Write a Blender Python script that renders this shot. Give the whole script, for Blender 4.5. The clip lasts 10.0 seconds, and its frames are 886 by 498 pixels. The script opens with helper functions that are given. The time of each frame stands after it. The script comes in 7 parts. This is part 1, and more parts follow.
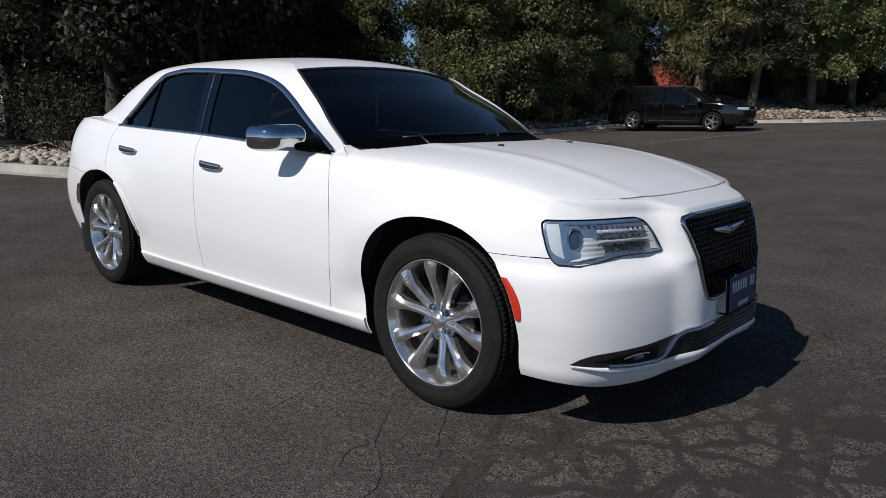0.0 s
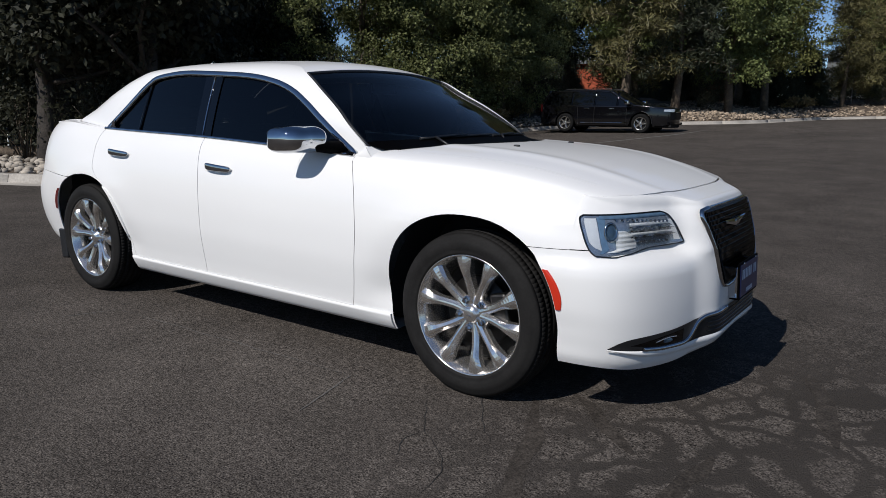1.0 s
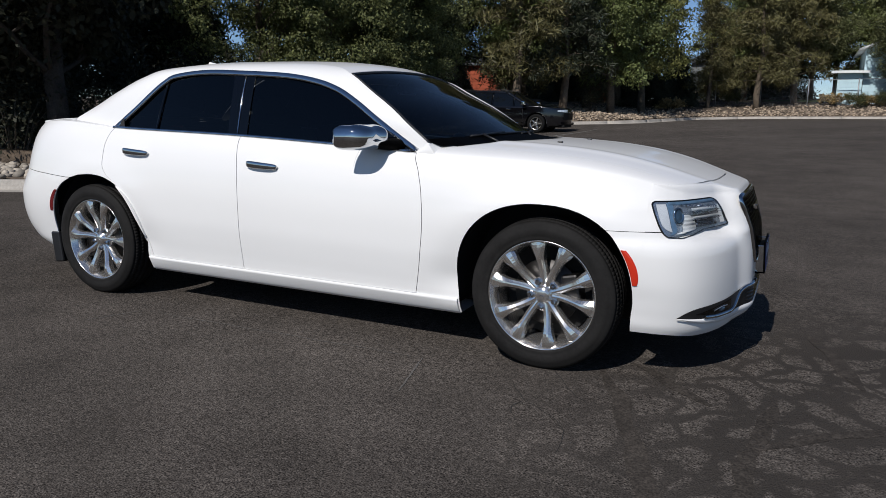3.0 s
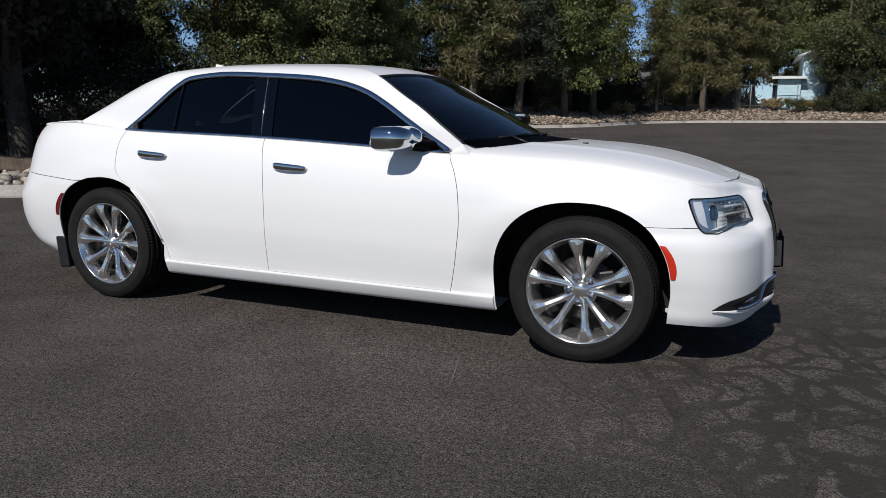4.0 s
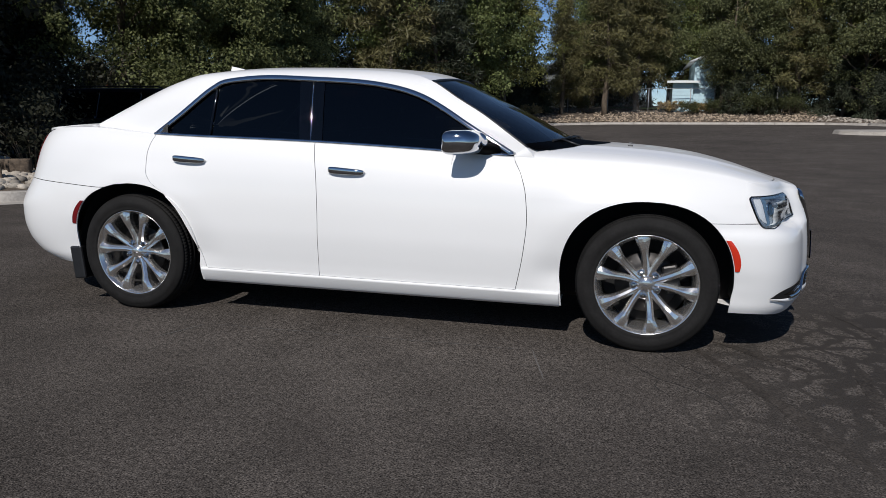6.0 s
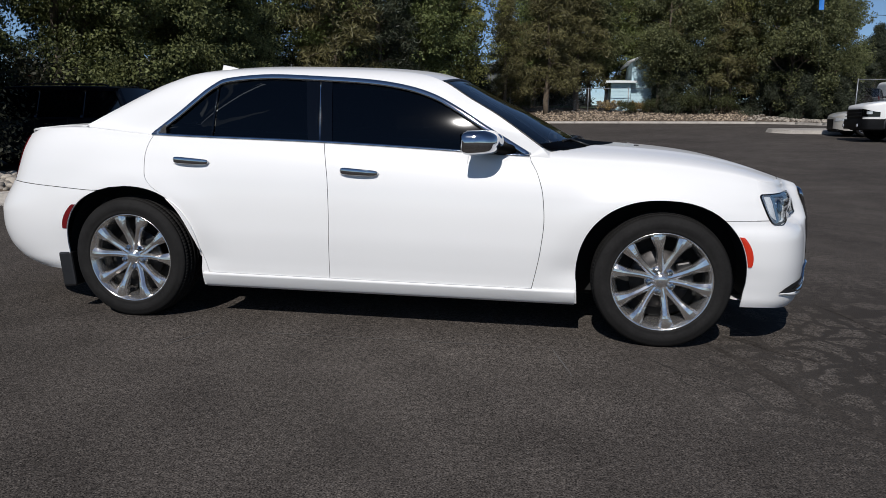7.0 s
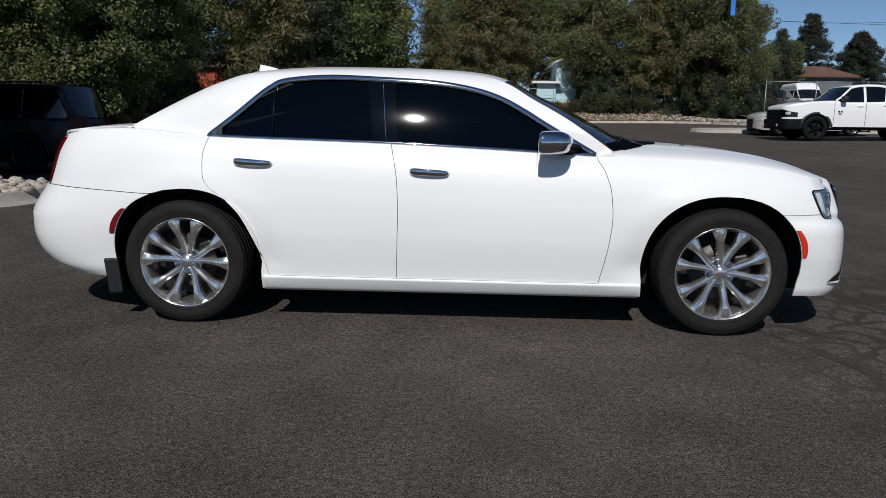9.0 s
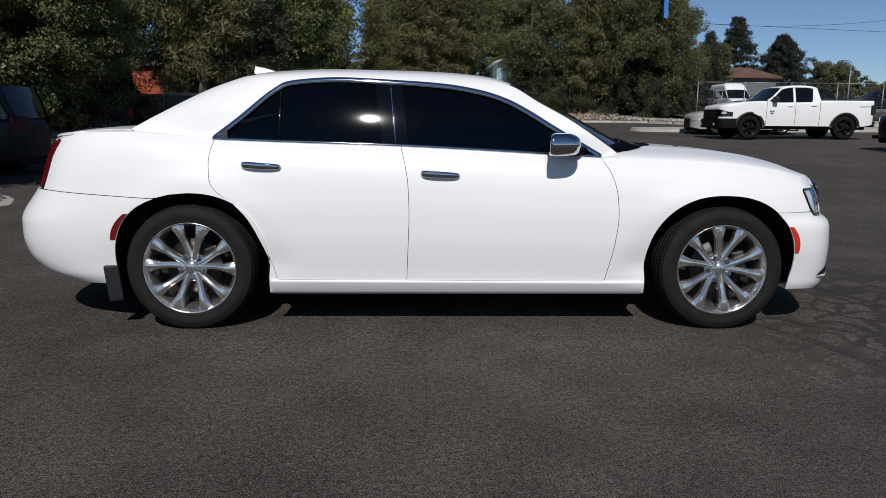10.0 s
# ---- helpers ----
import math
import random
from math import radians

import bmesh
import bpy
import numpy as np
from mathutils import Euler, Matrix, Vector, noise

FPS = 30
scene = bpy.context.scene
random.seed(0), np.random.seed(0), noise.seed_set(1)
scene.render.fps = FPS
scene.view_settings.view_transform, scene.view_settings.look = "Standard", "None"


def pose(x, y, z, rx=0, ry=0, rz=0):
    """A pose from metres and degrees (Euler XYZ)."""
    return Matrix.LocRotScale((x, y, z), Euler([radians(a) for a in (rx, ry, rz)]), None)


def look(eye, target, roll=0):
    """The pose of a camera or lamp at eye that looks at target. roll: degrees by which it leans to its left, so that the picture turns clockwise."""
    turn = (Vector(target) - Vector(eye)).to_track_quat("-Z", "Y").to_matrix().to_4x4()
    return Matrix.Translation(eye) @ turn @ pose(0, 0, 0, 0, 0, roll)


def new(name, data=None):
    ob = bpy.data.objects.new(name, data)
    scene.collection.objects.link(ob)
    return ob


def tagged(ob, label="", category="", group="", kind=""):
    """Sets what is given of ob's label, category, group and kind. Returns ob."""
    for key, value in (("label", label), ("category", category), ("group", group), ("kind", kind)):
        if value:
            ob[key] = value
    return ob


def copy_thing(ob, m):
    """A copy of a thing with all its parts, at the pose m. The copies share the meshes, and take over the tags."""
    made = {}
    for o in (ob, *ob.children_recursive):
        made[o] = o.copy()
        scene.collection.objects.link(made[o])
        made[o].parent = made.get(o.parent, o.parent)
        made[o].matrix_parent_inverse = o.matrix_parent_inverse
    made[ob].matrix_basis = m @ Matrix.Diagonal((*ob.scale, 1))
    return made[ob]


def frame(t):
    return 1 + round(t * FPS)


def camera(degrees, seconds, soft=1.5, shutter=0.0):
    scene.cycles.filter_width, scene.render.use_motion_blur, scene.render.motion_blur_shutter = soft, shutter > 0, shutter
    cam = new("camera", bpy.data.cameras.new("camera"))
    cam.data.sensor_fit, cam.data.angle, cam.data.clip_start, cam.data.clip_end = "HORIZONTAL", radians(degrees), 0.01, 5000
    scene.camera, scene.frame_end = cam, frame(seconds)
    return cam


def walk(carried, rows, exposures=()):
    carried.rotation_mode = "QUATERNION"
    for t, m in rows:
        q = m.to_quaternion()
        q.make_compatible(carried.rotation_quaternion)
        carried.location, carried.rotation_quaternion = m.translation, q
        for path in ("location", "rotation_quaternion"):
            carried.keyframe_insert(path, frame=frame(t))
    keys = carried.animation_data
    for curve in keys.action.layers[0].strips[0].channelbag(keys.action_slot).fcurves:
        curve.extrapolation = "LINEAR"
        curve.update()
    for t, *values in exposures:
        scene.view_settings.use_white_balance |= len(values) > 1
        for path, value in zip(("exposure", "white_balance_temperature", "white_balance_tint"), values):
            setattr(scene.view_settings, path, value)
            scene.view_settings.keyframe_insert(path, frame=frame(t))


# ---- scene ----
cam = camera(63.9, 10.0, 0.8)
PATH = [
    (0, (3.408, -2.905, 1.211), (2.097, -1.445, 0.826), 0.6),
    (0.5, (3.279, -3.078, 1.219), (2.052, -1.546, 0.834), 0.5),
    (1, (3.156, -3.28, 1.205), (1.999, -1.693, 0.829), 0.5),
    (1.5, (3.029, -3.462, 1.204), (1.939, -1.827, 0.832), 0.5),
    (2, (2.877, -3.622, 1.191), (1.843, -1.951, 0.819), 0.5),
    (3.3, (2.461, -4.044, 1.191), (1.625, -2.265, 0.824), 0.6),
    (3.5, (2.392, -4.092, 1.177), (1.581, -2.3, 0.815), 0.6),
    (4, (2.199, -4.211, 1.175), (1.445, -2.394, 0.815), 0.6),
    (4.5, (1.979, -4.312, 1.17), (1.269, -2.478, 0.809), 0.6),
    (5, (1.8, -4.404, 1.185), (1.162, -2.543, 0.823), 0.6),
    (5.5, (1.615, -4.506, 1.179), (1.043, -2.623, 0.823), 0.6),
    (7, (1.005, -4.66, 1.183), (0.674, -2.72, 0.829), 0.6),
    (7.5, (0.817, -4.704, 1.196), (0.551, -2.754, 0.842), 0.6),
    (8, (0.615, -4.776, 1.195), (0.399, -2.82, 0.842), 0.5),
    (8.5, (0.405, -4.81, 1.196), (0.242, -2.848, 0.843), 0.5),
    (9, (0.189, -4.82, 1.181), (0.078, -2.854, 0.828), 0.6),
    (9.5, (-0.016, -4.837, 1.189), (-0.037, -2.869, 0.837), 0.6),
    (10, (-0.218, -4.865, 1.195), (-0.158, -2.897, 0.842), 0.5),
]
walk(cam, [(t, look(eye, target, roll)) for t, eye, target, roll in PATH], [(0, 0.06), (4, 0.03), (7, -0.02), (10, -0.07)])

# ---- world, sun, exposure ----
SUN_AZ, SUN_EL = radians(-95.5), radians(43)   # azimuth from +x towards +y
world = bpy.data.worlds.new("sky")
scene.world = world
world.use_nodes = True
wn = world.node_tree.nodes
sky = wn.new("ShaderNodeTexSky")
sky.sky_type = "NISHITA"
sky.sun_disc = False
sky.sun_elevation = SUN_EL
sky.sun_rotation = radians(90) - SUN_AZ
sky.altitude = 2500
sky.dust_density = 0.0
sky.ozone_density = 5.0
wn["Background"].inputs["Strength"].default_value = 0.074
world.node_tree.links.new(sky.outputs[0], wn["Background"].inputs["Color"])
sun_data = bpy.data.lights.new("sun", "SUN")
sun_data.energy, sun_data.angle, sun_data.color = 3.75, radians(0.53), (1.0, 0.965, 0.935)
sun = new("sun", sun_data)
sun_way = Vector((math.cos(SUN_EL) * math.cos(SUN_AZ), math.cos(SUN_EL) * math.sin(SUN_AZ), math.sin(SUN_EL)))
sun.matrix_basis = look(sun_way * 60, (0, 0, 0))
scene.view_settings.exposure = 0.0

# ---- materials ----


def mat(name, color, rough=0.6, metal=0.0, coat=0.0, grain=(), bump=(), spec=0.5, rnd=0.0):
    """Node material. grain: (scale, strength) pairs that vary the colour; bump: (scale, strength, distance)."""
    m = bpy.data.materials.new(name)
    m.use_nodes = True
    nt = m.node_tree
    b = nt.nodes["Principled BSDF"]
    b.inputs["Base Color"].default_value = (*color, 1)
    b.inputs["Roughness"].default_value = rough
    b.inputs["Metallic"].default_value = metal
    b.inputs["Coat Weight"].default_value = coat
    b.inputs["Coat Roughness"].default_value = 0.03
    b.inputs["Specular IOR Level"].default_value = spec
    tc = nt.nodes.new("ShaderNodeTexCoord")
    last = None
    for scale, amount in grain:
        n = nt.nodes.new("ShaderNodeTexNoise")
        n.inputs["Scale"].default_value, n.inputs["Detail"].default_value = scale, 5
        nt.links.new(tc.outputs["Object"], n.inputs["Vector"])
        r = nt.nodes.new("ShaderNodeMapRange")
        r.inputs["From Min"].default_value, r.inputs["From Max"].default_value = 0.3, 0.7
        r.inputs["To Min"].default_value, r.inputs["To Max"].default_value = 1 - amount, 1 + amount
        nt.links.new(n.outputs["Fac"], r.inputs["Value"])
        v = nt.nodes.new("ShaderNodeVectorMath")
        v.operation = "SCALE"
        if last:
            nt.links.new(last, v.inputs[0])
        else:
            v.inputs[0].default_value = color
        nt.links.new(r.outputs[0], v.inputs["Scale"])
        last = v.outputs[0]
    if rnd:
        o = nt.nodes.new("ShaderNodeNewGeometry")
        r = nt.nodes.new("ShaderNodeMapRange")
        r.inputs["To Min"].default_value, r.inputs["To Max"].default_value = 1 - rnd, 1 + rnd
        nt.links.new(o.outputs["Random Per Island"], r.inputs["Value"])
        v = nt.nodes.new("ShaderNodeVectorMath")
        v.operation = "SCALE"
        if last:
            nt.links.new(last, v.inputs[0])
        else:
            v.inputs[0].default_value = color
        nt.links.new(r.outputs[0], v.inputs["Scale"])
        last = v.outputs[0]
    if last:
        nt.links.new(last, b.inputs["Base Color"])
    prev = None
    for scale, strength, dist in bump:
        n = nt.nodes.new("ShaderNodeTexNoise")
        n.inputs["Scale"].default_value, n.inputs["Detail"].default_value = scale, 4
        nt.links.new(tc.outputs["Object"], n.inputs["Vector"])
        bp = nt.nodes.new("ShaderNodeBump")
        bp.inputs["Strength"].default_value, bp.inputs["Distance"].default_value = strength, dist
        nt.links.new(n.outputs["Fac"], bp.inputs["Height"])
        if prev:
            nt.links.new(prev, bp.inputs["Normal"])
        prev = bp.outputs[0]
    if prev:
        nt.links.new(prev, b.inputs["Normal"])
    return m


def glass_mat(name, tint, rough=0.0, ior=1.5):
    """A pane: tinted see-through with mirror gloss by Fresnel."""
    m = bpy.data.materials.new(name)
    m.use_nodes = True
    nt = m.node_tree
    nt.nodes.remove(nt.nodes["Principled BSDF"])
    fr = nt.nodes.new("ShaderNodeFresnel")
    fr.inputs["IOR"].default_value = ior
    tr = nt.nodes.new("ShaderNodeBsdfTransparent")
    tr.inputs["Color"].default_value = (*tint, 1)
    gl = nt.nodes.new("ShaderNodeBsdfGlossy")
    gl.inputs["Roughness"].default_value = rough
    mx = nt.nodes.new("ShaderNodeMixShader")
    nt.links.new(fr.outputs[0], mx.inputs[0])
    nt.links.new(tr.outputs[0], mx.inputs[1])
    nt.links.new(gl.outputs[0], mx.inputs[2])
    nt.links.new(mx.outputs[0], nt.nodes["Material Output"].inputs["Surface"])
    return m


M_WHITE = mat("white_paint", (0.82, 0.812, 0.792), 0.35, 0, 0.5, grain=((1.3, 0.012),), spec=0.3)
M_CHROME = mat("chrome", (0.50, 0.51, 0.53), 0.05, 1.0, grain=((9, 0.04),))
M_ALLOY = mat("polished_alloy", (0.75, 0.725, 0.695), 0.18, 0.92, grain=((25, 0.08),))
M_ALLOY_DARK = mat("dull_alloy", (0.06, 0.058, 0.056), 0.45, 1.0, grain=((18, 0.15),))
M_BLACK = mat("black_plastic", (0.012, 0.012, 0.013), 0.45, grain=((40, 0.15),))
M_GLOSSBLACK = mat("gloss_black", (0.0012, 0.0012, 0.0014), 0.03)
M_LINER = mat("liner_felt", (0.008, 0.008, 0.008), 0.9, grain=((60, 0.2),))
M_RUBBER = mat("tyre_rubber", (0.0155, 0.0148, 0.0142), 0.75, grain=((14, 0.18), (90, 0.12)), bump=((140, 0.25, 0.002),), spec=0.12)
M_TINT = glass_mat("tinted_glass", (0.05, 0.056, 0.06), 0.028, 1.48)
M_SCREEN = glass_mat("windscreen_glass", (0.70, 0.74, 0.74), 0.0, 1.46)
M_LENS = glass_mat("lamp_lens", (0.86, 0.88, 0.90))
M_ORANGE = mat("amber_reflector", (0.60, 0.035, 0.014), 0.18, 0, 0.8, bump=((160, 0.2, 0.001),))
M_RED = mat("red_reflector", (0.15, 0.006, 0.008), 0.18, 0, 0.8, bump=((160, 0.2, 0.001),))
M_BLUE = mat("plate_blue", (0.010, 0.018, 0.085), 0.35, grain=((30, 0.06),))
M_LETTER = mat("plate_letter", (0.52, 0.58, 0.68), 0.4)
M_BRAKE = mat("brake_disc", (0.045, 0.043, 0.042), 0.45, 1.0, grain=((50, 0.15),))
M_LAMPBOWL = mat("lamp_bowl", (0.42, 0.48, 0.55), 0.2, 0.75, grain=((25, 0.2),))
M_DRL = mat("light_guide", (0.70, 0.73, 0.76), 0.28, 0.25, 0.6, grain=((20, 0.05),))
M_BRIGHT = mat("bright_reflector", (0.86, 0.88, 0.89), 0.28, 0.30, 0.5, grain=((30, 0.08),))
M_LAMPBLUE = mat("lamp_blue_grey", (0.16, 0.27, 0.40), 0.25, 0.4, 0.5, grain=((30, 0.2),))
M_LENSBLUE = mat("projector_glass", (0.05, 0.09, 0.14), 0.08, 0.3, 0.8)
M_SASH = mat("black_sash_film", (0.0010, 0.0010, 0.0012), 0.6, spec=0.03)
M_CABIN = mat("cabin_trim", (0.018, 0.018, 0.020), 0.7, grain=((20, 0.2),))
M_TRIMGREY = mat("pale_cabin_trim", (0.34, 0.34, 0.32), 0.85, grain=((40, 0.08),))
M_DASH = mat("dashboard_vinyl", (0.15, 0.155, 0.16), 0.55, grain=((40, 0.15),), bump=((120, 0.3, 0.001),))
M_BEIGE = mat("headliner_cloth", (0.32, 0.29, 0.25), 0.9, grain=((50, 0.08),))

# ---- mesh helpers ----


def spline(pts):
    """Smooth curve through (x, y) knots, held flat past the ends."""
    xs = [p[0] for p in pts]
    ys = [p[1] for p in pts]
    n = len(xs)
    d = [(ys[i + 1] - ys[i]) / (xs[i + 1] - xs[i]) for i in range(n - 1)]
    m = [d[0]] + [0 if d[i - 1] * d[i] <= 0 else 2 * d[i - 1] * d[i] / (d[i - 1] + d[i]) for i in range(1, n - 1)] + [d[-1]]

    def f(x):
        if x <= xs[0]:
            return ys[0]
        if x >= xs[-1]:
            return ys[-1]
        i = 0
        while x > xs[i + 1]:
            i += 1
        h = xs[i + 1] - xs[i]
        t = (x - xs[i]) / h
        return ((1 + 2 * t) * (1 - t) ** 2 * ys[i] + t * (1 - t) ** 2 * h * m[i] + t * t * (3 - 2 * t) * ys[i + 1] + t * t * (t - 1) * h * m[i + 1])
    return f


def path3(pts):
    """Smooth 3D curve through knots, by 0..1 along its chord length."""
    acc = [0.0]
    for a, b in zip(pts, pts[1:]):
        acc.append(acc[-1] + (Vector(b) - Vector(a)).length)
    fs = [spline([(acc[i] / acc[-1], pts[i][k]) for i in range(len(pts))]) for k in range(3)]
    return lambda u: Vector((fs[0](u), fs[1](u), fs[2](u)))


def patch(bm, fn, nu, nv, mat_index=0):
    """A grid of quads over fn(u, v), u and v from 0 to 1."""
    rows = [[bm.verts.new(fn(i / nu, j / nv)) for j in range(nv + 1)] for i in range(nu + 1)]
    for i in range(nu):
        for j in range(nv):
            try:
                f = bm.faces.new((rows[i][j], rows[i + 1][j], rows[i + 1][j + 1], rows[i][j + 1]))
                f.smooth, f.material_index = True, mat_index
            except ValueError:
                pass


def part(name, bm, material, parent=None, label="", smooth=None, weld=0.0004, outward=None, thick=0.0):
    """Links a bmesh as one mesh object under parent."""
    if weld:
        bmesh.ops.remove_doubles(bm, verts=bm.verts, dist=weld)
        bmesh.ops.dissolve_degenerate(bm, edges=bm.edges, dist=1e-5)
    if outward is not None:
        bmesh.ops.recalc_face_normals(bm, faces=bm.faces)
        c = Vector(outward)
        if sum(f.normal.dot(f.calc_center_median() - c) * f.calc_area() for f in (x for x in bm.faces if not x.normal_update())) < 0:
            bmesh.ops.reverse_faces(bm, faces=bm.faces)
    if smooth is not None:
        for f in bm.faces:
            f.smooth = smooth
    if thick:
        for e in bm.edges:
            if e.is_boundary:
                e.smooth = False
    me = bpy.data.meshes.new(name)
    bm.to_mesh(me)
    bm.free()
    for m in (material if isinstance(material, (list, tuple)) else [material]):
        me.materials.append(m)
    ob = new(name, me)
    if parent is not None:
        ob.parent = parent
    if label:
        ob["label"] = label
    if thick:
        md = ob.modifiers.new("thickness", "SOLIDIFY")
        md.thickness, md.offset = thick, -1
    return ob


def box(bm, x0, x1, y0, y1, z0, z1, m=None, bevel=0.0, seg=2):
    """A box, bevelled if wanted, moved by m."""
    vs = [bm.verts.new((x, y, z)) for x in (x0, x1) for y in (y0, y1) for z in (z0, z1)]
    fs = [bm.faces.new([vs[i] for i in q]) for q in ((0, 1, 3, 2), (4, 6, 7, 5), (0, 4, 5, 1), (2, 3, 7, 6), (0, 2, 6, 4), (1, 5, 7, 3))]
    if bevel:
        es = list({e for f in fs for e in f.edges})
        r = bmesh.ops.bevel(bm, geom=es, offset=bevel, segments=seg, affect="EDGES", profile=0.5)
        vs = list({v for f in r["faces"] for v in f.verts} | {v for v in vs if v.is_valid})
    if m is not None:
        for v in vs:
            v.co = m @ v.co
    return vs


def lathe(bm, profile, n, m=None, mat_index=0, smooth=True):
    """Turns (radius, along) knots round the y axis."""
    rings = []
    for r, a in profile:
        rings.append([bm.verts.new((r * math.cos(2 * math.pi * i / n), a, r * math.sin(2 * math.pi * i / n))) for i in range(n)])
    for p, q in zip(rings, rings[1:]):
        for i in range(n):
            f = bm.faces.new((p[i], p[(i + 1) % n], q[(i + 1) % n], q[i]))
            f.smooth, f.material_index = smooth, mat_index
    if m is not None:
        for r in rings:
            for v in r:
                v.co = m @ v.co
    return rings


def cap(bm, ring, mat_index=0):
    f = bm.faces.new(ring)
    f.material_index = mat_index


def tube(bm, pts, radius, n=8, taper=None):
    """A round bar along 3D knots; taper gives the end radius."""
    rings = []
    for i, p in enumerate(pts):
        p = Vector(p)
        a, b = Vector(pts[max(i - 1, 0)]), Vector(pts[min(i + 1, len(pts) - 1)])
        q = (b - a).to_track_quat("Z", "Y")
        r = radius if taper is None else radius + (taper - radius) * i / (len(pts) - 1)
        rings.append([bm.verts.new(p + q @ Vector((r * math.cos(2 * math.pi * k / n), r * math.sin(2 * math.pi * k / n), 0))) for k in range(n)])
    for p, q in zip(rings, rings[1:]):
        for k in range(n):
            f = bm.faces.new((p[k], p[(k + 1) % n], q[(k + 1) % n], q[k]))
            f.smooth = True
    bm.faces.new(list(reversed(rings[0])))
    bm.faces.new(rings[-1])


def empty(name, m=None, **tags):
    ob = new(name)
    if m is not None:
        ob.matrix_basis = m
    return tagged(ob, **tags)


# ---- ground ----
LOT_Y = spline([(-400, 0), (-3, 0), (3, 0.02), (9, 0.17), (16, 0.38), (24.5, 0.60), (31, 0.88), (40, 1.01), (50, 1.13), (400, 1.4)])
# landscaped beds, by the kerbs that bound them (x, y), walked with the bed on the left
KERB_NEAR = [(-40, -2.5), (-20, 0.2), (-13, 1.2), (-9.8, 2.1), (-7.6, 3.1), (-6.3, 4.3), (-6.0, 5.2), (-6.6, 6.1), (-8.5, 6.6), (-11.5, 6.8), (-13.6, 7.4), (-14.2, 9), (-14.4, 20), (-13.8, 25), (-12.5, 28.5), (-9, 31), (-6.4, 32.4), (-5.2, 34.5), (-5.0, 38), (-4.2, 44.0), (-1.5, 46.6), (3, 47.2), (10, 47.2), (13.5, 46.4), (15.2, 43.5), (16.2, 38), (19, 34.5), (30, 34), (60, 34)]


def bed_distance(x, y):
    """How far a place lies inside the beds (minus: on the lot)."""
    best, sign = 1e9, -1
    for (ax, ay), (bx, by) in zip(KERB_NEAR, KERB_NEAR[1:]):
        dx, dy = bx - ax, by - ay
        t = max(0, min(1, ((x - ax) * dx + (y - ay) * dy) / (dx * dx + dy * dy)))
        px, py = x - ax - t * dx, y - ay - t * dy
        d = math.hypot(px, py)
        if d < best - 1e-9:
            best, sign = d, (1 if dx * py - dy * px > 0 else -1)
    return best * sign


def lot_z(x, y):
    return LOT_Y(y) + (0.018 if x < 0 else 0.009) * max(-20, min(20, x)) * min(1, max(0, y / 15))


BANK = spline([(0, 0), (0.3, 0.10), (4, 0.55), (9, 1.15), (16, 1.5), (400, 1.6)])


def bank_share(x, y):
    return min(1, max(0.25, (y - 2) / 28)) * (1 - 0.85 * min(1, max(0, (x - 14) / 3.5)))


def ground_z(x, y):
    d = bed_distance(x, y)
    z = lot_z(x, y)
    if d > 0:
        z += BANK(d) * bank_share(x, y)
    return z


# ---- the white sedan ----
SHOULDER = spline([(-2.7, 1.06), (-2.45, 1.075), (-2.29, 1.10), (-1.9, 1.125), (-1.4, 1.088), (-0.34, 1.057), (0.82, 1.0), (1.1, 0.985), (1.5, 0.968), (1.85, 0.925), (2.1, 0.87), (2.25, 0.848), (2.36, 0.838)])
PROFILE = spline([(0, 0.762), (0.06, 0.800), (0.15, 0.840), (0.17, 0.845), (0.22, 0.852), (0.3, 0.866), (0.45, 0.885), (0.6, 0.890), (0.75, 0.882), (0.857, 0.862), (0.93, 0.836), (0.97, 0.812), (1.0, 0.785)])
NOSE = spline([(0.15, 2.29), (0.18, 2.335), (0.25, 2.39), (0.33, 2.402), (0.45, 2.40), (0.62, 2.385), (0.75, 2.348), (0.825, 2.324), (0.85, 2.312)])
TAIL = spline([(0.2, -2.36), (0.25, -2.46), (0.31, -2.585), (0.4, -2.665), (0.5, -2.69), (0.6, -2.685), (0.78, -2.56), (1.0, -2.49), (1.12, -2.44)])
NOSE_X, TAIL_X, NOSE_N, TAIL_N = 1.3, -1.4, 4.0, 3.7


def flare(x, z):
    """Swelling over the wheels; between them the flanks draw in towards the sill."""
    f = 0.0
    top = min(1, max(0, (z - 0.40) / 0.34))
    for c, way, pull in ((1.515, -1, 0.030), (-1.515, 1, 0.012)):
        r = math.hypot(x - c, z - 0.368)
        f += (0.020 * top - (pull * (1 - top) * min(1, max(0, (z - 0.24) / 0.14)) if (x - c) * way > 0 else 0)) * math.exp(-((r - 0.44) / 0.12) ** 2)
    return f


def half_width(x, z):
    zn = (z - 0.15) / (SHOULDER(x) - 0.15)
    return PROFILE(min(max(zn, 0), 1)) + flare(x, z) * min(1, max(0, (1 - zn) * 4))


def ease(x, a, b):
    t = min(1, max(0, (x - a) / (b - a)))
    return t * t * (3 - 2 * t)


def plan_share(q, z):
    """How far forward the nose reaches at a share q of the half width: slanting corners on the bumper, fuller above it."""
    plain = max(0, 1 - q ** NOSE_N) ** (1 / NOSE_N)
    slant = max(0, 1 - q ** 1.47) ** 0.125
    low = plain + (slant - plain) * ease(q, 0.31, 0.50)
    return low + (plain - low) * min(1, DENT_Z(z))


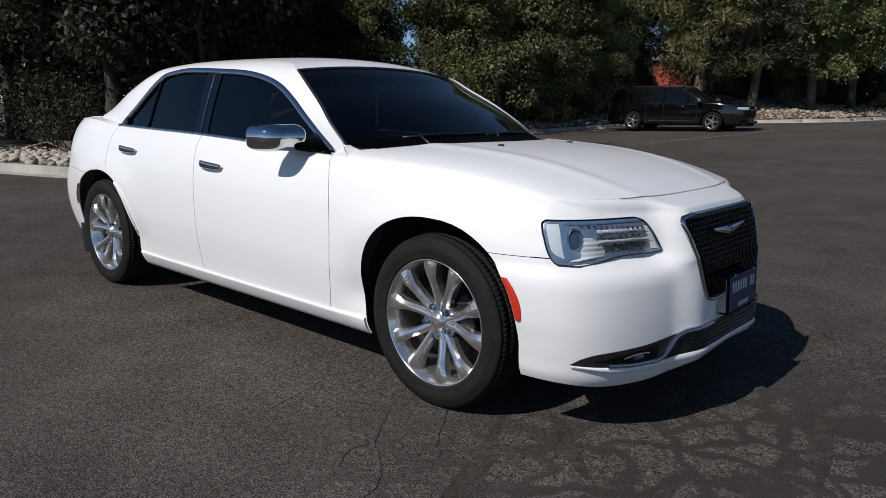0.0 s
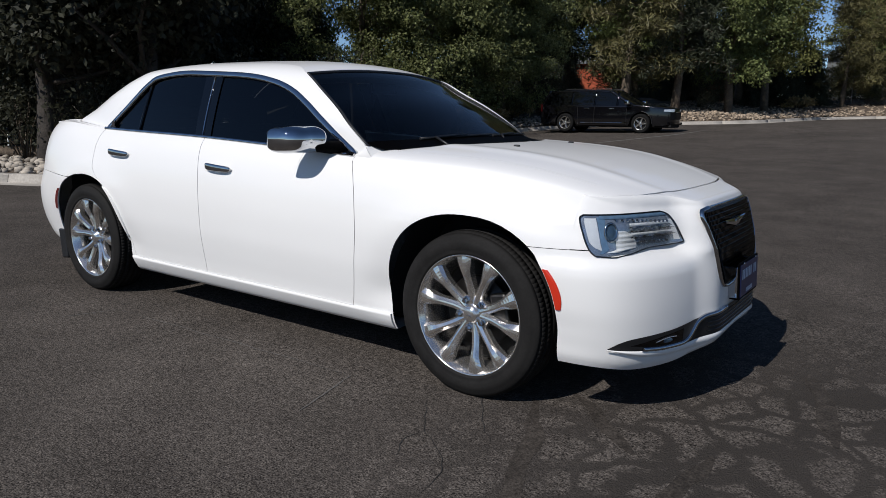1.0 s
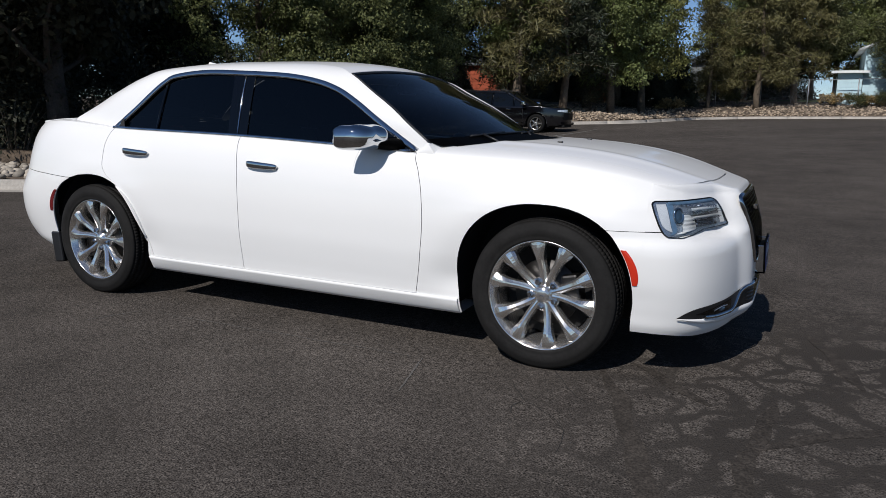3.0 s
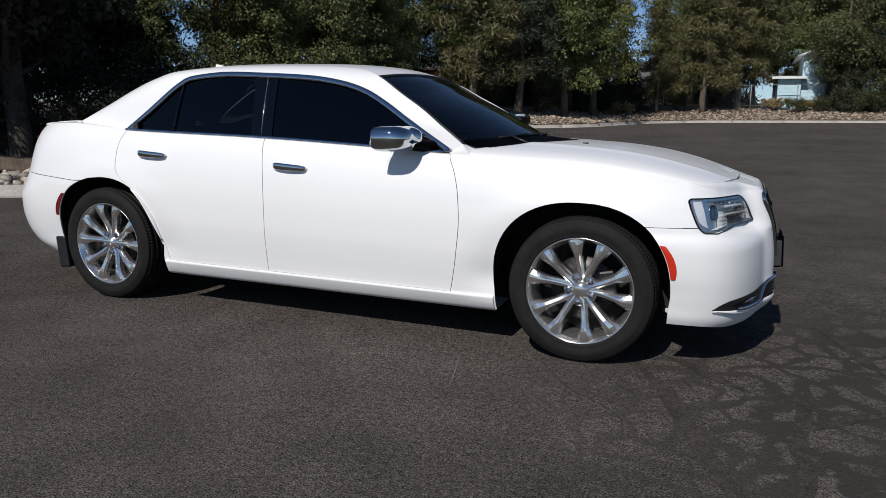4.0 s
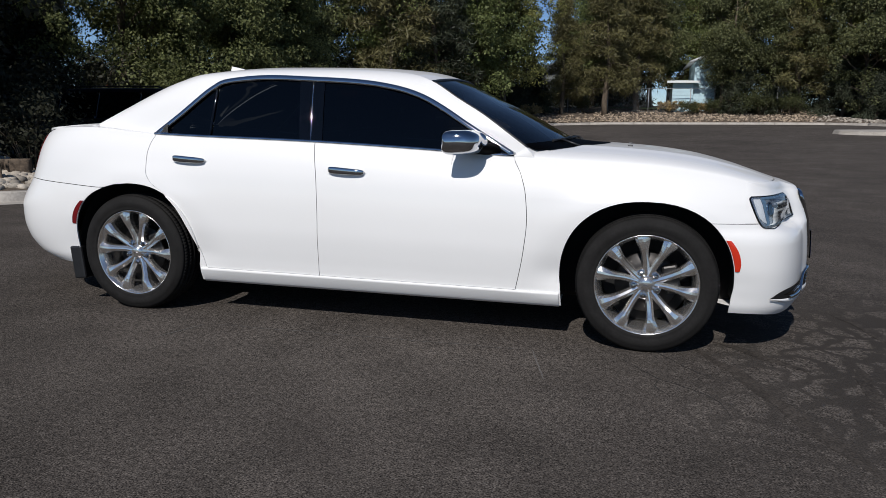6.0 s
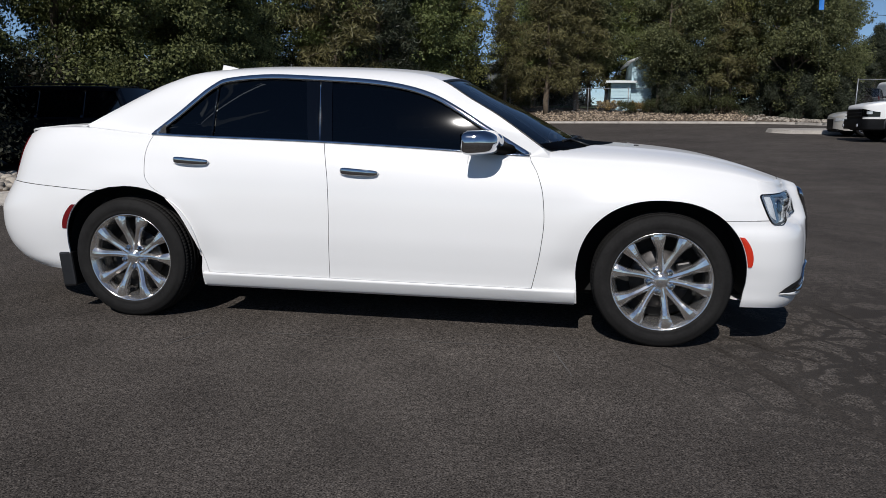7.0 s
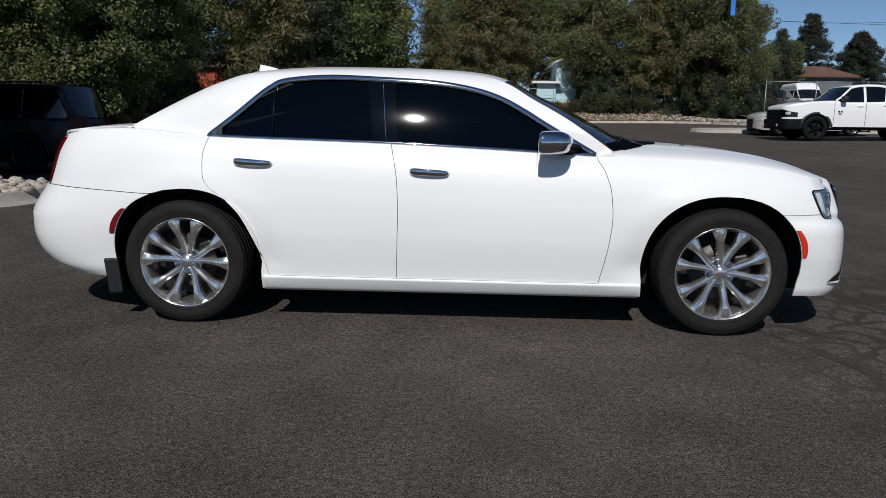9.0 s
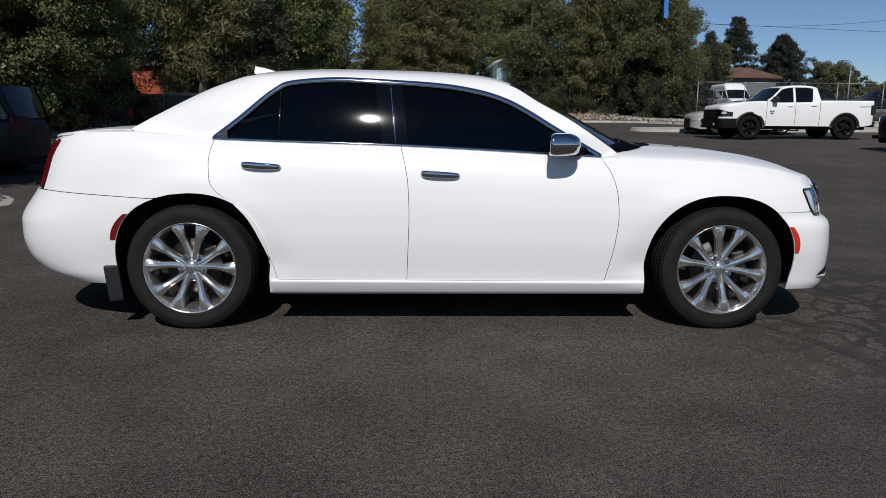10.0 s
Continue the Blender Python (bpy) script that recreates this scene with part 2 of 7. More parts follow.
def plan_width(u, z):
    """The share of the half width at a share u of the nose's length."""
    plain = max(0, 1 - u ** NOSE_N) ** (1 / NOSE_N)
    slant = max(0, 1 - u ** 8) ** (1 / 1.47)
    return slant + (plain - slant) * min(1, DENT_Z(z))


def side_y(x, z):
    """Half the body's width at x and z."""
    w = half_width(x, z)
    if x > NOSE_X:
        w *= plan_width(min(1, (x - NOSE_X) / (NOSE(z) - NOSE_X)), z)
    if x < TAIL_X:
        w *= max(0, 1 - ((TAIL_X - x) / (TAIL_X - TAIL(z))) ** TAIL_N) ** (1 / TAIL_N)
    return w


DENT_Y = spline([(0.33, 0), (0.37, 0.022), (0.42, 0.070), (0.47, 0.090), (0.56, 0.096), (0.64, 0.087), (0.72, 0.056), (0.76, 0.032), (0.785, 0.012), (0.803, 0), (0.815, 0), (0.9, 0)])
DENT_Z = spline([(0.60, 0), (0.635, 0.2), (0.66, 0.8), (0.675, 1.22), (0.70, 1.28), (0.75, 1.06), (0.80, 0.88), (0.84, 0.88)])


def dent(q, z):
    """The nose's hollow at the head lamps; q: share of the half width."""
    return DENT_Y(0.85 * abs(q)) * DENT_Z(z)


def dent_y(y, z):
    return dent(y / half_width(2.33, z), z)


def nose_q(q, z, out=0.0):
    """A point of the nose at a share q of its half width and height z."""
    reach = NOSE(z) - NOSE_X
    f = NOSE_X + reach * plan_share(min(1, abs(q)), z)
    w = half_width(min(f, 2.36), z)
    p = Vector((f - dent(q, z), q * w, z))
    if out:
        e = 0.004
        g = (plan_share(min(1, abs(q) + e), z) - plan_share(max(0, min(1, abs(q) + e) - 2 * e), z)) / (2 * e) * reach / w
        p += out * Vector((1, -g * math.copysign(1, q), 0.12)).normalized()
    return p


def q_of_x(x, z):
    return plan_width((x - NOSE_X) / (NOSE(z) - NOSE_X), z)


def nose_y(y, z, out=0.0):
    """A point of the nose at sideways place y and height z."""
    return nose_q(y / half_width(2.33, z), z, out)


def tail_q(q, z, out=0.0):
    x = TAIL_X - (TAIL_X - TAIL(z)) * max(0, 1 - abs(q) ** TAIL_N) ** (1 / TAIL_N)
    return Vector((x - out, q * half_width(max(x, -2.4), z), z))


def front_x(y):
    """How far forward the nose's upper edge reaches at the sideways place y."""
    q = abs(y) / 0.785
    return NOSE_X + (NOSE(0.84) - NOSE_X) * max(0, 1 - q ** NOSE_N) ** (1 / NOSE_N) - dent(q, 0.84) - 0.034 * min(1, max(0, (0.74 - abs(y)) / 0.10))


HOOD_MID = spline([(0.9, 1.075), (1.2, 1.066), (1.5, 1.048), (1.75, 1.018), (2.0, 0.958), (2.1, 0.925), (2.2, 0.89), (2.3, 0.858), (2.36, 0.84)])


def hood_z(x, yn):
    """Top of hood and wings at x and a share yn of the shoulder's half width."""
    s = SHOULDER(x)
    h = HOOD_MID(x) - s
    ridge = 0.006 * math.exp(-((yn - 0.60) / 0.06) ** 2) * min(1, max(0, (2.3 - x) * 3))
    return s + h * max(0, 1 - yn ** 2.6) ** 0.62 + ridge


REAR_DOOR_EDGE = spline([(0.2, -1.03), (0.305, -1.050), (0.42, -1.085), (0.528, -1.126), (0.656, -1.191), (0.745, -1.275), (0.798, -1.355), (0.861, -1.395), (0.97, -1.405), (1.041, -1.395), (1.1, -1.380)])
DOOR_SPLIT = spline([(0.2, -0.306), (0.302, -0.303), (0.483, -0.296), (0.677, -0.290), (0.837, -0.296), (0.962, -0.315), (1.062, -0.340)])
FRONT_DOOR_EDGE = spline([(0.2, 0.825), (0.295, 0.848), (0.518, 0.890), (0.665, 0.903), (0.795, 0.893), (0.907, 0.862), (0.986, 0.816)])
ARCH_R = 0.435
ARCH_H = 0.426
ARCH_TOP = 0.368 + ARCH_H
DOOR_LOW = 0.287
GAP = 0.0016
FC, RC = 1.513, -1.521      # wheel openings' middles
AXLE_F, AXLE_R, HUB_Z = 1.526, -1.535, 0.361


def arch_half(z):
    """Half the wheel opening's length at height z."""
    d = z - 0.368
    if d < 0:
        return ARCH_R - 0.004 * min(1, -d / 0.05) + 0.01 * (d / 0.16)
    return ARCH_R * max(0, 1 - (d / ARCH_H) ** 2.3) ** (1 / 2.3)


def door_low(x):
    return DOOR_LOW + 0.003 * (0.85 - x)


def side_patch(bm, sg, xa, xb, za, zb, nu, nv, rise=False):
    """Rows of the body's side from za to zb (None: the shoulder), each from xa(z) to xb(z). Returns the top row's x."""
    def place(u, v):
        if zb is not None:
            z = za + (zb - za) * (math.sin(v * math.pi / 2) if zb == ARCH_TOP else v)
            x = xa(z) + (xb(z) - xa(z)) * u
        else:
            z = za + (1.0 - za) * v
            for _ in range(3):
                x = xa(z) + (xb(z) - xa(z)) * u
                z0 = door_low(x) if rise else za
                z = z0 + (SHOULDER(x) - z0) * v
        return x, z
    patch(bm, lambda u, v: Vector((place(u, v)[0], sg * side_y(*place(u, v)), place(u, v)[1])), nu, nv)
    return lambda u: place(u, 1)[0]


# greenhouse: knots of the window line (x, z) and of the roof rail (x, y, z) beside them
RAIL = [((-1.395, 1.09), (-1.90, 0.69, 1.13)), ((-1.25, 1.205), (-1.744, 0.625, 1.225)), ((-1.065, 1.362), (-1.40, 0.548, 1.398)), ((-0.985, 1.403), (-1.20, 0.515, 1.458)),
        ((-0.70, 1.427), (-0.75, 0.495, 1.487)), ((-0.41, 1.416), (-0.41, 0.495, 1.484)), ((-0.10, 1.397), (-0.10, 0.497, 1.475)), ((0.12, 1.362), (0.16, 0.525, 1.45)),
        ((0.265, 1.317), (0.305, 0.600, 1.404)), ((0.40, 1.248), (0.462, 0.645, 1.311)), ((0.525, 1.172), (0.622, 0.700, 1.221)), ((0.665, 1.09), (0.752, 0.748, 1.134)), ((0.812, 1.005), (0.872, 0.772, 1.050))]
WINDOW_TOP = spline([a for a, _ in RAIL])
RAIL_I = [spline([(i, RAIL[i][1][k]) for i in range(len(RAIL))]) for k in range(3)]
WIN_I = [spline([(i, RAIL[i][0][k]) for i in range(len(RAIL))]) for k in range(2)]


def glass_y(x, z):
    d = z - SHOULDER(x)
    return 0.787 - 0.335 * d - 0.20 * max(0, d) ** 2 - (x + 0.2) ** 2 / 60


def rail_pt(i, sg):
    return Vector((RAIL_I[0](i), sg * RAIL_I[1](i), RAIL_I[2](i)))


def window_pt(i, sg):
    x, z = WIN_I[0](i), WIN_I[1](i)
    return Vector((x, sg * glass_y(x, z), z))


def roof_pt(u, v):
    """The roof: u from back to front, v across from -1 to 1."""
    i = 3 + 5 * u
    p = rail_pt(i, 1)
    return Vector((p.x + 0.05 * (1 - v * v) * (2 * u - 1), p.y * v, p.z + 0.034 * (1 - abs(v) ** 2.2)))


def screen_pt(u, v, drop=0.0):
    """The windscreen: u from the roof to the cowl."""
    p = rail_pt(8 + 4 * u, 1)
    return Vector((p.x + (0.05 + 0.17 * u) * (1 - v * v), p.y * v, p.z + (0.034 - 0.015 * u) * (1 - abs(v) ** 2.2) - drop))


def rear_screen_pt(u, v):
    p = rail_pt(3 - 3 * u, 1)
    y = (p.y - 0.03 * u) * v
    return Vector((p.x - (0.05 + 0.05 * u) * (1 - v * v), y, p.z + 0.034 * (1 - abs(v) ** 2.2) * (1 - 0.7 * u)))


def strip(bm, pts, width, depth, normals):
    """A flat moulding with rounded face along 3D knots: width across, depth outward."""
    rows = []
    n = len(pts)
    for i, p in enumerate(pts):
        d = (pts[min(i + 1, n - 1)] - pts[max(i - 1, 0)]).normalized()
        nn = normals[i].normalized()
        s = d.cross(nn).normalized() * width / 2
        rows.append([bm.verts.new(p - s - nn * depth), bm.verts.new(p - s), bm.verts.new(p - s * 0.6 + nn * depth), bm.verts.new(p + s * 0.6 + nn * depth), bm.verts.new(p + s), bm.verts.new(p + s - nn * depth)])
    for a, b in zip(rows, rows[1:]):
        for k in range(5):
            bm.faces.new((a[k], a[k + 1], b[k + 1], b[k])).smooth = True
    bm.faces.new(rows[0])
    bm.faces.new(list(reversed(rows[-1])))


def sag_line(bm):
    """Lets the joint between quarter panel and rear bumper climb towards the tail."""
    for v in bm.verts:
        if v.co.x < -1.55:
            v.co.z += (0.030 * min(1, max(0, (-1.72 - v.co.x) / 0.62)) - 0.008 * min(1, (-1.55 - v.co.x) / 0.2)) * math.exp(-((v.co.z - 0.77) / 0.11) ** 2)


def build_wheel(name, car, x, sg, turn):
    """A wheel, its outer face at the side sg."""
    hub = part(name, hub_mesh(), M_ALLOY, car, "ten-spoke polished alloy wheel")
    m = pose(x, sg * 0.768, HUB_Z)
    if sg < 0:
        m = m @ pose(0, 0, 0, 0, turn, 0)
    else:
        m = m @ pose(0, 0, 0, 0, turn, 180)
    hub.matrix_basis = m
    return hub


def hub_mesh():
    """Rim barrel and lip, turned round y; the outer face looks to -y."""
    bm = bmesh.new()
    lathe(bm, [(0.262, -0.094), (0.2645, -0.100), (0.2635, -0.106), (0.2600, -0.107), (0.2565, -0.1035), (0.2545, -0.099), (0.2490, -0.092), (0.2385, -0.070), (0.231, -0.045), (0.2275, -0.01), (0.2265, 0.06), (0.235, 0.10)], 96)
    lathe(bm, [(0.262, -0.094), (0.250, -0.086), (0.243, -0.06), (0.236, -0.02), (0.232, 0.06), (0.245, 0.10)], 64)
    return bm


SPOKE_W = spline([(0, 0.0230), (0.25, 0.0195), (0.50, 0.0195), (0.66, 0.0225), (0.80, 0.0310), (0.90, 0.0375), (1.0, 0.0420)])
SPOKE_F = spline([(0, -0.066), (0.2, -0.071), (0.5, -0.086), (0.75, -0.1005), (0.88, -0.1015), (1.0, -0.0985)])


def spoke_mesh(side):
    """One spoke along +x from hub to rim: a flat face between two bevelled flanks, flared at the rim. side: which twin."""
    bm = bmesh.new()
    rows = []
    n = 16
    for i in range(n + 1):
        t = i / n
        r = 0.034 + 0.2215 * t
        w, face = SPOKE_W(t), SPOKE_F(t)
        back = -0.018 - 0.050 * t
        sweep = side * (0.010 * math.sin(math.pi * t) * (1 - t) - 0.004 * t)
        ring = [(-w, back), (-w * 0.97, face + 0.017), (-w * 0.62, face + 0.003), (w * 0.05, face - 0.0015), (w * 0.40, face), (w * 0.97, face + 0.013), (w, back)]
        rows.append([bm.verts.new((r, a, sweep + side * q)) for q, a in ring])
    for a, b in zip(rows, rows[1:]):
        for k in range(6):
            bm.faces.new((a[k], b[k], b[k + 1], a[k + 1])).smooth = False
        bm.faces.new((a[6], b[6], b[0], a[0]))
    bm.faces.new(list(reversed(rows[0])))
    bm.faces.new(rows[-1])
    bmesh.ops.recalc_face_normals(bm, faces=bm.faces)
    return bm


def tyre_mesh():
    """Tyre with sidewall, rim guard and four tread grooves cut by narrow cross slits."""
    bm = bmesh.new()
    side = [(0.2605, -0.098), (0.265, -0.108), (0.271, -0.1135), (0.275, -0.1120), (0.288, -0.1175), (0.306, -0.1205), (0.320, -0.1185), (0.3215, -0.1175), (0.336, -0.1130), (0.347, -0.1050), (0.355, -0.0955)]
    tread = []
    for a, b in ((-0.092, -0.060), (-0.053, -0.024), (-0.017, 0.017), (0.024, 0.053), (0.060, 0.092)):
        tread += [(0.3570 - a * a, a - 0.0005), (0.3655 - a * a, a + 0.001), (0.3655 - b * b, b - 0.001), (0.3570 - b * b, b + 0.0005)]
    prof = side + tread + [(r, -a) for r, a in reversed(side)]
    pitches, cuts = 112, (0.0, 0.03, 0.09, 0.12)
    angles = [2 * math.pi * (i + c) / pitches for i in range(pitches) for c in cuts]
    rings = []
    for k, (r, a) in enumerate(prof):
        j = k - len(side)
        cut = (0 <= j < len(tread) and j % 4 in (1, 2) and j // 4 != 2)
        shift = 0.35 * (j // 4) * 2 * math.pi / pitches if 0 <= j < len(tread) else 0
        rings.append([bm.verts.new(((r - (0.0011 if cut and i % 4 in (1, 2) else 0)) * math.cos(t + shift), a, (r - (0.0011 if cut and i % 4 in (1, 2) else 0)) * math.sin(t + shift))) for i, t in enumerate(angles)])
    n = len(angles)
    for p, q in zip(rings, rings[1:]):
        for i in range(n):
            bm.faces.new((p[i], p[(i + 1) % n], q[(i + 1) % n], q[i])).smooth = True
    return bm


def finish_wheel(rim):
    """Adds spokes, cap, nuts, tyre and brake to a rim."""
    for side, d in ((1, -16.0), (-1, 16.0)):
        sp = None
        for k in range(5):
            if sp is None:
                sp = part("spoke", spoke_mesh(side), M_ALLOY, rim, weld=0)
                o = sp
            else:
                o = new("spoke", sp.data)
                o.parent = rim
            o.matrix_basis = pose(0, 0, 0, 0, -(88 + 72 * k + d), 0)
    bm = bmesh.new()
    lathe(bm, [(0.0, -0.082), (0.032, -0.082), (0.036, -0.078), (0.039, -0.070), (0.052, -0.064), (0.080, -0.062), (0.085, -0.05), (0.083, 0.0)], 40)
    part("hub_face", bm, M_ALLOY, rim)
    bm = bmesh.new()
    r = lathe(bm, [(0.0, -0.0865), (0.024, -0.0855), (0.0295, -0.083), (0.0305, -0.079)], 32)
    part("centre_cap", bm, M_ALLOY, rim, "silver centre cap")
    bm = bmesh.new()
    for sx in (-1, 1):
        box(bm, 0.001, 0.014, -0.0885, -0.0855, -0.002, 0.002, pose(0, 0, 0, 0, 90 + sx * 62, 0), 0.0008, 1)
    part("cap_badge", bm, M_CHROME, rim, weld=0)
    nut = None
    for k in range(5):
        if nut is None:
            bm = bmesh.new()
            lathe(bm, [(0.0, -0.088), (0.008, -0.0872), (0.0115, -0.083), (0.0128, -0.060)], 6, smooth=False)
            lathe(bm, [(0.0125, -0.067), (0.0165, -0.0670), (0.0175, -0.060)], 20)
            nut = part("lug_nut", bm, M_CHROME, rim, "chrome lug nut")
            o = nut
        else:
            o = new("lug_nut", nut.data)
            o.parent = rim
        a = radians(52 + 72 * k)
        o.matrix_basis = pose(0.063 * math.cos(a), 0, 0.063 * math.sin(a))
    part("tyre", tyre_mesh(), M_RUBBER, rim, "black road tyre with worn tread")
    bm = bmesh.new()
    lathe(bm, [(0.06, -0.015), (0.158, -0.012), (0.160, -0.006), (0.160, 0.006), (0.158, 0.012), (0.06, 0.015)], 64)
    lathe(bm, [(0.0, -0.03), (0.07, -0.03), (0.072, 0.0)], 40)
    part("brake_disc", bm, M_BRAKE, rim)
    bm = bmesh.new()
    box(bm, 0.09, 0.17, -0.045, 0.05, -0.075, 0.075, pose(0, 0, 0, 0, -20, 0), 0.012, 2)
    part("brake_caliper", bm, M_ALLOY_DARK, rim)
    bm = bmesh.new()
    lathe(bm, [(0.0, 0.045), (0.222, 0.05)], 48)
    part("backing_plate", bm, M_LINER, rim)
    bm = bmesh.new()
    tube(bm, [(0.214, -0.05, 0.02), (0.206, -0.075, 0.02)], 0.004, 8)
    part("valve_stem", bm, M_BLACK, rim)


def build_sedan():
    car = empty("sedan_car", label="glossy white four-door sedan with chrome trim parked on asphalt", category="car")
    mid = (0, 0, 0.5)
    for sg in (-1, 1):
        # wing
        bm = bmesh.new()
        side_patch(bm, sg, lambda z: FRONT_DOOR_EDGE(z) + GAP, lambda z: FC - arch_half(z), 0.205, ARCH_TOP, 14, 30)
        t1 = side_patch(bm, sg, lambda z: FRONT_DOOR_EDGE(z) + GAP, lambda z: FC, ARCH_TOP, None, 14, 12)
        side_patch(bm, sg, lambda z: FC + arch_half(z), lambda z: 1.98, 0.6985, ARCH_TOP, 14, 6)
        t2 = side_patch(bm, sg, lambda z: FC, lambda z: 1.98, ARCH_TOP, None, 14, 12)
        for tx in (t1, t2):
            patch(bm, lambda u, v: Vector((tx(u), sg * side_y(tx(u), SHOULDER(tx(u))) * (1 - 0.14 * v), hood_z(tx(u), 1 - 0.14 * v))), 14, 24)
        def corner(u, v):
            y0 = side_y(1.98, SHOULDER(1.98)) * (1 - 0.14 * v)
            y1 = side_y(1.98, SHOULDER(1.98)) + (0.857 * side_y(2.12, SHOULDER(2.12)) - side_y(1.98, SHOULDER(1.98))) * v
            x1 = front_x(y1) if v > 0 else 1.98
            x, y = 1.98 + (x1 - 1.98) * u, y0 + (y1 - y0) * u
            return Vector((x, sg * y, hood_z(x, min(1, y / side_y(x, SHOULDER(x))))))
        patch(bm, corner, 8, 24)
        part("front_wing", bm, M_WHITE, car, outward=mid)
        bm = bmesh.new()
        # foot of the windscreen pillar, down to the wing
        def pillar_foot(u, v):
            p = window_pt(12, sg).lerp(rail_pt(12, sg), u)
            x = 0.812 + 0.11 * u
            q = Vector((x, sg * side_y(x, SHOULDER(x)), SHOULDER(x)))
            return p.lerp(q, v) + Vector((0, sg * 0.006 * math.sin(math.pi * v), 0.004 * math.sin(math.pi * v)))
        patch(bm, pillar_foot, 8, 6)
        def foot_front(u, v):
            x = 0.922
            a = rail_pt(12, sg).lerp(Vector((x, sg * side_y(x, SHOULDER(x)), SHOULDER(x))), v)
            b = Vector((0.895, sg * 0.70, 1.042)).lerp(Vector((x, sg * 0.695, hood_z(x, 0.885) + 0.001)), v)
            return a.lerp(b, u) + Vector((0, 0, 0.003 * math.sin(math.pi * u) * v))
        patch(bm, foot_front, 6, 6)
        part("pillar_foot", bm, M_WHITE, car, outward=(0.9, 0, 0.7))
        # doors
        doors = {}
        for name, xa, xb in (("front_door", DOOR_SPLIT, FRONT_DOOR_EDGE), ("rear_door", REAR_DOOR_EDGE, DOOR_SPLIT)):
            bm = bmesh.new()
            side_patch(bm, sg, lambda z: xa(z) + GAP, lambda z: xb(z) - GAP, DOOR_LOW, None, 24, 30, True)
            doors[name] = part(name, bm, M_WHITE, car, outward=mid, thick=0.012)
        for name, x0, z0 in (("front_door", -0.232, 0.900), ("rear_door", -1.230, 0.942)):
            # cup, grip and end piece of the handle
            bm = bmesh.new()
            def grip(u, v):
                x = x0 + 0.004 + 0.226 * u
                a = 2 * math.pi * v
                e = (1 - abs(2 * u - 1) ** 7) ** 0.5
                zc = z0 + 0.003 - 0.022 * (u - 0.5) * 0.5
                y = side_y(x, zc) + 0.006 + 0.020 * math.sin(math.pi * u) ** 0.4
                return Vector((x, sg * (y + 0.009 * math.copysign(abs(math.cos(a)) ** 0.6, math.cos(a)) * e), zc + 0.021 * e * (1 - 0.25 * u) * math.copysign(abs(math.sin(a)) ** 0.6, math.sin(a))))
            patch(bm, grip, 24, 14)
            part("handle", bm, M_CHROME, doors[name], "chrome pull handle", outward=(x0 + 0.115, sg * (side_y(x0, z0) + 0.02), z0))
            bm = bmesh.new()
            def cup(u, v):
                x = x0 + 0.115 + 0.075 * (2 * u - 1)
                z = z0 - 0.008 + 0.021 * (2 * v - 1) * math.sqrt(max(0, 1 - (2 * u - 1) ** 4))
                return Vector((x, sg * (side_y(x, z) + 0.0015), z))
            patch(bm, cup, 16, 8)
            part("handle_cup", bm, M_WHITE, doors[name], outward=mid)
        # sill
        bm = bmesh.new()
        def sill(u, v):
            x = -1.085 + 2.165 * u
            z = 0.198 + (door_low(x) - 0.0035 - 0.198) * v
            return Vector((x, sg * (side_y(x, z) + 0.010 * v ** 0.5 + 0.001), z))
        patch(bm, sill, 40, 6)
        patch(bm, lambda u, v: sill(u, 1) - Vector((0, sg * 0.035 * v, -0.001 * v)), 40, 1)
        patch(bm, lambda u, v: Vector((-1.085 + 2.165 * u, sg * (side_y(-1.085 + 2.165 * u, 0.198) + 0.001 - 0.25 * v), 0.198 + 0.01 * v)), 40, 2)
        part("sill", bm, M_WHITE, car, outward=(0, sg * 0.4, 0.3))
        # quarter panel
        bm = bmesh.new()
        edge = lambda z: REAR_DOOR_EDGE(z) - GAP
        side_patch(bm, sg, lambda z: RC + arch_half(z), edge, 0.205, ARCH_TOP, 14, 32)
        side_patch(bm, sg, lambda z: RC, edge, ARCH_TOP, None, 14, 14)
        side_patch(bm, sg, lambda z: -2.2, lambda z: RC - arch_half(z), 0.772, ARCH_TOP, 18, 2)
        side_patch(bm, sg, lambda z: -2.2, lambda z: RC, ARCH_TOP, None, 18, 14)
        def tail_side(za, zb, rows):
            def fn(u, v):
                top = SHOULDER(-2.2 - 0.22 * u) if zb is None else zb
                z = za + (top - za) * v
                q0 = max(0, 1 - ((TAIL_X + 2.2) / (TAIL_X - TAIL(z))) ** TAIL_N) ** (1 / TAIL_N)
                p = tail_q(q0 + (0.80 - q0) * u ** 1.6, z)
                if u == 0:
                    return Vector((-2.2, sg * side_y(-2.2, z), z))
                return Vector((p.x, sg * p.y, z))
            patch(bm, fn, 16, rows)
        tail_side(0.772, ARCH_TOP, 2)
        tail_side(ARCH_TOP, None, 14)
        sag_line(bm)
        part("quarter_panel", bm, M_WHITE, car, outward=mid, thick=0.012)
        # pillars and roof rail in one pressing
        bm = bmesh.new()
        def band(u, v):
            i = 12 * u
            a, b = window_pt(i, sg), rail_pt(i, sg)
            p = a.lerp(b, v)
            w = (b - a).length
            n = Vector((0, sg * 0.82, 0.57))
            ends = min(1, u * 9) * min(1, (1 - u) * 9)
            return p + n * ((0.10 - 0.05 * min(1, max(0, (u - 0.6) * 8))) * w * math.sin(math.pi * v) ** 0.8 * ends)
        patch(bm, band, 72, 10)
        part("roof_pillar", bm, M_WHITE, car, outward=(0, 0, 0.9), thick=0.01)
        bm = bmesh.new()
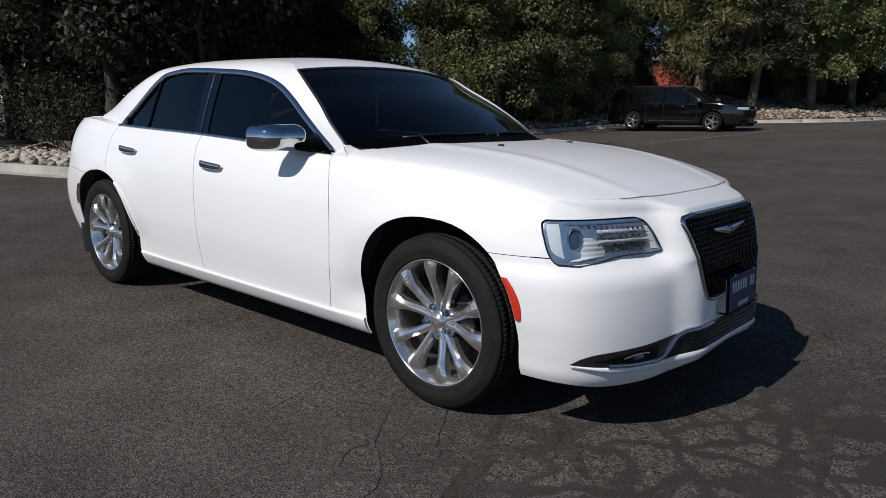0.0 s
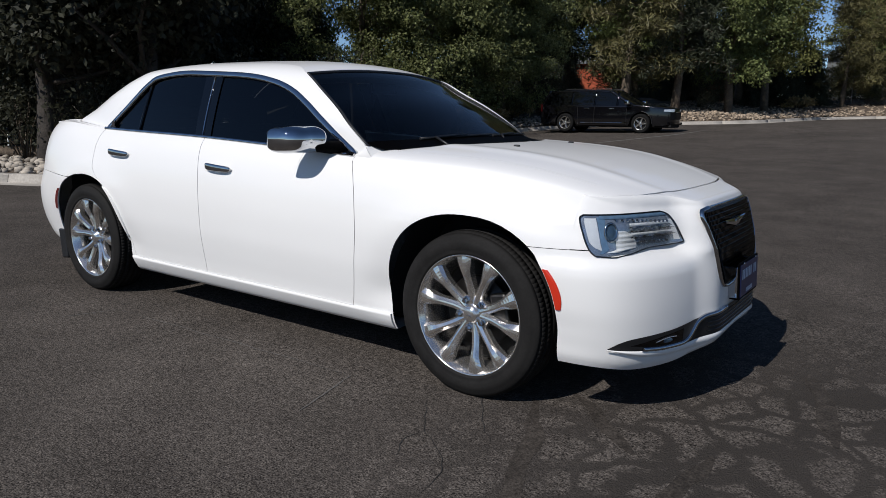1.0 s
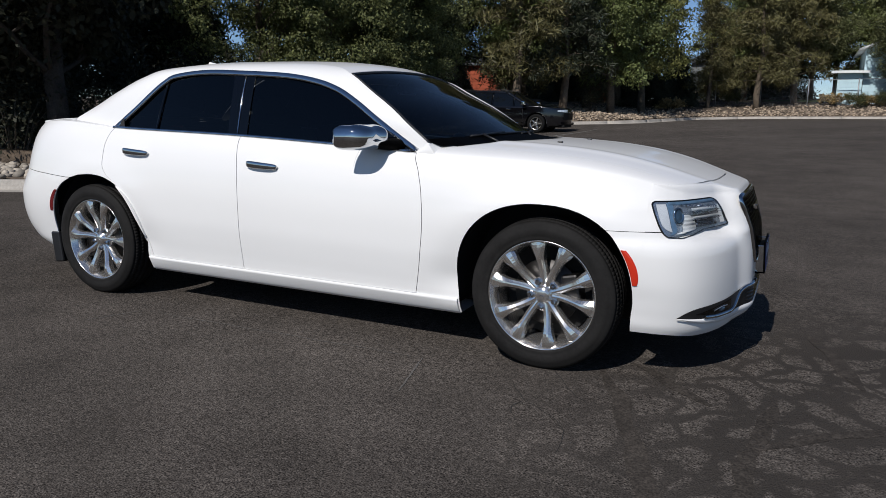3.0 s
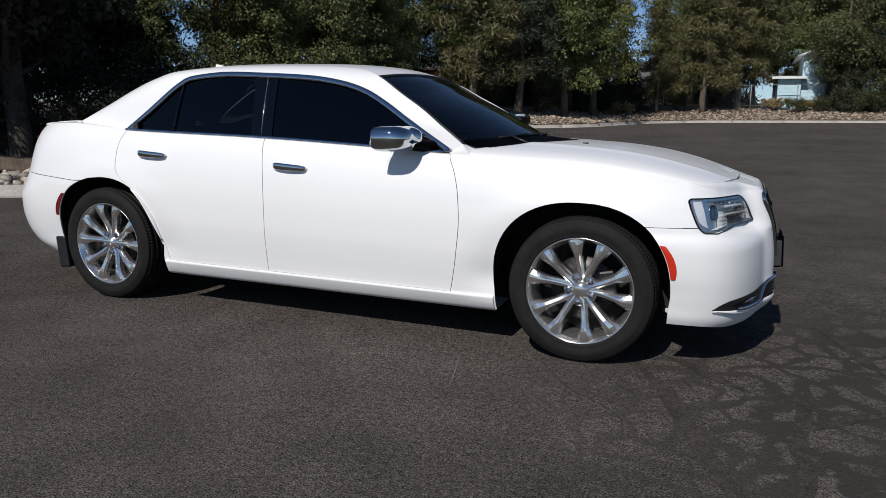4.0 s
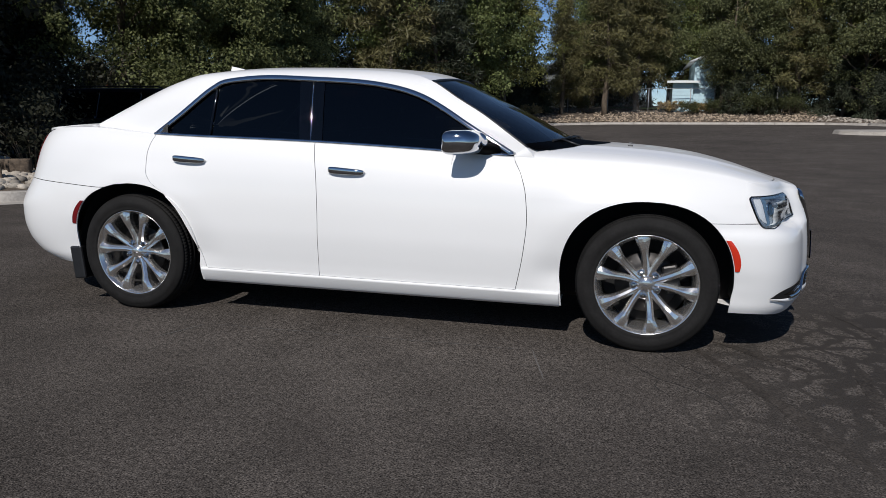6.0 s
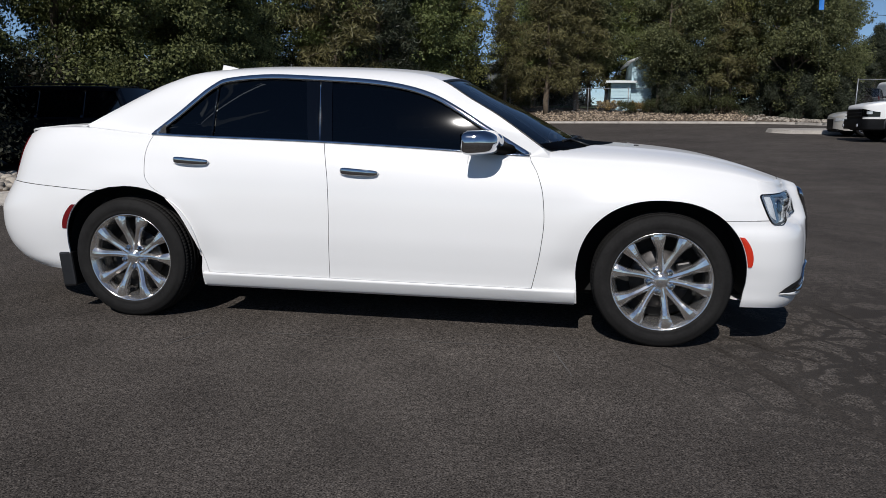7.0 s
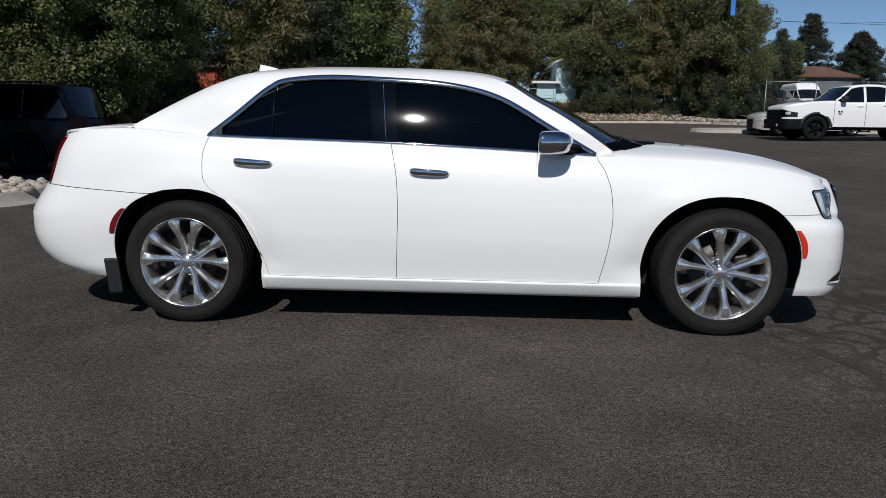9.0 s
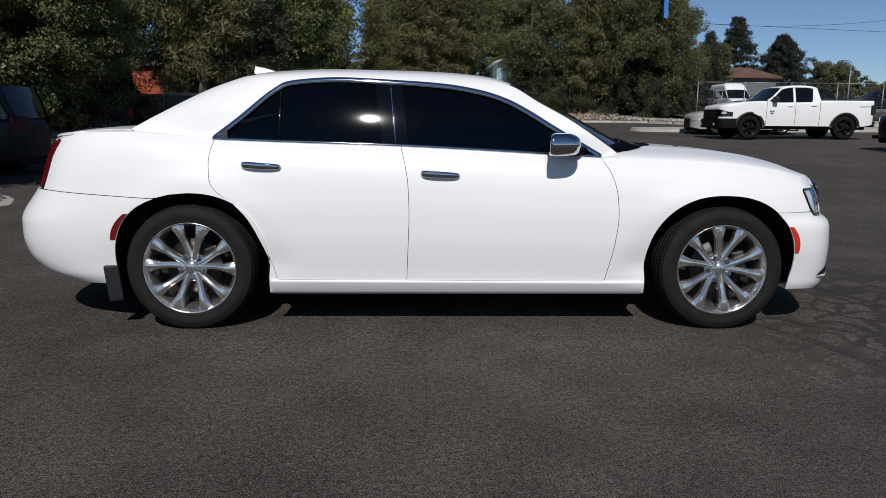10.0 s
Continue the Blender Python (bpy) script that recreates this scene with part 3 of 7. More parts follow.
        patch(bm, lambda u, v: band(0.01 + 0.98 * u, 0.02 + 0.96 * v) - Vector((0, sg * 0.82, 0.57)) * 0.016, 48, 4)
        part("pillar_trim", bm, M_TRIMGREY, car, "pale grey inner pillar trim")
        # panel under the rear pillar, out to the boot lid
        bm = bmesh.new()
        def shelf(u, v):
            x = -1.395 - 1.03 * u
            w = side_y(x, SHOULDER(x))
            r = rail_pt(0, 1)
            inner = 0.70 if x < -1.9 else 0.70 + (glass_y(-1.395, 1.09) - 0.70) * (x + 1.9) / 0.505
            y = w + (min(inner, w) - w) * v
            z = SHOULDER(x) + (0.012 * v if x < -1.9 else (1.09 + (1.13 - 1.09) * (-1.395 - x) / 0.505 - SHOULDER(x)) * v)
            return Vector((x, sg * y, z))
        patch(bm, shelf, 30, 4)
        part("rear_shoulder", bm, M_WHITE, car, outward=(-1.6, 0, 0.4))
        # window mouldings
        pts, nn = [], []
        for k in range(61):
            p = window_pt(12 * k / 60, sg)
            pts.append(p + Vector((0, sg * 0.005, 0.002)))
            nn.append(Vector((0, sg * 0.9, 0.42)))
        bm = bmesh.new()
        strip(bm, pts, 0.032, 0.005, nn)
        # broad foot of the surround at the rear quarter pane
        patch(bm, lambda u, v: (lambda x: Vector((x, sg * (glass_y(x, SHOULDER(x) + 0.01) + 0.004), SHOULDER(x) + 0.006 + (WINDOW_TOP(x) - SHOULDER(x) - 0.006) * v)))(-1.392 + 0.075 * u), 6, 3)
        part("window_moulding", bm, M_CHROME, car, "chrome window surround")
        pts = []
        for k in range(41):
            x = -1.395 + 2.205 * k / 40
            pts.append(Vector((x, sg * (side_y(x, SHOULDER(x)) + 0.003), SHOULDER(x) + 0.004)))
        bm = bmesh.new()
        strip(bm, pts, 0.017, 0.005, [Vector((0, sg * 0.9, 0.42))] * 41)
        part("belt_moulding", bm, M_CHROME, car, "chrome belt strip")
        # panes
        def pane(xa, xb, name, material, n=18, inset=0.010, par=None, low=0.008):
            bm = bmesh.new()
            def fn(u, v):
                x0_, x1_ = xa(v), xb(v)
                x = x0_ + (x1_ - x0_) * u
                z0 = SHOULDER(x) + low
                z1 = max(z0 + 0.001, WINDOW_TOP(x) - 0.008)
                z = z0 + (z1 - z0) * v
                return Vector((x, sg * (glass_y(x, z) - inset), z))
            patch(bm, fn, n, 8)
            o = part(name, bm, material, par or car, outward=(0, 0, 0.9))
            return o
        pane(lambda v: -1.39 + 0.0 * v, lambda v: -1.035 - 0.0 * v, "quarter_window", M_TINT, 14)
        pane(lambda v: -1.018, lambda v: -0.437 - 0.05 * v, "rear_door_window", M_TINT, 14, par=doors["rear_door"])
        pane(lambda v: -0.300 - 0.035 * v, lambda v: 0.79, "front_door_window", M_TINT, 24, par=doors["front_door"])
        pane(lambda v: -0.440 - 0.05 * v, lambda v: -0.298 - 0.035 * v, "middle_pillar", M_GLOSSBLACK, 4, 0.004)
        bm = bmesh.new()
        strip(bm, [Vector((-1.028, sg * (glass_y(-1.028, z) - 0.003), z)) for z in [1.085 + 0.28 * k / 8 for k in range(9)]], 0.014, 0.005, [Vector((0, sg, 0.42))] * 9)
        part("window_divider", bm, M_GLOSSBLACK, doors["rear_door"])
        bm = bmesh.new()
        for xx, dx in ((-0.366, -0.035),):
            strip(bm, [Vector((xx + dx * k / 8, sg * (glass_y(xx, z) - 0.001), z)) for k, z in enumerate([1.062 + 0.335 * k / 8 for k in range(9)])], 0.006, 0.004, [Vector((0, sg, 0.42))] * 9)
        part("pillar_seal", bm, M_CHROME, car, weld=0)
        # black corner behind the mirror
        pane(lambda v: 0.615, lambda v: 0.79, "mirror_corner", M_GLOSSBLACK, 10, 0.003, par=doors["front_door"])
        # mirror
        bm = bmesh.new()
        side_view = [(0.487, 1.118), (0.497, 1.134), (0.520, 1.139), (0.585, 1.139), (0.625, 1.128), (0.648, 1.112), (0.656, 1.094), (0.658, 1.070), (0.652, 1.044), (0.632, 1.023), (0.590, 1.012), (0.530, 1.007), (0.500, 1.009), (0.488, 1.022), (0.487, 1.070)]
        loop = path3([(x, 0, z) for x, z in side_view + side_view[:1]])
        def shell(u, v):
            q = 2 * u - 1
            k = max(0, 1 - abs(q) ** (3.6 if q > 0 else 10)) ** (1 / 3.0)
            p = loop(v)
            zc = 1.076
            return Vector((0.535 + (p.x - 0.535) * (0.25 + 0.75 * k) - 0.034 * q * abs(q), sg * (0.915 + (0.118 if q > 0 else 0.098) * q), zc + (p.z - zc) * k))
        patch(bm, shell, 28, 40)
        mirror = part("door_mirror", bm, M_CHROME, doors["front_door"], "chrome-capped door mirror", outward=(0.56, sg * 0.915, 1.076))
        bm = bmesh.new()
        def foot(u, v):
            a = 2 * math.pi * v
            y = 0.765 + 0.12 * u
            return Vector((0.680 - 0.085 * u + 0.060 * math.cos(a), sg * y, 1.034 + 0.012 * u + (0.034 - 0.010 * u) * math.sin(a)))
        patch(bm, foot, 6, 20)
        part("mirror_arm", bm, M_SASH, mirror)
        bm = bmesh.new()
        patch(bm, lambda u, v: Vector((0.4835 - 0.02 * u, sg * (0.825 + 0.175 * u), 1.030 + 0.088 * v)), 2, 2)
        part("mirror_glass", bm, M_CHROME, mirror)
        # side marker, rear reflector, mud flap, liners
        bm = bmesh.new()
        def mark(u, v):
            z = 0.462 + 0.156 * v
            x0 = FC + arch_half(z) + 0.003
            x = x0 + (0.006 + 0.030 * math.sin(math.pi * (0.12 + 0.8 * (1 - v))) ** 0.5) * u
            return Vector((x, sg * (side_y(x, z) + 0.003 + 0.003 * math.sin(math.pi * u)), z))
        patch(bm, mark, 5, 12)
        part("side_marker", bm, M_ORANGE, car, "orange side marker reflector", outward=mid, thick=0.006)
        bm = bmesh.new()
        def refl(u, v):
            z = 0.525 + 0.150 * v
            x1 = RC - arch_half(z) - 0.003
            x = x1 - (0.008 + 0.030 * math.sin(math.pi * (0.1 + 0.75 * (1 - v))) ** 0.5) * u
            return Vector((x, sg * (side_y(x, z) + 0.003), z))
        patch(bm, refl, 5, 12)
        part("rear_reflector", bm, M_RED, car, "dark red rear side reflector", outward=mid, thick=0.006)
        bm = bmesh.new()
        vs = box(bm, -0.042, 0.045, -0.09, 0.09, -0.115, 0.10, pose(-1.985, sg * 0.755, 0.275, 0, -6, 0), 0.012, 2)
        part("mud_flap", bm, M_BLACK, car, "black rubber mud flap")
        for cx in (FC, RC):
            bm = bmesh.new()
            def liner(u, v):
                a = radians(-12 + 204 * u)
                return Vector((cx + (ARCH_R + 0.028) * math.cos(a), sg * (0.80 - 0.285 * v), 0.368 + (ARCH_R + 0.028) * math.sin(a)))
            patch(bm, liner, 32, 3)
            patch(bm, lambda u, v: Vector((cx - 0.5 + 1.0 * u, sg * 0.52, 0.22 + 0.62 * v)), 2, 2)
            part("wheel_liner", bm, M_LINER, car, outward=None)
    # front bumper and nose
    bm = bmesh.new()
    for sg in (-1, 1):
        low = spline([(0, 0.287), (0.3, 0.265), (0.43, 0.238), (0.56, 0.220), (0.70, 0.217), (0.84, 0.236)])
        def arch_side(u, v):
            x = FC + arch_half(0.236 + (0.696 - 0.236) * v)
            x += (1.98 - x) * u
            z = low(side_y(x, 0.3)) + (0.696 - low(side_y(x, 0.3))) * v
            return Vector((x, sg * side_y(x, z), z))
        patch(bm, arch_side, 8, 30)
        def wrap(za, top):
            def fn(u, v):
                z0 = za + 0.004 * min(1, max(0, 2 - 9 * u)) if top else low(abs(nose_q(q_of_x(1.98, 0.3) * (1 - u ** 1.7), 0.3).y))
                if u == 0:
                    z = z0 + (SHOULDER(1.98) - z0) * (1 - (1 - v) ** 1.6) if top else z0 + (0.696 - z0) * v
                    return Vector((1.98, sg * side_y(1.98, z), z))
                z = 0.76 if top else z0 + (0.696 - z0) * v
                q = q_of_x(1.98, z) * (1 - u ** 1.7)
                if top:
                    y = q_of_x(1.98, 0.84) * (1 - u ** 1.7) * 0.785
                    x = front_x(y)
                    z1 = hood_z(x, min(1, y / max(1e-3, side_y(x, SHOULDER(x)))))
                    z = z0 + (z1 - z0) * (1 - (1 - v) ** 1.6)
                    q = q_of_x(1.98, min(z, 0.84)) * (1 - u ** 1.7)
                    p = nose_q(q, min(z, 0.84))
                    k = min(1, max(0, (z - 0.832) / max(1e-3, z1 - 0.832)))
                    k = (1 - math.sqrt(1 - k * k)) * 0.034 * min(1, max(0, (0.74 - y) / 0.10))
                    return Vector((p.x - k, sg * q * half_width(min(p.x + dent(q, min(z, 0.84)), 2.36), z), z))
                p = nose_q(q, min(z, 0.9))
                return Vector((p.x, sg * p.y, z))
            return fn
        patch(bm, wrap(0.165, False), 56, 30)
        patch(bm, wrap(0.696, True), 56, 20)
        patch(bm, lambda u, v: (lambda p: Vector((p.x - 0.35 * v * min(1, max(0, (u - 0.1) * 3)), sg * p.y * (1 - 0.1 * v), p.z + 0.01 * v)))(nose_q(q_of_x(1.98, 0.25) * (1 - u ** 1.7), low(abs(nose_q(q_of_x(1.98, 0.3) * (1 - u ** 1.7), 0.3).y)))), 56, 3)
    part("front_bumper", bm, M_WHITE, car, outward=(1.5, 0, 0.5), thick=0.008)
    # hood, its front edge bowed
    def hood_front(yn):
        return 2.195 - 0.075 * abs(yn / 0.857) ** 3
    bm = bmesh.new()
    def hood(u, v):
        yn = (2 * v - 1) * 0.857
        xf = hood_front(yn)
        xr = 1.25 - 0.31 * (abs(yn) / 0.857) ** 2.2
        x = xr + (xf - xr) * u
        return Vector((x, yn * side_y(x, SHOULDER(x)), hood_z(x, abs(yn)) - 0.014 * max(0, 1 - u * 25)))
    patch(bm, hood, 44, 56)
    part("hood", bm, M_WHITE, car, outward=(1.5, 0, 0), thick=0.015)
    bm = bmesh.new()
    def nose_cap(u, v):
        y = (2 * v - 1) * 0.60
        w2 = side_y(2.15, SHOULDER(2.15))
        xf0 = hood_front(min(0.857, abs(y) / w2)) + 0.008
        x_front = max(front_x(y), xf0)
        x = xf0 + (x_front - xf0) * u
        w = max(side_y(x, SHOULDER(x)), 1e-3)
        return Vector((x, y, hood_z(x, min(1, abs(y) / w))))
    patch(bm, nose_cap, 16, 56)
    slot = bmesh.new()
    patch(slot, lambda u, v: nose_cap(0, 0.03 + 0.94 * v) + Vector((-0.014 + 0.018 * u, 0, -0.0125)), 1, 56)
    part("hood_seal", slot, M_BLACK, car, "black rubber seal under the hood edge", outward=(1.5, 0, 0))
    part("nose_panel", bm, M_WHITE, car, outward=(1.5, 0, 0), thick=0.012)
    # rear bumper and boot
    bm = bmesh.new()
    for sg in (-1, 1):
        side_patch(bm, sg, lambda z: -2.2, lambda z: RC - arch_half(z), 0.255, 0.768, 12, 26)
        def rear_wrap(u, v):
            z = 0.255 + 0.513 * v
            q0 = max(0, 1 - (0.8 / (TAIL_X - TAIL(z))) ** TAIL_N) ** (1 / TAIL_N)
            if u == 0:
                return Vector((-2.2, sg * side_y(-2.2, z), z))
            p = tail_q(q0 * (1 - u ** 1.7), z)
            return Vector((p.x, sg * p.y, z))
        patch(bm, rear_wrap, 40, 26)
    sag_line(bm)
    part("rear_bumper", bm, M_WHITE, car, outward=(-1.5, 0, 0.5), thick=0.008)
    bm = bmesh.new()
    patch(bm, lambda u, v: tail_q(0.62 * (2 * u - 1), 0.774 + 0.30 * v), 30, 10)
    def deck(u, v):
        y = (2 * v - 1) * 0.70
        x = -1.87 + (tail_q(y / 0.785, 1.07).x + 1.87) * u
        return Vector((x, y, SHOULDER(x) + 0.014 + 0.022 * (1 - (y / 0.7) ** 2) - (0.035 * u ** 8)))
    patch(bm, deck, 24, 30)
    part("boot_lid", bm, M_WHITE, car, outward=(-1.9, 0, 0.8), thick=0.008)
    for sg in (-1, 1):
        bm = bmesh.new()
        patch(bm, lambda u, v: (lambda p: Vector((p.x, sg * p.y, p.z)))(tail_q(0.63 + (0.14 + 0.05 * v) * u, 0.80 + 0.27 * v, 0.006)), 8, 12)
        part("tail_lamp", bm, M_RED, car, "dark red tail lamp", outward=(-1.9, 0, 0.8), thick=0.01)
    # roof, screens
    bm = bmesh.new()
    patch(bm, lambda u, v: roof_pt(u, 2 * v - 1), 36, 40)
    part("roof", bm, M_WHITE, car, outward=(0, 0, 0.5), thick=0.01)
    bm = bmesh.new()
    patch(bm, lambda u, v: screen_pt(0.97 * u, (2 * v - 1) * 0.985, 0.004), 24, 36)
    part("windscreen", bm, M_SCREEN, car, "dark reflective windscreen", outward=(0, 0, 0.5))
    bm = bmesh.new()
    patch(bm, lambda u, v: rear_screen_pt(u, (2 * v - 1) * 0.97), 20, 30)
    part("rear_screen", bm, M_TINT, car, outward=(0, 0, 0.5))
    bm = bmesh.new()
    for sg in (-1, 1):
        pts = [screen_pt(k / 24, 0.930 if sg > 0 else -0.985, -0.001) for k in range(25)]
        strip(bm, pts, 0.012, 0.003, [Vector((0.5, sg * 0.4, 0.75))] * 25)
    pts = [screen_pt(0.0, -0.985 + 1.97 * k / 24, -0.001) for k in range(25)]
    strip(bm, pts, 0.02, 0.003, [Vector((0.4, 0, 0.9))] * 25)
    part("windscreen_seal", bm, M_BLACK, car, weld=0)
    # front face of the driver's pillar
    bm = bmesh.new()
    patch(bm, lambda u, v: screen_pt(-0.01 + 1.0 * u, 0.932 + 0.066 * v, -0.002 - 0.016 * math.sin(math.pi * max(0, u) ** 0.6) * math.sin(math.pi * (0.15 + 0.7 * v))), 24, 6)
    part("pillar_face", bm, M_WHITE, car, outward=(0, 0, 0.5))
    # cowl with wipers
    bm = bmesh.new()
    def cowl(u, v):
        s = 2 * v - 1
        a = screen_pt(0.95, s * 0.99, 0.0)
        b = Vector((1.29 - 0.36 * abs(s) ** 2.2, 0.72 * s, 1.034 + 0.030 * (1 - s * s)))
        return a.lerp(b, u) + Vector((0, 0, -0.005 * math.sin(math.pi * u)))
    patch(bm, cowl, 6, 30)
    part("cowl", bm, M_SASH, car, outward=(1, 0, 0.3))
    for y0, y1 in ((-0.52, 0.10), (0.02, 0.62)):
        bm = bmesh.new()
        pts = []
        for k in range(9):
            s = (y0 + (y1 - y0) * k / 8)
            pts.append(screen_pt(0.975 - 0.02 * k / 8, s / 0.8, -0.010))
        tube(bm, pts, 0.007, 6)
        tube(bm, [pts[4] + Vector((0, 0, 0.006)), pts[1] + Vector((0.02, 0, 0.004)), Vector((1.13, y0 + 0.05, 1.055))], 0.007, 6)
        part("wiper", bm, M_BLACK, car, "black wiper arm", weld=0)
    for y in (-0.29, 0.29):
        bm = bmesh.new()
        zz = hood_z(1.41, abs(y) / 0.785)
        box(bm, -0.014, 0.014, -0.010, 0.010, -0.004, 0.008, Matrix.Translation((1.41, y, zz)), 0.004, 2)
        part("washer_nozzle", bm, M_BLACK, car)
    # aerial fin
    bm = bmesh.new()
    def fin(u, v):
        x = -1.318 + 0.152 * u
        h = 0.052 * (1 - u) ** 0.55 * min(1, (u + 0.02) * 14) + 0.001
        s = 2 * v - 1
        return Vector((x - 0.012 * (1 - abs(s)) * (1 - u), s * 0.032 * (0.35 + 0.65 * (1 - u)) * (1 if abs(s) > 0.3 else 1), roof_pt(0.03, 0).z - 0.004 + h * (1 - abs(s) ** 1.7)))
    patch(bm, fin, 16, 12)
    part("aerial_fin", bm, M_WHITE, car, outward=(-1.25, 0, 1.4))
    # head lamps
    LAMP_IN = spline([(0.671, 0.75), (0.675, 0.70), (0.681, 0.66), (0.688, 0.615), (0.692, 0.59), (0.694, 0.51), (0.698, 0.436), (0.705, 0.420), (0.76, 0.438), (0.806, 0.460), (0.82, 0.474), (0.829, 0.50)])
    LAMP_OUT_X = spline([(0.671, 2.125), (0.675, 2.10), (0.690, 2.070), (0.74, 2.03), (0.80, 2.003), (0.82, 1.997), (0.829, 2.008)])
    for sg in (-1, 1):
        def lamp_q(u, z):
            qo = q_of_x(LAMP_OUT_X(z), z)
            qi = LAMP_IN(z) / half_width(2.3, z)
            return qo + (qi - qo) * u
        def lamp(u, v, out, za=0.671, zb=0.829):
            z = za + (zb - za) * v
            p = nose_q(lamp_q(u, z), z, out)
            return Vector((p.x, sg * p.y, p.z))
        bm = bmesh.new()
        patch(bm, lambda u, v: lamp(u ** 1.6, v, 0.0125 - 0.007 * (2 * v - 1) ** 8), 60, 28)
        lens = part("head_lamp", bm, M_LENS, car, "clear head lamp with bright silver reflectors", outward=(1.5, 0, 0.5))
        lens.visible_shadow = False
        bm = bmesh.new()
        ring = [lamp((k / 40) ** 1.6, 1, 0.005) for k in range(41)] + [lamp(1, 1 - k / 30, 0.005) for k in range(1, 31)] + [lamp((1 - k / 50) ** 1.6, 0, 0.005) for k in range(1, 51)] + [lamp(0, k / 24, 0.005) for k in range(1, 25)]
        ring = [p for i, p in enumerate(ring) if i == 0 or (p - ring[i - 1]).length > 0.0015]
        strip(bm, ring + [ring[0], ring[1]], 0.0040, 0.004, [Vector((0.75, sg * 0.6, 0.1))] * (len(ring) + 2))
        part("lamp_bezel", bm, M_GLOSSBLACK, lens, weld=0)
        bm = bmesh.new()
        patch(bm, lambda u, v: lamp(u ** 1.6, v, 0.0025), 60, 24)
        part("lamp_housing", bm, M_LAMPBOWL, lens, "silver stepped reflector", outward=(1.5, 0, 0.5))
        def at(u, z, out):
            p = nose_q(lamp_q(u, z), z, out)
            return Vector((p.x, sg * p.y, p.z))
        bm = bmesh.new()
        patch(bm, lambda u, v: (lambda z: at(0.10 + 0.86 * u, z, 0.0048 + 0.003 * math.sin(math.pi * v)))(0.812 + 0.013 * v), 40, 4)
        part("lamp_brow", bm, M_LAMPBLUE, lens, "blue-grey band along the top edge", outward=(1.5, 0, 0.5))
        bm = bmesh.new()
        drl_in = spline([(0.698, 0.070), (0.706, 0.040), (0.715, 0.026), (0.73, 0.017), (0.80, 0.015), (0.818, 0.018)])
        patch(bm, lambda u, v: (lambda z: at(drl_in(z) + (0.078 - drl_in(z)) * u, z, 0.0045))(0.698 + 0.118 * v), 8, 16)
        part("daytime_light", bm, M_DRL, lens, "white daytime running light", outward=(1.5, 0, 0.5))
        bm = bmesh.new()
        patch(bm, lambda u, v: (lambda z: at(0.083 + (0.060 - 0.02 * math.sin(math.pi * v)) * u, z, 0.0042))(0.685 + 0.135 * v), 6, 14)
        part("lamp_divider", bm, M_LAMPBLUE, lens, "blue-grey divider", outward=(1.5, 0, 0.5))
        def facing(u, z, out, sx=1.0, sz=1.0):
            c = at(u, z, out)
            du, dz = at(u + 0.03, z, out) - at(u - 0.03, z, out), at(u, z + 0.01, out) - at(u, z - 0.01, out)
            nrm = du.cross(dz).normalized()
            if nrm.x < 0:
                nrm = -nrm
            return Matrix.Translation(c) @ (-nrm).to_track_quat("Y", "Z").to_matrix().to_4x4() @ Matrix.Diagonal((sx, 1, sz, 1))
        bm = bmesh.new()
        m = facing(0.165, 0.764, 0.004, 0.75, 1.0)
        lathe(bm, [(0.0, -0.006), (0.018, -0.0045), (0.029, -0.001)], 32, m)
        lathe(bm, [(0.029, -0.001), (0.031, -0.005), (0.036, -0.0045), (0.039, 0.000)], 32, m, 1)
        part("projector", bm, [M_LENSBLUE, M_CHROME], lens, "round projector lens with chrome ring")
        bm = bmesh.new()
        def bowl(u, v):
            z = 0.688 + 0.080 * v
            w = math.sqrt(max(0, 1 - ((z - 0.706) / 0.066) ** 2)) if z > 0.706 else 1.0
            return at(0.20 + 0.03 * (1 - w) + (0.24 * w - 0.02 * v) * u, z, 0.0045 + 0.004 * math.sin(math.pi * u) + 0.0012 * math.sin(v * 28))
        patch(bm, bowl, 16, 24)
        part("low_reflector", bm, M_BRIGHT, lens, "bright fluted reflector", outward=(1.5, 0, 0.5))
        for count, u0, u1, z0, z1 in ((12, 0.23, 0.90, 0.808, 0.790), (8, 0.44, 0.84, 0.722, 0.714)):
            bead = None
            for k in range(count):
                f = k / (count - 1)
                p = at(u0 + (u1 - u0) * f, z0 + (z1 - z0) * f, 0.0045)
                if bead is None:
                    bm = bmesh.new()
                    bmesh.ops.create_icosphere(bm, subdivisions=1, radius=0.0068)
                    bead = part("lamp_bead", bm, M_CHROME, lens, smooth=False, weld=0)
                    o = bead
                else:
                    o = new("lamp_bead", bead.data)
                    o.parent = lens
                o.matrix_basis = pose(p.x, p.y, p.z, 20 * k, 33 * k, 50 * k)
        for k in range(5):
            z0 = 0.7330 + 0.0122 * k
            bm = bmesh.new()
            def rib(u, v):
                z = z0 + 0.0112 * v
                w = 0.36 + 0.61 * u
                return at(w - 0.12 * (0.79 - z) * u, z, 0.0040 + 0.0022 * math.sin(math.pi * v) + 0.0022 * noise.noise(Vector((u * 30, v * 2, 7.3 * k))))
            patch(bm, rib, 44, 3)
            part("lamp_rib", bm, M_BRIGHT if k in (1, 4) else M_CHROME, lens, outward=(1.5, 0, 0.5), smooth=False)
        bm = bmesh.new()
        patch(bm, lambda u, v: (lambda z: at(0.925 + 0.055 * u, z, 0.0045 + 0.002 * math.sin(math.pi * u)))(0.712 + 0.085 * v), 4, 10)
        part("end_reflector", bm, M_BRIGHT, lens, outward=(1.5, 0, 0.5))
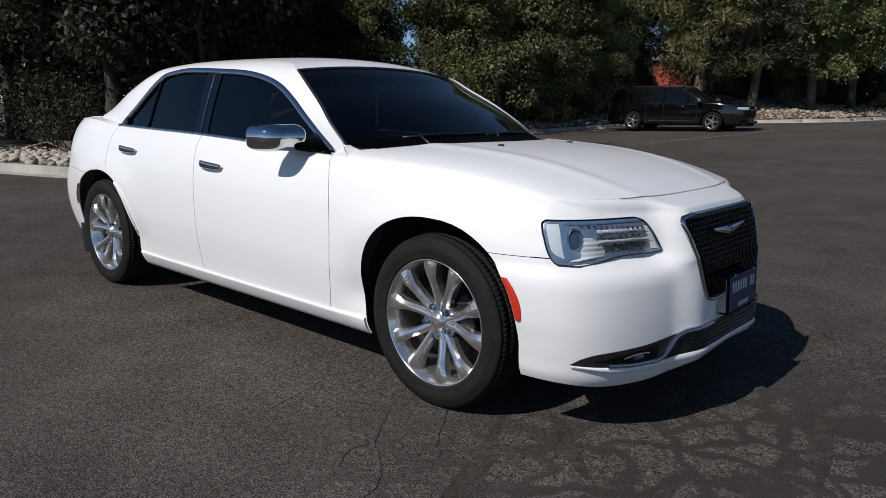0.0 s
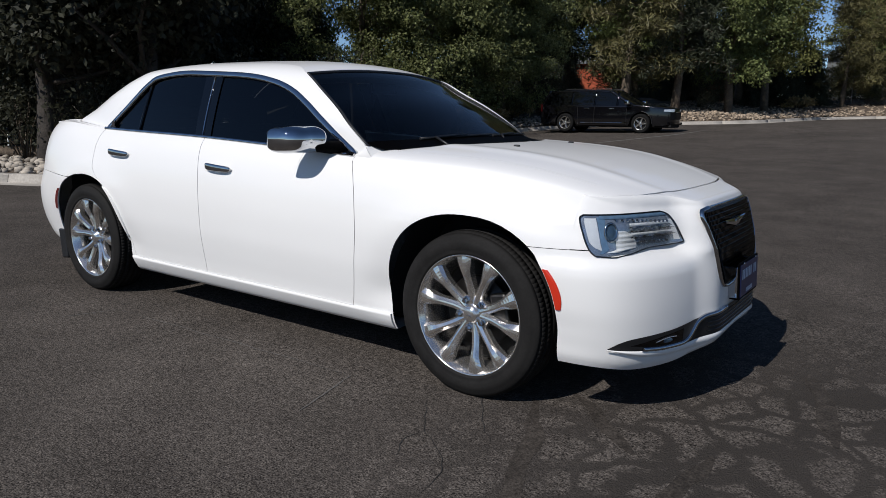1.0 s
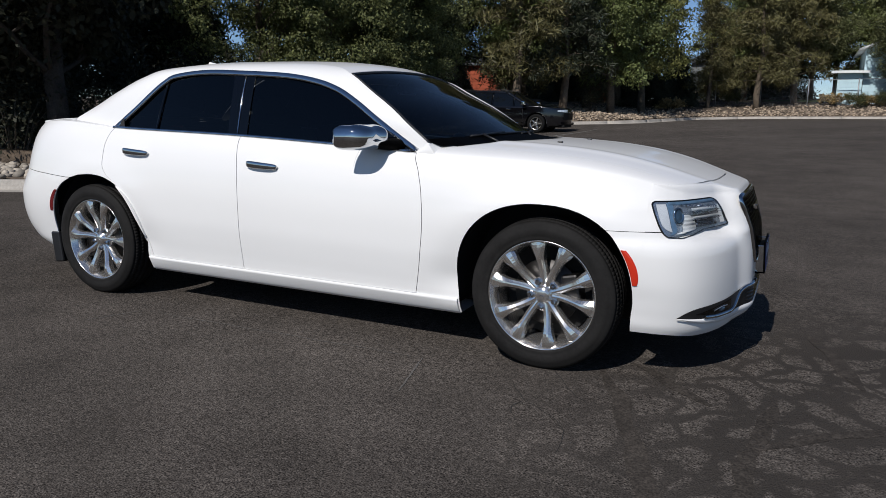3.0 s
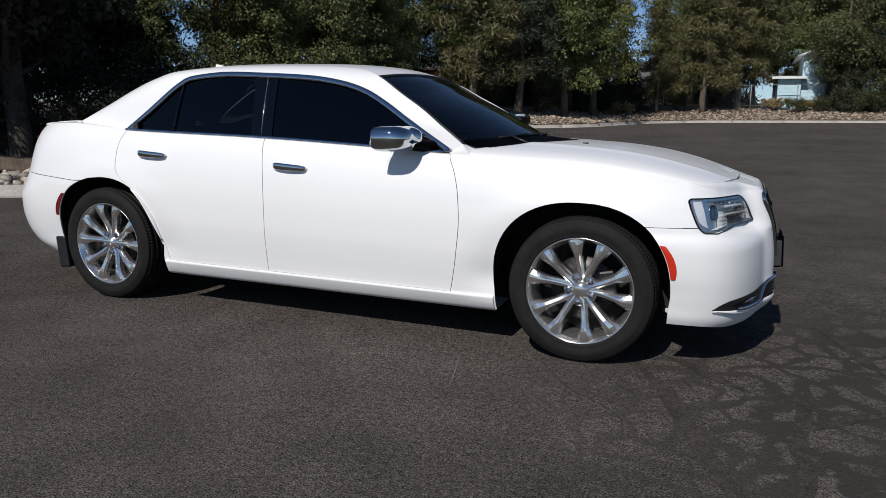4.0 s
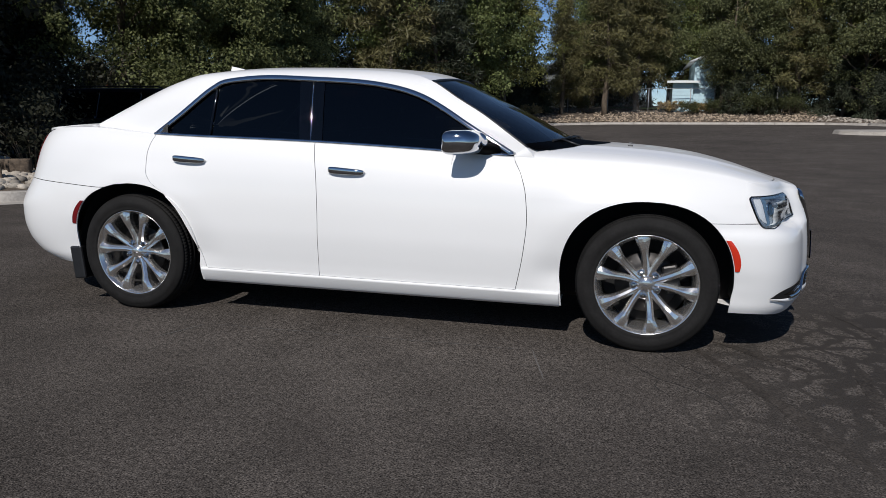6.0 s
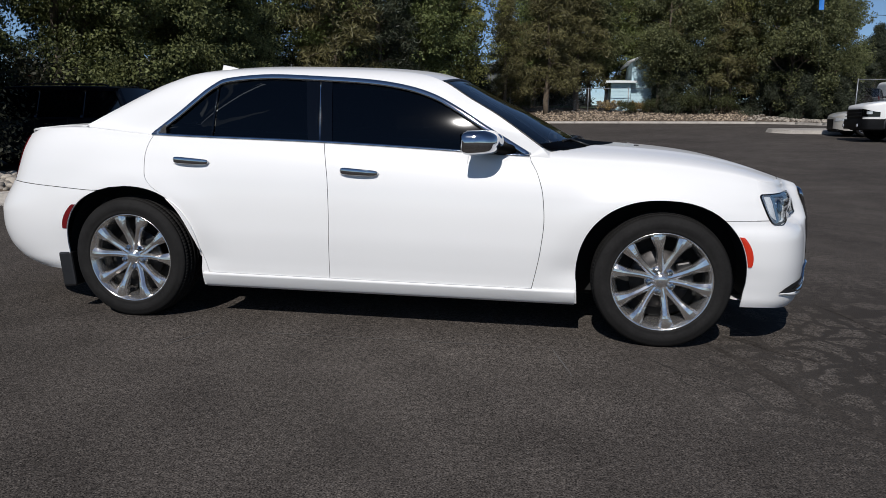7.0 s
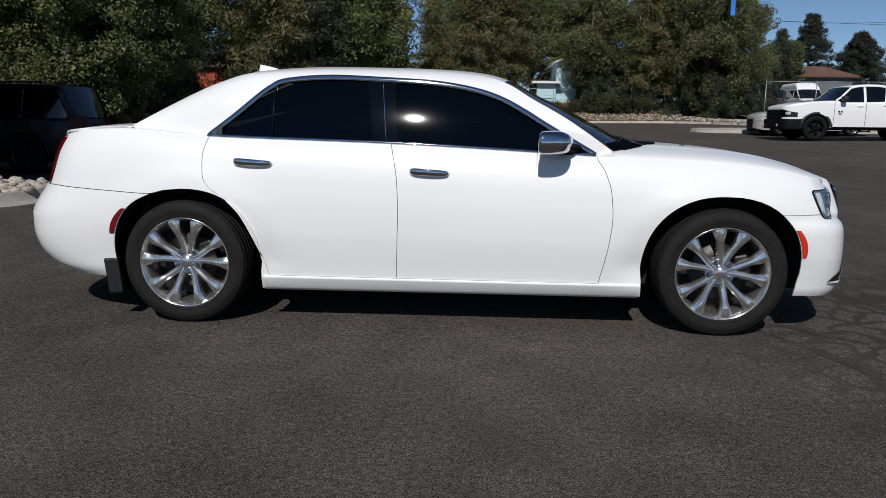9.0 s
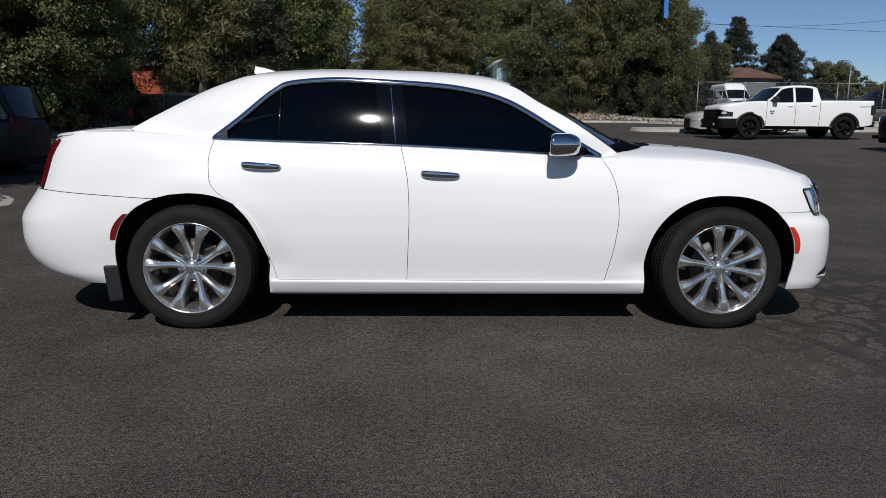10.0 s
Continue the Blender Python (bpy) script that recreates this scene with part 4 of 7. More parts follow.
    # grille
    GRILLE_W = spline([(0.497, 0.20), (0.503, 0.237), (0.52, 0.262), (0.56, 0.285), (0.65, 0.310), (0.74, 0.336), (0.80, 0.356), (0.818, 0.352), (0.828, 0.32), (0.8305, 0.28)])
    def grille_pt(s, z, out):
        return nose_y(s * GRILLE_W(z), z) + Vector((out, 0, 0)) + Vector((dent_y(s * GRILLE_W(z), z), 0, 0))
    bm = bmesh.new()
    patch(bm, lambda u, v: grille_pt(2 * u - 1, 0.497 + 0.3335 * v, 0.004), 30, 24)
    grille = part("grille", bm, M_BLACK, car, "black mesh grille in a chrome frame", outward=(1.5, 0, 0.5))
    bm = bmesh.new()
    loop = [grille_pt(-1 + 2 * k / 30, 0.8305, 0.004) for k in range(31)] + [grille_pt(1, 0.8305 - 0.3335 * k / 40, 0.004) for k in range(1, 41)]
    loop += [grille_pt(1 - 2 * k / 30, 0.497, 0.004) for k in range(1, 31)] + [grille_pt(-1, 0.497 + 0.3335 * k / 40, 0.004) for k in range(1, 41)]
    strip(bm, loop + [loop[0], loop[1]], 0.013, 0.008, [Vector((1, 0, 0.1))] * (len(loop) + 2))
    part("grille_frame", bm, M_CHROME, grille, "chrome grille frame", weld=0)
    bm = bmesh.new()
    for j in range(17):
        z = 0.512 + 0.019 * j
        w = GRILLE_W(z) - 0.008
        pts = [nose_y(-w + 2 * w * k / 24, z) + Vector((0.008 + dent_y(-w + 2 * w * k / 24, z), 0, 0)) for k in range(25)]
        strip(bm, pts, 0.0035, 0.003, [Vector((1, 0, 0.1))] * 25)
        n = int(w / 0.017)
        for k in range(-n, n + 1):
            y = (k + 0.5 * (j % 2)) * 0.034 / 2 * 2 * 0.5
            if abs(y) < w - 0.004 and z < 0.81:
                p = nose_y(y, z + 0.0095) + Vector((0.009 + dent_y(y, z), 0, 0))
                box(bm, -0.004, 0.004, -0.0022, 0.0022, -0.0095, 0.0095, Matrix.Translation(p))
    part("grille_mesh", bm, M_GLOSSBLACK, grille, weld=0)
    bm = bmesh.new()
    for sx in (-1, 1):
        def wing_badge(u, v):
            y = sx * (0.012 + 0.150 * u)
            z = 0.745 + 0.016 * u + 0.014 * (2 * v - 1) * (1 - 0.75 * u)
            return nose_y(y, z) + Vector((0.020 + 0.004 * math.sin(math.pi * v) + dent_y(y, z), 0, 0))
        patch(bm, wing_badge, 12, 4)
    box(bm, -0.004, 0.006, -0.022, 0.022, -0.010, 0.010, Matrix.Translation(nose_y(0, 0.748) + Vector((0.022, 0, 0))), 0.004, 2)
    part("wing_emblem", bm, M_CHROME, grille, "chrome winged emblem", weld=0, thick=0.003)
    # number plate on its bracket
    bm = bmesh.new()
    m = Matrix.Translation((2.438, 0, 0.508)) @ pose(0, 0, 0, 0, -3, 0)
    box(bm, -0.004, 0.004, -0.158, 0.158, -0.080, 0.080, m, 0.003, 2)
    plate = part("front_plate", bm, M_SASH, car, "blue dealer plate in a black frame")
    bm = bmesh.new()
    box(bm, 0.0045, 0.0065, -0.148, 0.148, -0.070, 0.070, m, 0.001, 1)
    part("plate_sheet", bm, M_BLUE, plate)
    bars = [(-0.122 + 0.0275 * k, -0.105 + 0.0275 * k, 0.004, 0.046) for k in range(9) if k != 6]
    bars += [(-0.055 + 0.019 * k, -0.042 + 0.019 * k, -0.060, -0.042) for k in range(6)]
    for y0, y1, z0, z1 in bars:
        bm = bmesh.new()
        box(bm, 0.0068, 0.0076, y0, y1, z0, z1, m)
        part("plate_bar", bm, M_LETTER, plate)
    bm = bmesh.new()
    box(bm, -0.09, -0.0045, -0.135, 0.135, -0.085, 0.045, m, 0.006, 2)
    part("plate_holder", bm, M_SASH, plate, "black plastic plate holder")
    for sx in (-1, 1):
        bm = bmesh.new()
        box(bm, -0.05, -0.003, sx * 0.150 - 0.010, sx * 0.150 + 0.010, -0.072, 0.062, m, 0.003, 2)
        part("plate_bracket", bm, M_CHROME, plate, "bright metal plate bracket")
        bm = bmesh.new()
        tube(bm, [m @ Vector((0.004, sx * 0.10, 0.072)), m @ Vector((0.011, sx * 0.10, 0.072))], 0.006, 8)
        part("plate_screw", bm, M_CHROME, plate)
    # lower intake, fog pockets and chrome lip
    TOP_LINE = spline([(0.0, 0.405), (0.30, 0.403), (0.408, 0.395), (0.47, 0.387), (0.56, 0.376), (0.66, 0.368), (0.74, 0.358), (0.775, 0.342), (0.795, 0.318)])
    LOW_LINE = spline([(0.0, 0.318), (0.34, 0.312), (0.472, 0.301), (0.56, 0.300), (0.67, 0.304), (0.75, 0.310), (0.795, 0.3155)])
    LIP_LINE = spline([(0.0, 0.297), (0.20, 0.292), (0.413, 0.272), (0.55, 0.272), (0.68, 0.280), (0.75, 0.297), (0.795, 0.313)])
    bm = bmesh.new()
    def intake(u, v):
        y = 0.795 * math.sin(math.pi / 2 * (2 * u - 1))
        z = LOW_LINE(abs(y)) + (TOP_LINE(abs(y)) - LOW_LINE(abs(y))) * v
        return nose_y(y, z, 0.005)
    patch(bm, intake, 80, 8)
    part("lower_intake", bm, M_BLACK, car, "black lower intake", outward=(1.5, 0, 0.5))
    bm = bmesh.new()
    for j in range(4):
        pts = [nose_y(-0.36 + 0.72 * k / 30, 0.332 + 0.018 * j, 0.005) for k in range(31)]
        strip(bm, pts, 0.004, 0.004, [Vector((1, 0, 0))] * 31)
    part("intake_mesh", bm, M_GLOSSBLACK, car, weld=0)
    bm = bmesh.new()
    def lip(u, v):
        y = 0.795 * math.sin(math.pi / 2 * (2 * u - 1))
        z = LOW_LINE(abs(y)) + (LIP_LINE(abs(y)) - LOW_LINE(abs(y))) * v
        return nose_y(y, z, 0.004 + 0.009 * math.sin(math.pi * (0.08 + 0.84 * v)) ** 0.6)
    patch(bm, lip, 80, 6)
    part("bumper_lip", bm, M_WHITE, car, "white lip along the lower bumper", outward=(1.5, 0, 0.5))
    for sg in (-1, 1):
        bm = bmesh.new()
        way = path3([(0.70, 0.312, 0), (0.60, 0.306, 0), (0.51, 0.306, 0), (0.472, 0.318, 0), (0.44, 0.350, 0), (0.408, 0.383, 0), (0.36, 0.400, 0), (0.20, 0.404, 0)])
        pts = [nose_y(sg * way(k / 40).x, way(k / 40).y, 0.009) for k in range(41)]
        strip(bm, pts, 0.018, 0.006, [nose_y(p.y, p.z, 1.0) - nose_y(p.y, p.z) for p in pts])
        part("chrome_brace", bm, M_CHROME, car, "chrome brace beside the fog lamp pocket")
        bm = bmesh.new()
        def pocket(u, v):
            y = 0.505 + 0.235 * u
            z0, z1 = LOW_LINE(y) + 0.008, TOP_LINE(y) - 0.014
            return nose_y(sg * y, z0 + (z1 - z0) * (0.5 + (v - 0.5) * max(0.05, 1 - u ** 3)), 0.0065)
        patch(bm, pocket, 16, 6)
        fog = part("fog_lamp", bm, M_GLOSSBLACK, car, "slim dark fog lamp in the bumper", outward=(1.5, 0, 0.5))
        bm = bmesh.new()
        pts = [nose_y(sg * (0.55 + 0.10 * k / 10), 0.345 - 0.010 * (k / 10) + 0.006 * math.sin(math.pi * k / 10), 0.010) for k in range(11)]
        strip(bm, pts, 0.004, 0.002, [Vector((0.8, sg * 0.6, 0))] * 11)
        part("fog_lamp_rim", bm, M_ALLOY, fog)
        bm = bmesh.new()
        c = nose_y(sg * 0.60, 0.336, 0.006)
        m = Matrix.Translation(c) @ (-Vector((0.8, sg * 0.6, 0))).to_track_quat("Y", "Z").to_matrix().to_4x4() @ Matrix.Diagonal((1.5, 1, 0.55, 1))
        lathe(bm, [(0.0, -0.004), (0.014, -0.003), (0.020, 0.0)], 20, m)
        part("fog_lens", bm, M_LENSBLUE, fog)
    # floor pan, cabin
    bm = bmesh.new()
    box(bm, -2.25, 2.1, -0.50, 0.50, 0.19, 0.42, None, 0.03, 2)
    box(bm, -1.02, 1.02, -0.70, 0.70, 0.215, 0.40, None, 0.02, 2)
    part("underbody", bm, M_LINER, car, weld=0)
    bm = bmesh.new()
    box(bm, 1.0, 2.10, -0.50, 0.50, 0.40, 0.78, None, 0.03, 2)
    part("engine_cover", bm, M_CABIN, car)
    bm = bmesh.new()
    box(bm, 0.72, 1.05, -0.72, 0.72, 0.38, 0.93, None, 0.05, 3)
    def dash_top(u, v):
        t = 2 * v - 1
        x0 = screen_pt(0.94, 0.95 * t).x - 0.02
        hood = 0.035 * math.exp(-((t - 0.55) / 0.25) ** 2 - ((u - 0.85) / 0.18) ** 2)
        return Vector((x0 + (0.52 - x0) * u, 0.70 * t, 1.030 - 0.035 * abs(t) ** 3 - 0.03 * u - 0.10 * max(0, u - 0.85) / 0.15 * (u - 0.85) + hood))
    patch(bm, dash_top, 24, 40)
    dash = part("dashboard", bm, M_DASH, car, "grey padded dashboard", weld=0)
    for y0 in (-0.45, 0.0, 0.45):
        bm = bmesh.new()
        box(bm, 0.94, 0.96, y0 - 0.17, y0 + 0.17, 1.018, 1.034, None, 0.004, 1)
        part("vent", bm, M_BLACK, dash, "black windscreen vent slot")
    bm = bmesh.new()
    box(bm, -2.3, -1.85, -0.60, 0.60, 0.42, 1.02, None, 0.03, 2)
    part("boot_lining", bm, M_CABIN, car)
    for y in (-0.38, 0.38):
        bm = bmesh.new()
        box(bm, -0.25, 0.28, -0.25, 0.25, 0.40, 0.60, Matrix.Translation((0, y, 0)), 0.05, 3)
        box(bm, -0.10, 0.06, -0.24, 0.24, 0.0, 0.58, pose(-0.30, y, 0.55, 0, -14, 0), 0.05, 3)
        box(bm, -0.05, 0.05, -0.13, 0.13, 0.60, 0.76, pose(-0.30, y, 0.55, 0, -14, 0), 0.04, 3)
        part("front_seat", bm, M_CABIN, car, weld=0)
    bm = bmesh.new()
    box(bm, -1.25, -0.72, -0.66, 0.66, 0.40, 0.62, None, 0.05, 3)
    box(bm, -0.12, 0.06, -0.66, 0.66, 0.0, 0.56, pose(-1.28, 0, 0.55, 0, -18, 0), 0.05, 3)
    part("rear_seat", bm, M_CABIN, car, weld=0)
    bm = bmesh.new()
    m = pose(0.58, 0.38, 0.90, 0, 62, 0)
    ring = [m @ Vector((0.18 * math.cos(a), 0.18 * math.sin(a), 0)) for a in [2 * math.pi * k / 28 for k in range(29)]]
    tube(bm, ring, 0.014, 8)
    box(bm, -0.06, 0.06, -0.17, 0.17, -0.02, 0.02, m, 0.01, 2)
    part("steering_wheel", bm, M_CABIN, car, weld=0)
    bm = bmesh.new()
    patch(bm, lambda u, v: roof_pt(u * 0.98 + 0.01, (2 * v - 1) * 0.97) - Vector((0, 0, 0.035)), 12, 14)
    part("headliner", bm, M_BEIGE, car)
    bm = bmesh.new()
    box(bm, 0.30, 0.33, -0.11, 0.11, 1.31, 1.375, pose(0, 0, 0, 0, 0, 0), 0.015, 2)
    part("inside_mirror", bm, M_GLOSSBLACK, car)
    # wheels
    for name, x, sg, turn in (("front_wheel", AXLE_F, -1, 8), ("rear_wheel", AXLE_R, -1, 0), ("front_wheel", AXLE_F, 1, 0), ("rear_wheel", AXLE_R, 1, 30)):
        rim = build_wheel(name, car, x, sg, turn)
        finish_wheel(rim)
    return car


car = build_sedan()

# ---- ground sheet, kerbs, beds ----
M_CONCRETE = mat("kerb_concrete", (0.36, 0.33, 0.29), 0.85, grain=((1.7, 0.16), (24, 0.16)), bump=((60, 0.35, 0.004),))
# dry soil, its brown lowered to include the tree shade over the bed
M_SOIL = mat("dry_soil", (0.105, 0.078, 0.055), 0.95, grain=((0.9, 0.3), (9, 0.3), (40, 0.25)), bump=((14, 0.7, 0.03), (60, 0.5, 0.01)))
M_ROCK = mat("river_rock", (0.33, 0.29, 0.24), 0.8, grain=((6, 0.16), (40, 0.15)), bump=((30, 0.4, 0.01),), rnd=0.38)
M_ROCKTAN = mat("tan_rock", (0.30, 0.235, 0.17), 0.85, grain=((5, 0.2), (40, 0.2)), bump=((30, 0.4, 0.01),), rnd=0.5)
M_TAR = mat("crack_seal", (0.047, 0.040, 0.034), 0.85, grain=((2.5, 0.2), (20, 0.25), (110, 0.5)), bump=((60, 0.6, 0.005), (150, 0.6, 0.004)), spec=0.15)
M_SCRAPE = mat("pale_scrape", (0.105, 0.096, 0.088), 0.9, grain=((60, 0.4),))
M_LINE = mat("faded_line_paint", (0.16, 0.155, 0.145), 0.85, grain=((5, 0.3), (45, 0.4)))
M_BARK = mat("bark", (0.11, 0.085, 0.06), 0.9, grain=((5, 0.3), (30, 0.3)), bump=((18, 0.8, 0.02),))


# darker bark copy for the grove, with the shade put into its colour
M_BARKSHADE = mat("shade_toned_bark", (0.045, 0.038, 0.032), 0.95, grain=((5, 0.3), (30, 0.3)), bump=((18, 0.8, 0.02),))


def asphalt_mat():
    """Worn asphalt: patches, lighter stones, a web of old sealer, dust."""
    m = mat("asphalt", (0.0750, 0.0650, 0.0566), 0.88, spec=0.10, grain=((0.35, 0.20), (2.2, 0.20), (38, 0.36), (130, 0.95)), bump=((150, 1.0, 0.008), (40, 0.35, 0.006)))
    nt = m.node_tree
    b = nt.nodes["Principled BSDF"]
    old = b.inputs["Base Color"].links[0].from_socket
    tc = nt.nodes.new("ShaderNodeTexCoord")
    v = nt.nodes.new("ShaderNodeTexVoronoi")
    v.inputs["Scale"].default_value = 70
    nt.links.new(tc.outputs["Object"], v.inputs["Vector"])
    r = nt.nodes.new("ShaderNodeMapRange")
    r.inputs["From Min"].default_value, r.inputs["From Max"].default_value = 0.12, 0.30
    r.inputs["To Min"].default_value, r.inputs["To Max"].default_value = 1.0, 0.0
    nt.links.new(v.outputs["Distance"], r.inputs["Value"])
    sp = nt.nodes.new("ShaderNodeMath")
    sp.operation = "GREATER_THAN"
    sp.inputs[1].default_value = 0.62
    sx = nt.nodes.new("ShaderNodeSeparateColor")
    nt.links.new(v.outputs["Color"], sx.inputs[0])
    nt.links.new(sx.outputs[0], sp.inputs[0])
    mu = nt.nodes.new("ShaderNodeMath")
    mu.operation = "MULTIPLY"
    nt.links.new(r.outputs[0], mu.inputs[0])
    nt.links.new(sp.outputs[0], mu.inputs[1])
    mx = nt.nodes.new("ShaderNodeMix")
    mx.data_type = "RGBA"
    nt.links.new(mu.outputs[0], mx.inputs["Factor"])
    nt.links.new(old, mx.inputs["A"])
    mx.inputs["B"].default_value = (0.165, 0.147, 0.128, 1)
    # old sealer in a broad web round the middle of the bay, smooth between islands of rough stone
    n = nt.nodes.new("ShaderNodeTexNoise")
    n.inputs["Scale"].default_value, n.inputs["Detail"].default_value = 2.1, 4
    nt.links.new(tc.outputs["Object"], n.inputs["Vector"])
    ad = nt.nodes.new("ShaderNodeVectorMath")
    ad.operation = "MULTIPLY_ADD"
    ad.inputs[1].default_value = (0.55, 0.55, 0.0)
    nt.links.new(n.outputs["Color"], ad.inputs[0])
    nt.links.new(tc.outputs["Object"], ad.inputs[2])
    c = nt.nodes.new("ShaderNodeTexVoronoi")
    c.feature = "DISTANCE_TO_EDGE"
    c.inputs["Scale"].default_value = 4.3
    nt.links.new(ad.outputs[0], c.inputs["Vector"])
    jag = nt.nodes.new("ShaderNodeTexNoise")
    jag.inputs["Scale"].default_value, jag.inputs["Detail"].default_value = 30, 3
    nt.links.new(tc.outputs["Object"], jag.inputs["Vector"])
    sm = nt.nodes.new("ShaderNodeMath")
    sm.operation = "MULTIPLY_ADD"
    sm.inputs[1].default_value = 0.22
    nt.links.new(jag.outputs["Fac"], sm.inputs[0])
    nt.links.new(c.outputs["Distance"], sm.inputs[2])
    web = nt.nodes.new("ShaderNodeMapRange")
    web.inputs["From Min"].default_value, web.inputs["From Max"].default_value = 0.19, 0.255
    web.inputs["To Min"].default_value, web.inputs["To Max"].default_value = 1.0, 0.0
    nt.links.new(sm.outputs[0], web.inputs["Value"])
    far = nt.nodes.new("ShaderNodeVectorMath")
    far.operation = "DISTANCE"
    far.inputs[1].default_value = (3.95, -0.7, 0)
    nt.links.new(ad.outputs[0], far.inputs[0])
    near = nt.nodes.new("ShaderNodeMapRange")
    near.inputs["From Min"].default_value, near.inputs["From Max"].default_value = 1.3, 2.5
    near.inputs["To Min"].default_value, near.inputs["To Max"].default_value = 1.0, 0.0
    nt.links.new(far.outputs["Value"], near.inputs["Value"])
    both = nt.nodes.new("ShaderNodeMath")
    both.operation = "MULTIPLY"
    nt.links.new(web.outputs[0], both.inputs[0])
    nt.links.new(near.outputs[0], both.inputs[1])
    # rough islands a little lighter, sealer a little darker and warmer
    isle = nt.nodes.new("ShaderNodeMapRange")
    isle.inputs["To Min"].default_value, isle.inputs["To Max"].default_value = 1.0, 1.07
    nt.links.new(near.outputs[0], isle.inputs["Value"])
    sc = nt.nodes.new("ShaderNodeVectorMath")
    sc.operation = "SCALE"
    nt.links.new(mx.outputs["Result"], sc.inputs[0])
    nt.links.new(isle.outputs[0], sc.inputs["Scale"])
    m2 = nt.nodes.new("ShaderNodeMix")
    m2.data_type = "RGBA"
    nt.links.new(both.outputs[0], m2.inputs["Factor"])
    nt.links.new(sc.outputs[0], m2.inputs["A"])
    m2.inputs["B"].default_value = (0.047, 0.041, 0.036, 1)
    # faint brown dust in large patches
    du = nt.nodes.new("ShaderNodeTexNoise")
    du.inputs["Scale"].default_value, du.inputs["Detail"].default_value = 0.9, 6
    nt.links.new(tc.outputs["Object"], du.inputs["Vector"])
    dr = nt.nodes.new("ShaderNodeMapRange")
    dr.inputs["From Min"].default_value, dr.inputs["From Max"].default_value = 0.5, 0.8
    dr.inputs["To Min"].default_value, dr.inputs["To Max"].default_value = 0.0, 0.5
    nt.links.new(du.outputs["Fac"], dr.inputs["Value"])
    m3 = nt.nodes.new("ShaderNodeMix")
    m3.data_type = "RGBA"
    nt.links.new(dr.outputs[0], m3.inputs["Factor"])
    nt.links.new(m2.outputs["Result"], m3.inputs["A"])
    m3.inputs["B"].default_value = (0.072, 0.062, 0.054, 1)
    nt.links.new(m3.outputs["Result"], b.inputs["Base Color"])
    return m


M_ASPHALT = asphalt_mat()


def sheet(bm, xs, ys, zf):
    vv = [[bm.verts.new((x, y, zf(x, y))) for y in ys] for x in xs]
    for i in range(len(xs) - 1):
        for j in range(len(ys) - 1):
            bm.faces.new((vv[i][j], vv[i + 1][j], vv[i + 1][j + 1], vv[i][j + 1])).smooth = True


bm = bmesh.new()
xs = [-900, -300, -120, -60, -44] + [-36 + 2 * i for i in range(46)] + [60, 120, 300, 900]
ys = [-900, -300, -100, -40, -20] + [-12 + 1.5 * i for i in range(46)] + [62, 70, 80, 100, 150, 400, 1500]
sheet(bm, xs, ys, lambda x, y: lot_z(x, y) + (0.9 * min(1, max(0, (y - 58) / 12))))
tagged(part("ground", bm, M_ASPHALT, weld=0), label="dark worn asphalt parking lot with fine cracks", kind="structure")

# soil of the beds, a strip laid inside the kerb and climbing away from it
bm = bmesh.new()
rng = random.Random(4)


def kerb_points(step):
    out = []
    for (ax, ay), (bx, by) in zip(KERB_NEAR, KERB_NEAR[1:]):
        n = max(1, int(math.hypot(bx - ax, by - ay) / step))
        for k in range(n):
            out.append(Vector((ax + (bx - ax) * k / n, ay + (by - ay) * k / n, 0)))
    out.append(Vector((*KERB_NEAR[-1], 0)))
    for _ in range(3):
        out = [out[0]] + [(out[i - 1] + out[i] * 2 + out[i + 1]) / 4 for i in range(1, len(out) - 1)] + [out[-1]]
    return out


KP = kerb_points(0.5)


def kerb_frame(i):
    d = (KP[min(i + 1, len(KP) - 1)] - KP[max(i - 1, 0)]).normalized()
    return KP[i], Vector((-d.y, d.x, 0))


# kerbs: swept section, in lengths with joints between them
SECTION = [(-0.42, 0.004), (-0.16, 0.006), (-0.125, 0.02), (-0.095, 0.135), (-0.08, 0.15), (0.05, 0.152), (0.07, 0.14), (0.07, -0.05)]
kerb_group = "concrete kerb lengths"
i = 0
while i < len(KP) - 1:
    j = min(i + 6, len(KP) - 1)
    if -34 < KP[i].x < 34:
        bm = bmesh.new()
        rows = []
        for k in range(i, j + 1):
            p, n = kerb_frame(k)
            if k == j:
                p = p.lerp(KP[k - 1], 0.02)
            z = lot_z(p.x, p.y)
            rows.append([bm.verts.new((p.x + n.x * a, p.y + n.y * a, z + h)) for a, h in SECTION])
        for a, b in zip(rows, rows[1:]):
            for q in range(len(SECTION) - 1):
                bm.faces.new((a[q], b[q], b[q + 1], a[q + 1])).smooth = q in (2, 4)
        bm.faces.new(rows[0])
        bm.faces.new(list(reversed(rows[-1])))
        tagged(part("kerb", bm, M_CONCRETE, weld=0), label="pale weathered concrete kerb with gutter", kind="structure")
    i = j

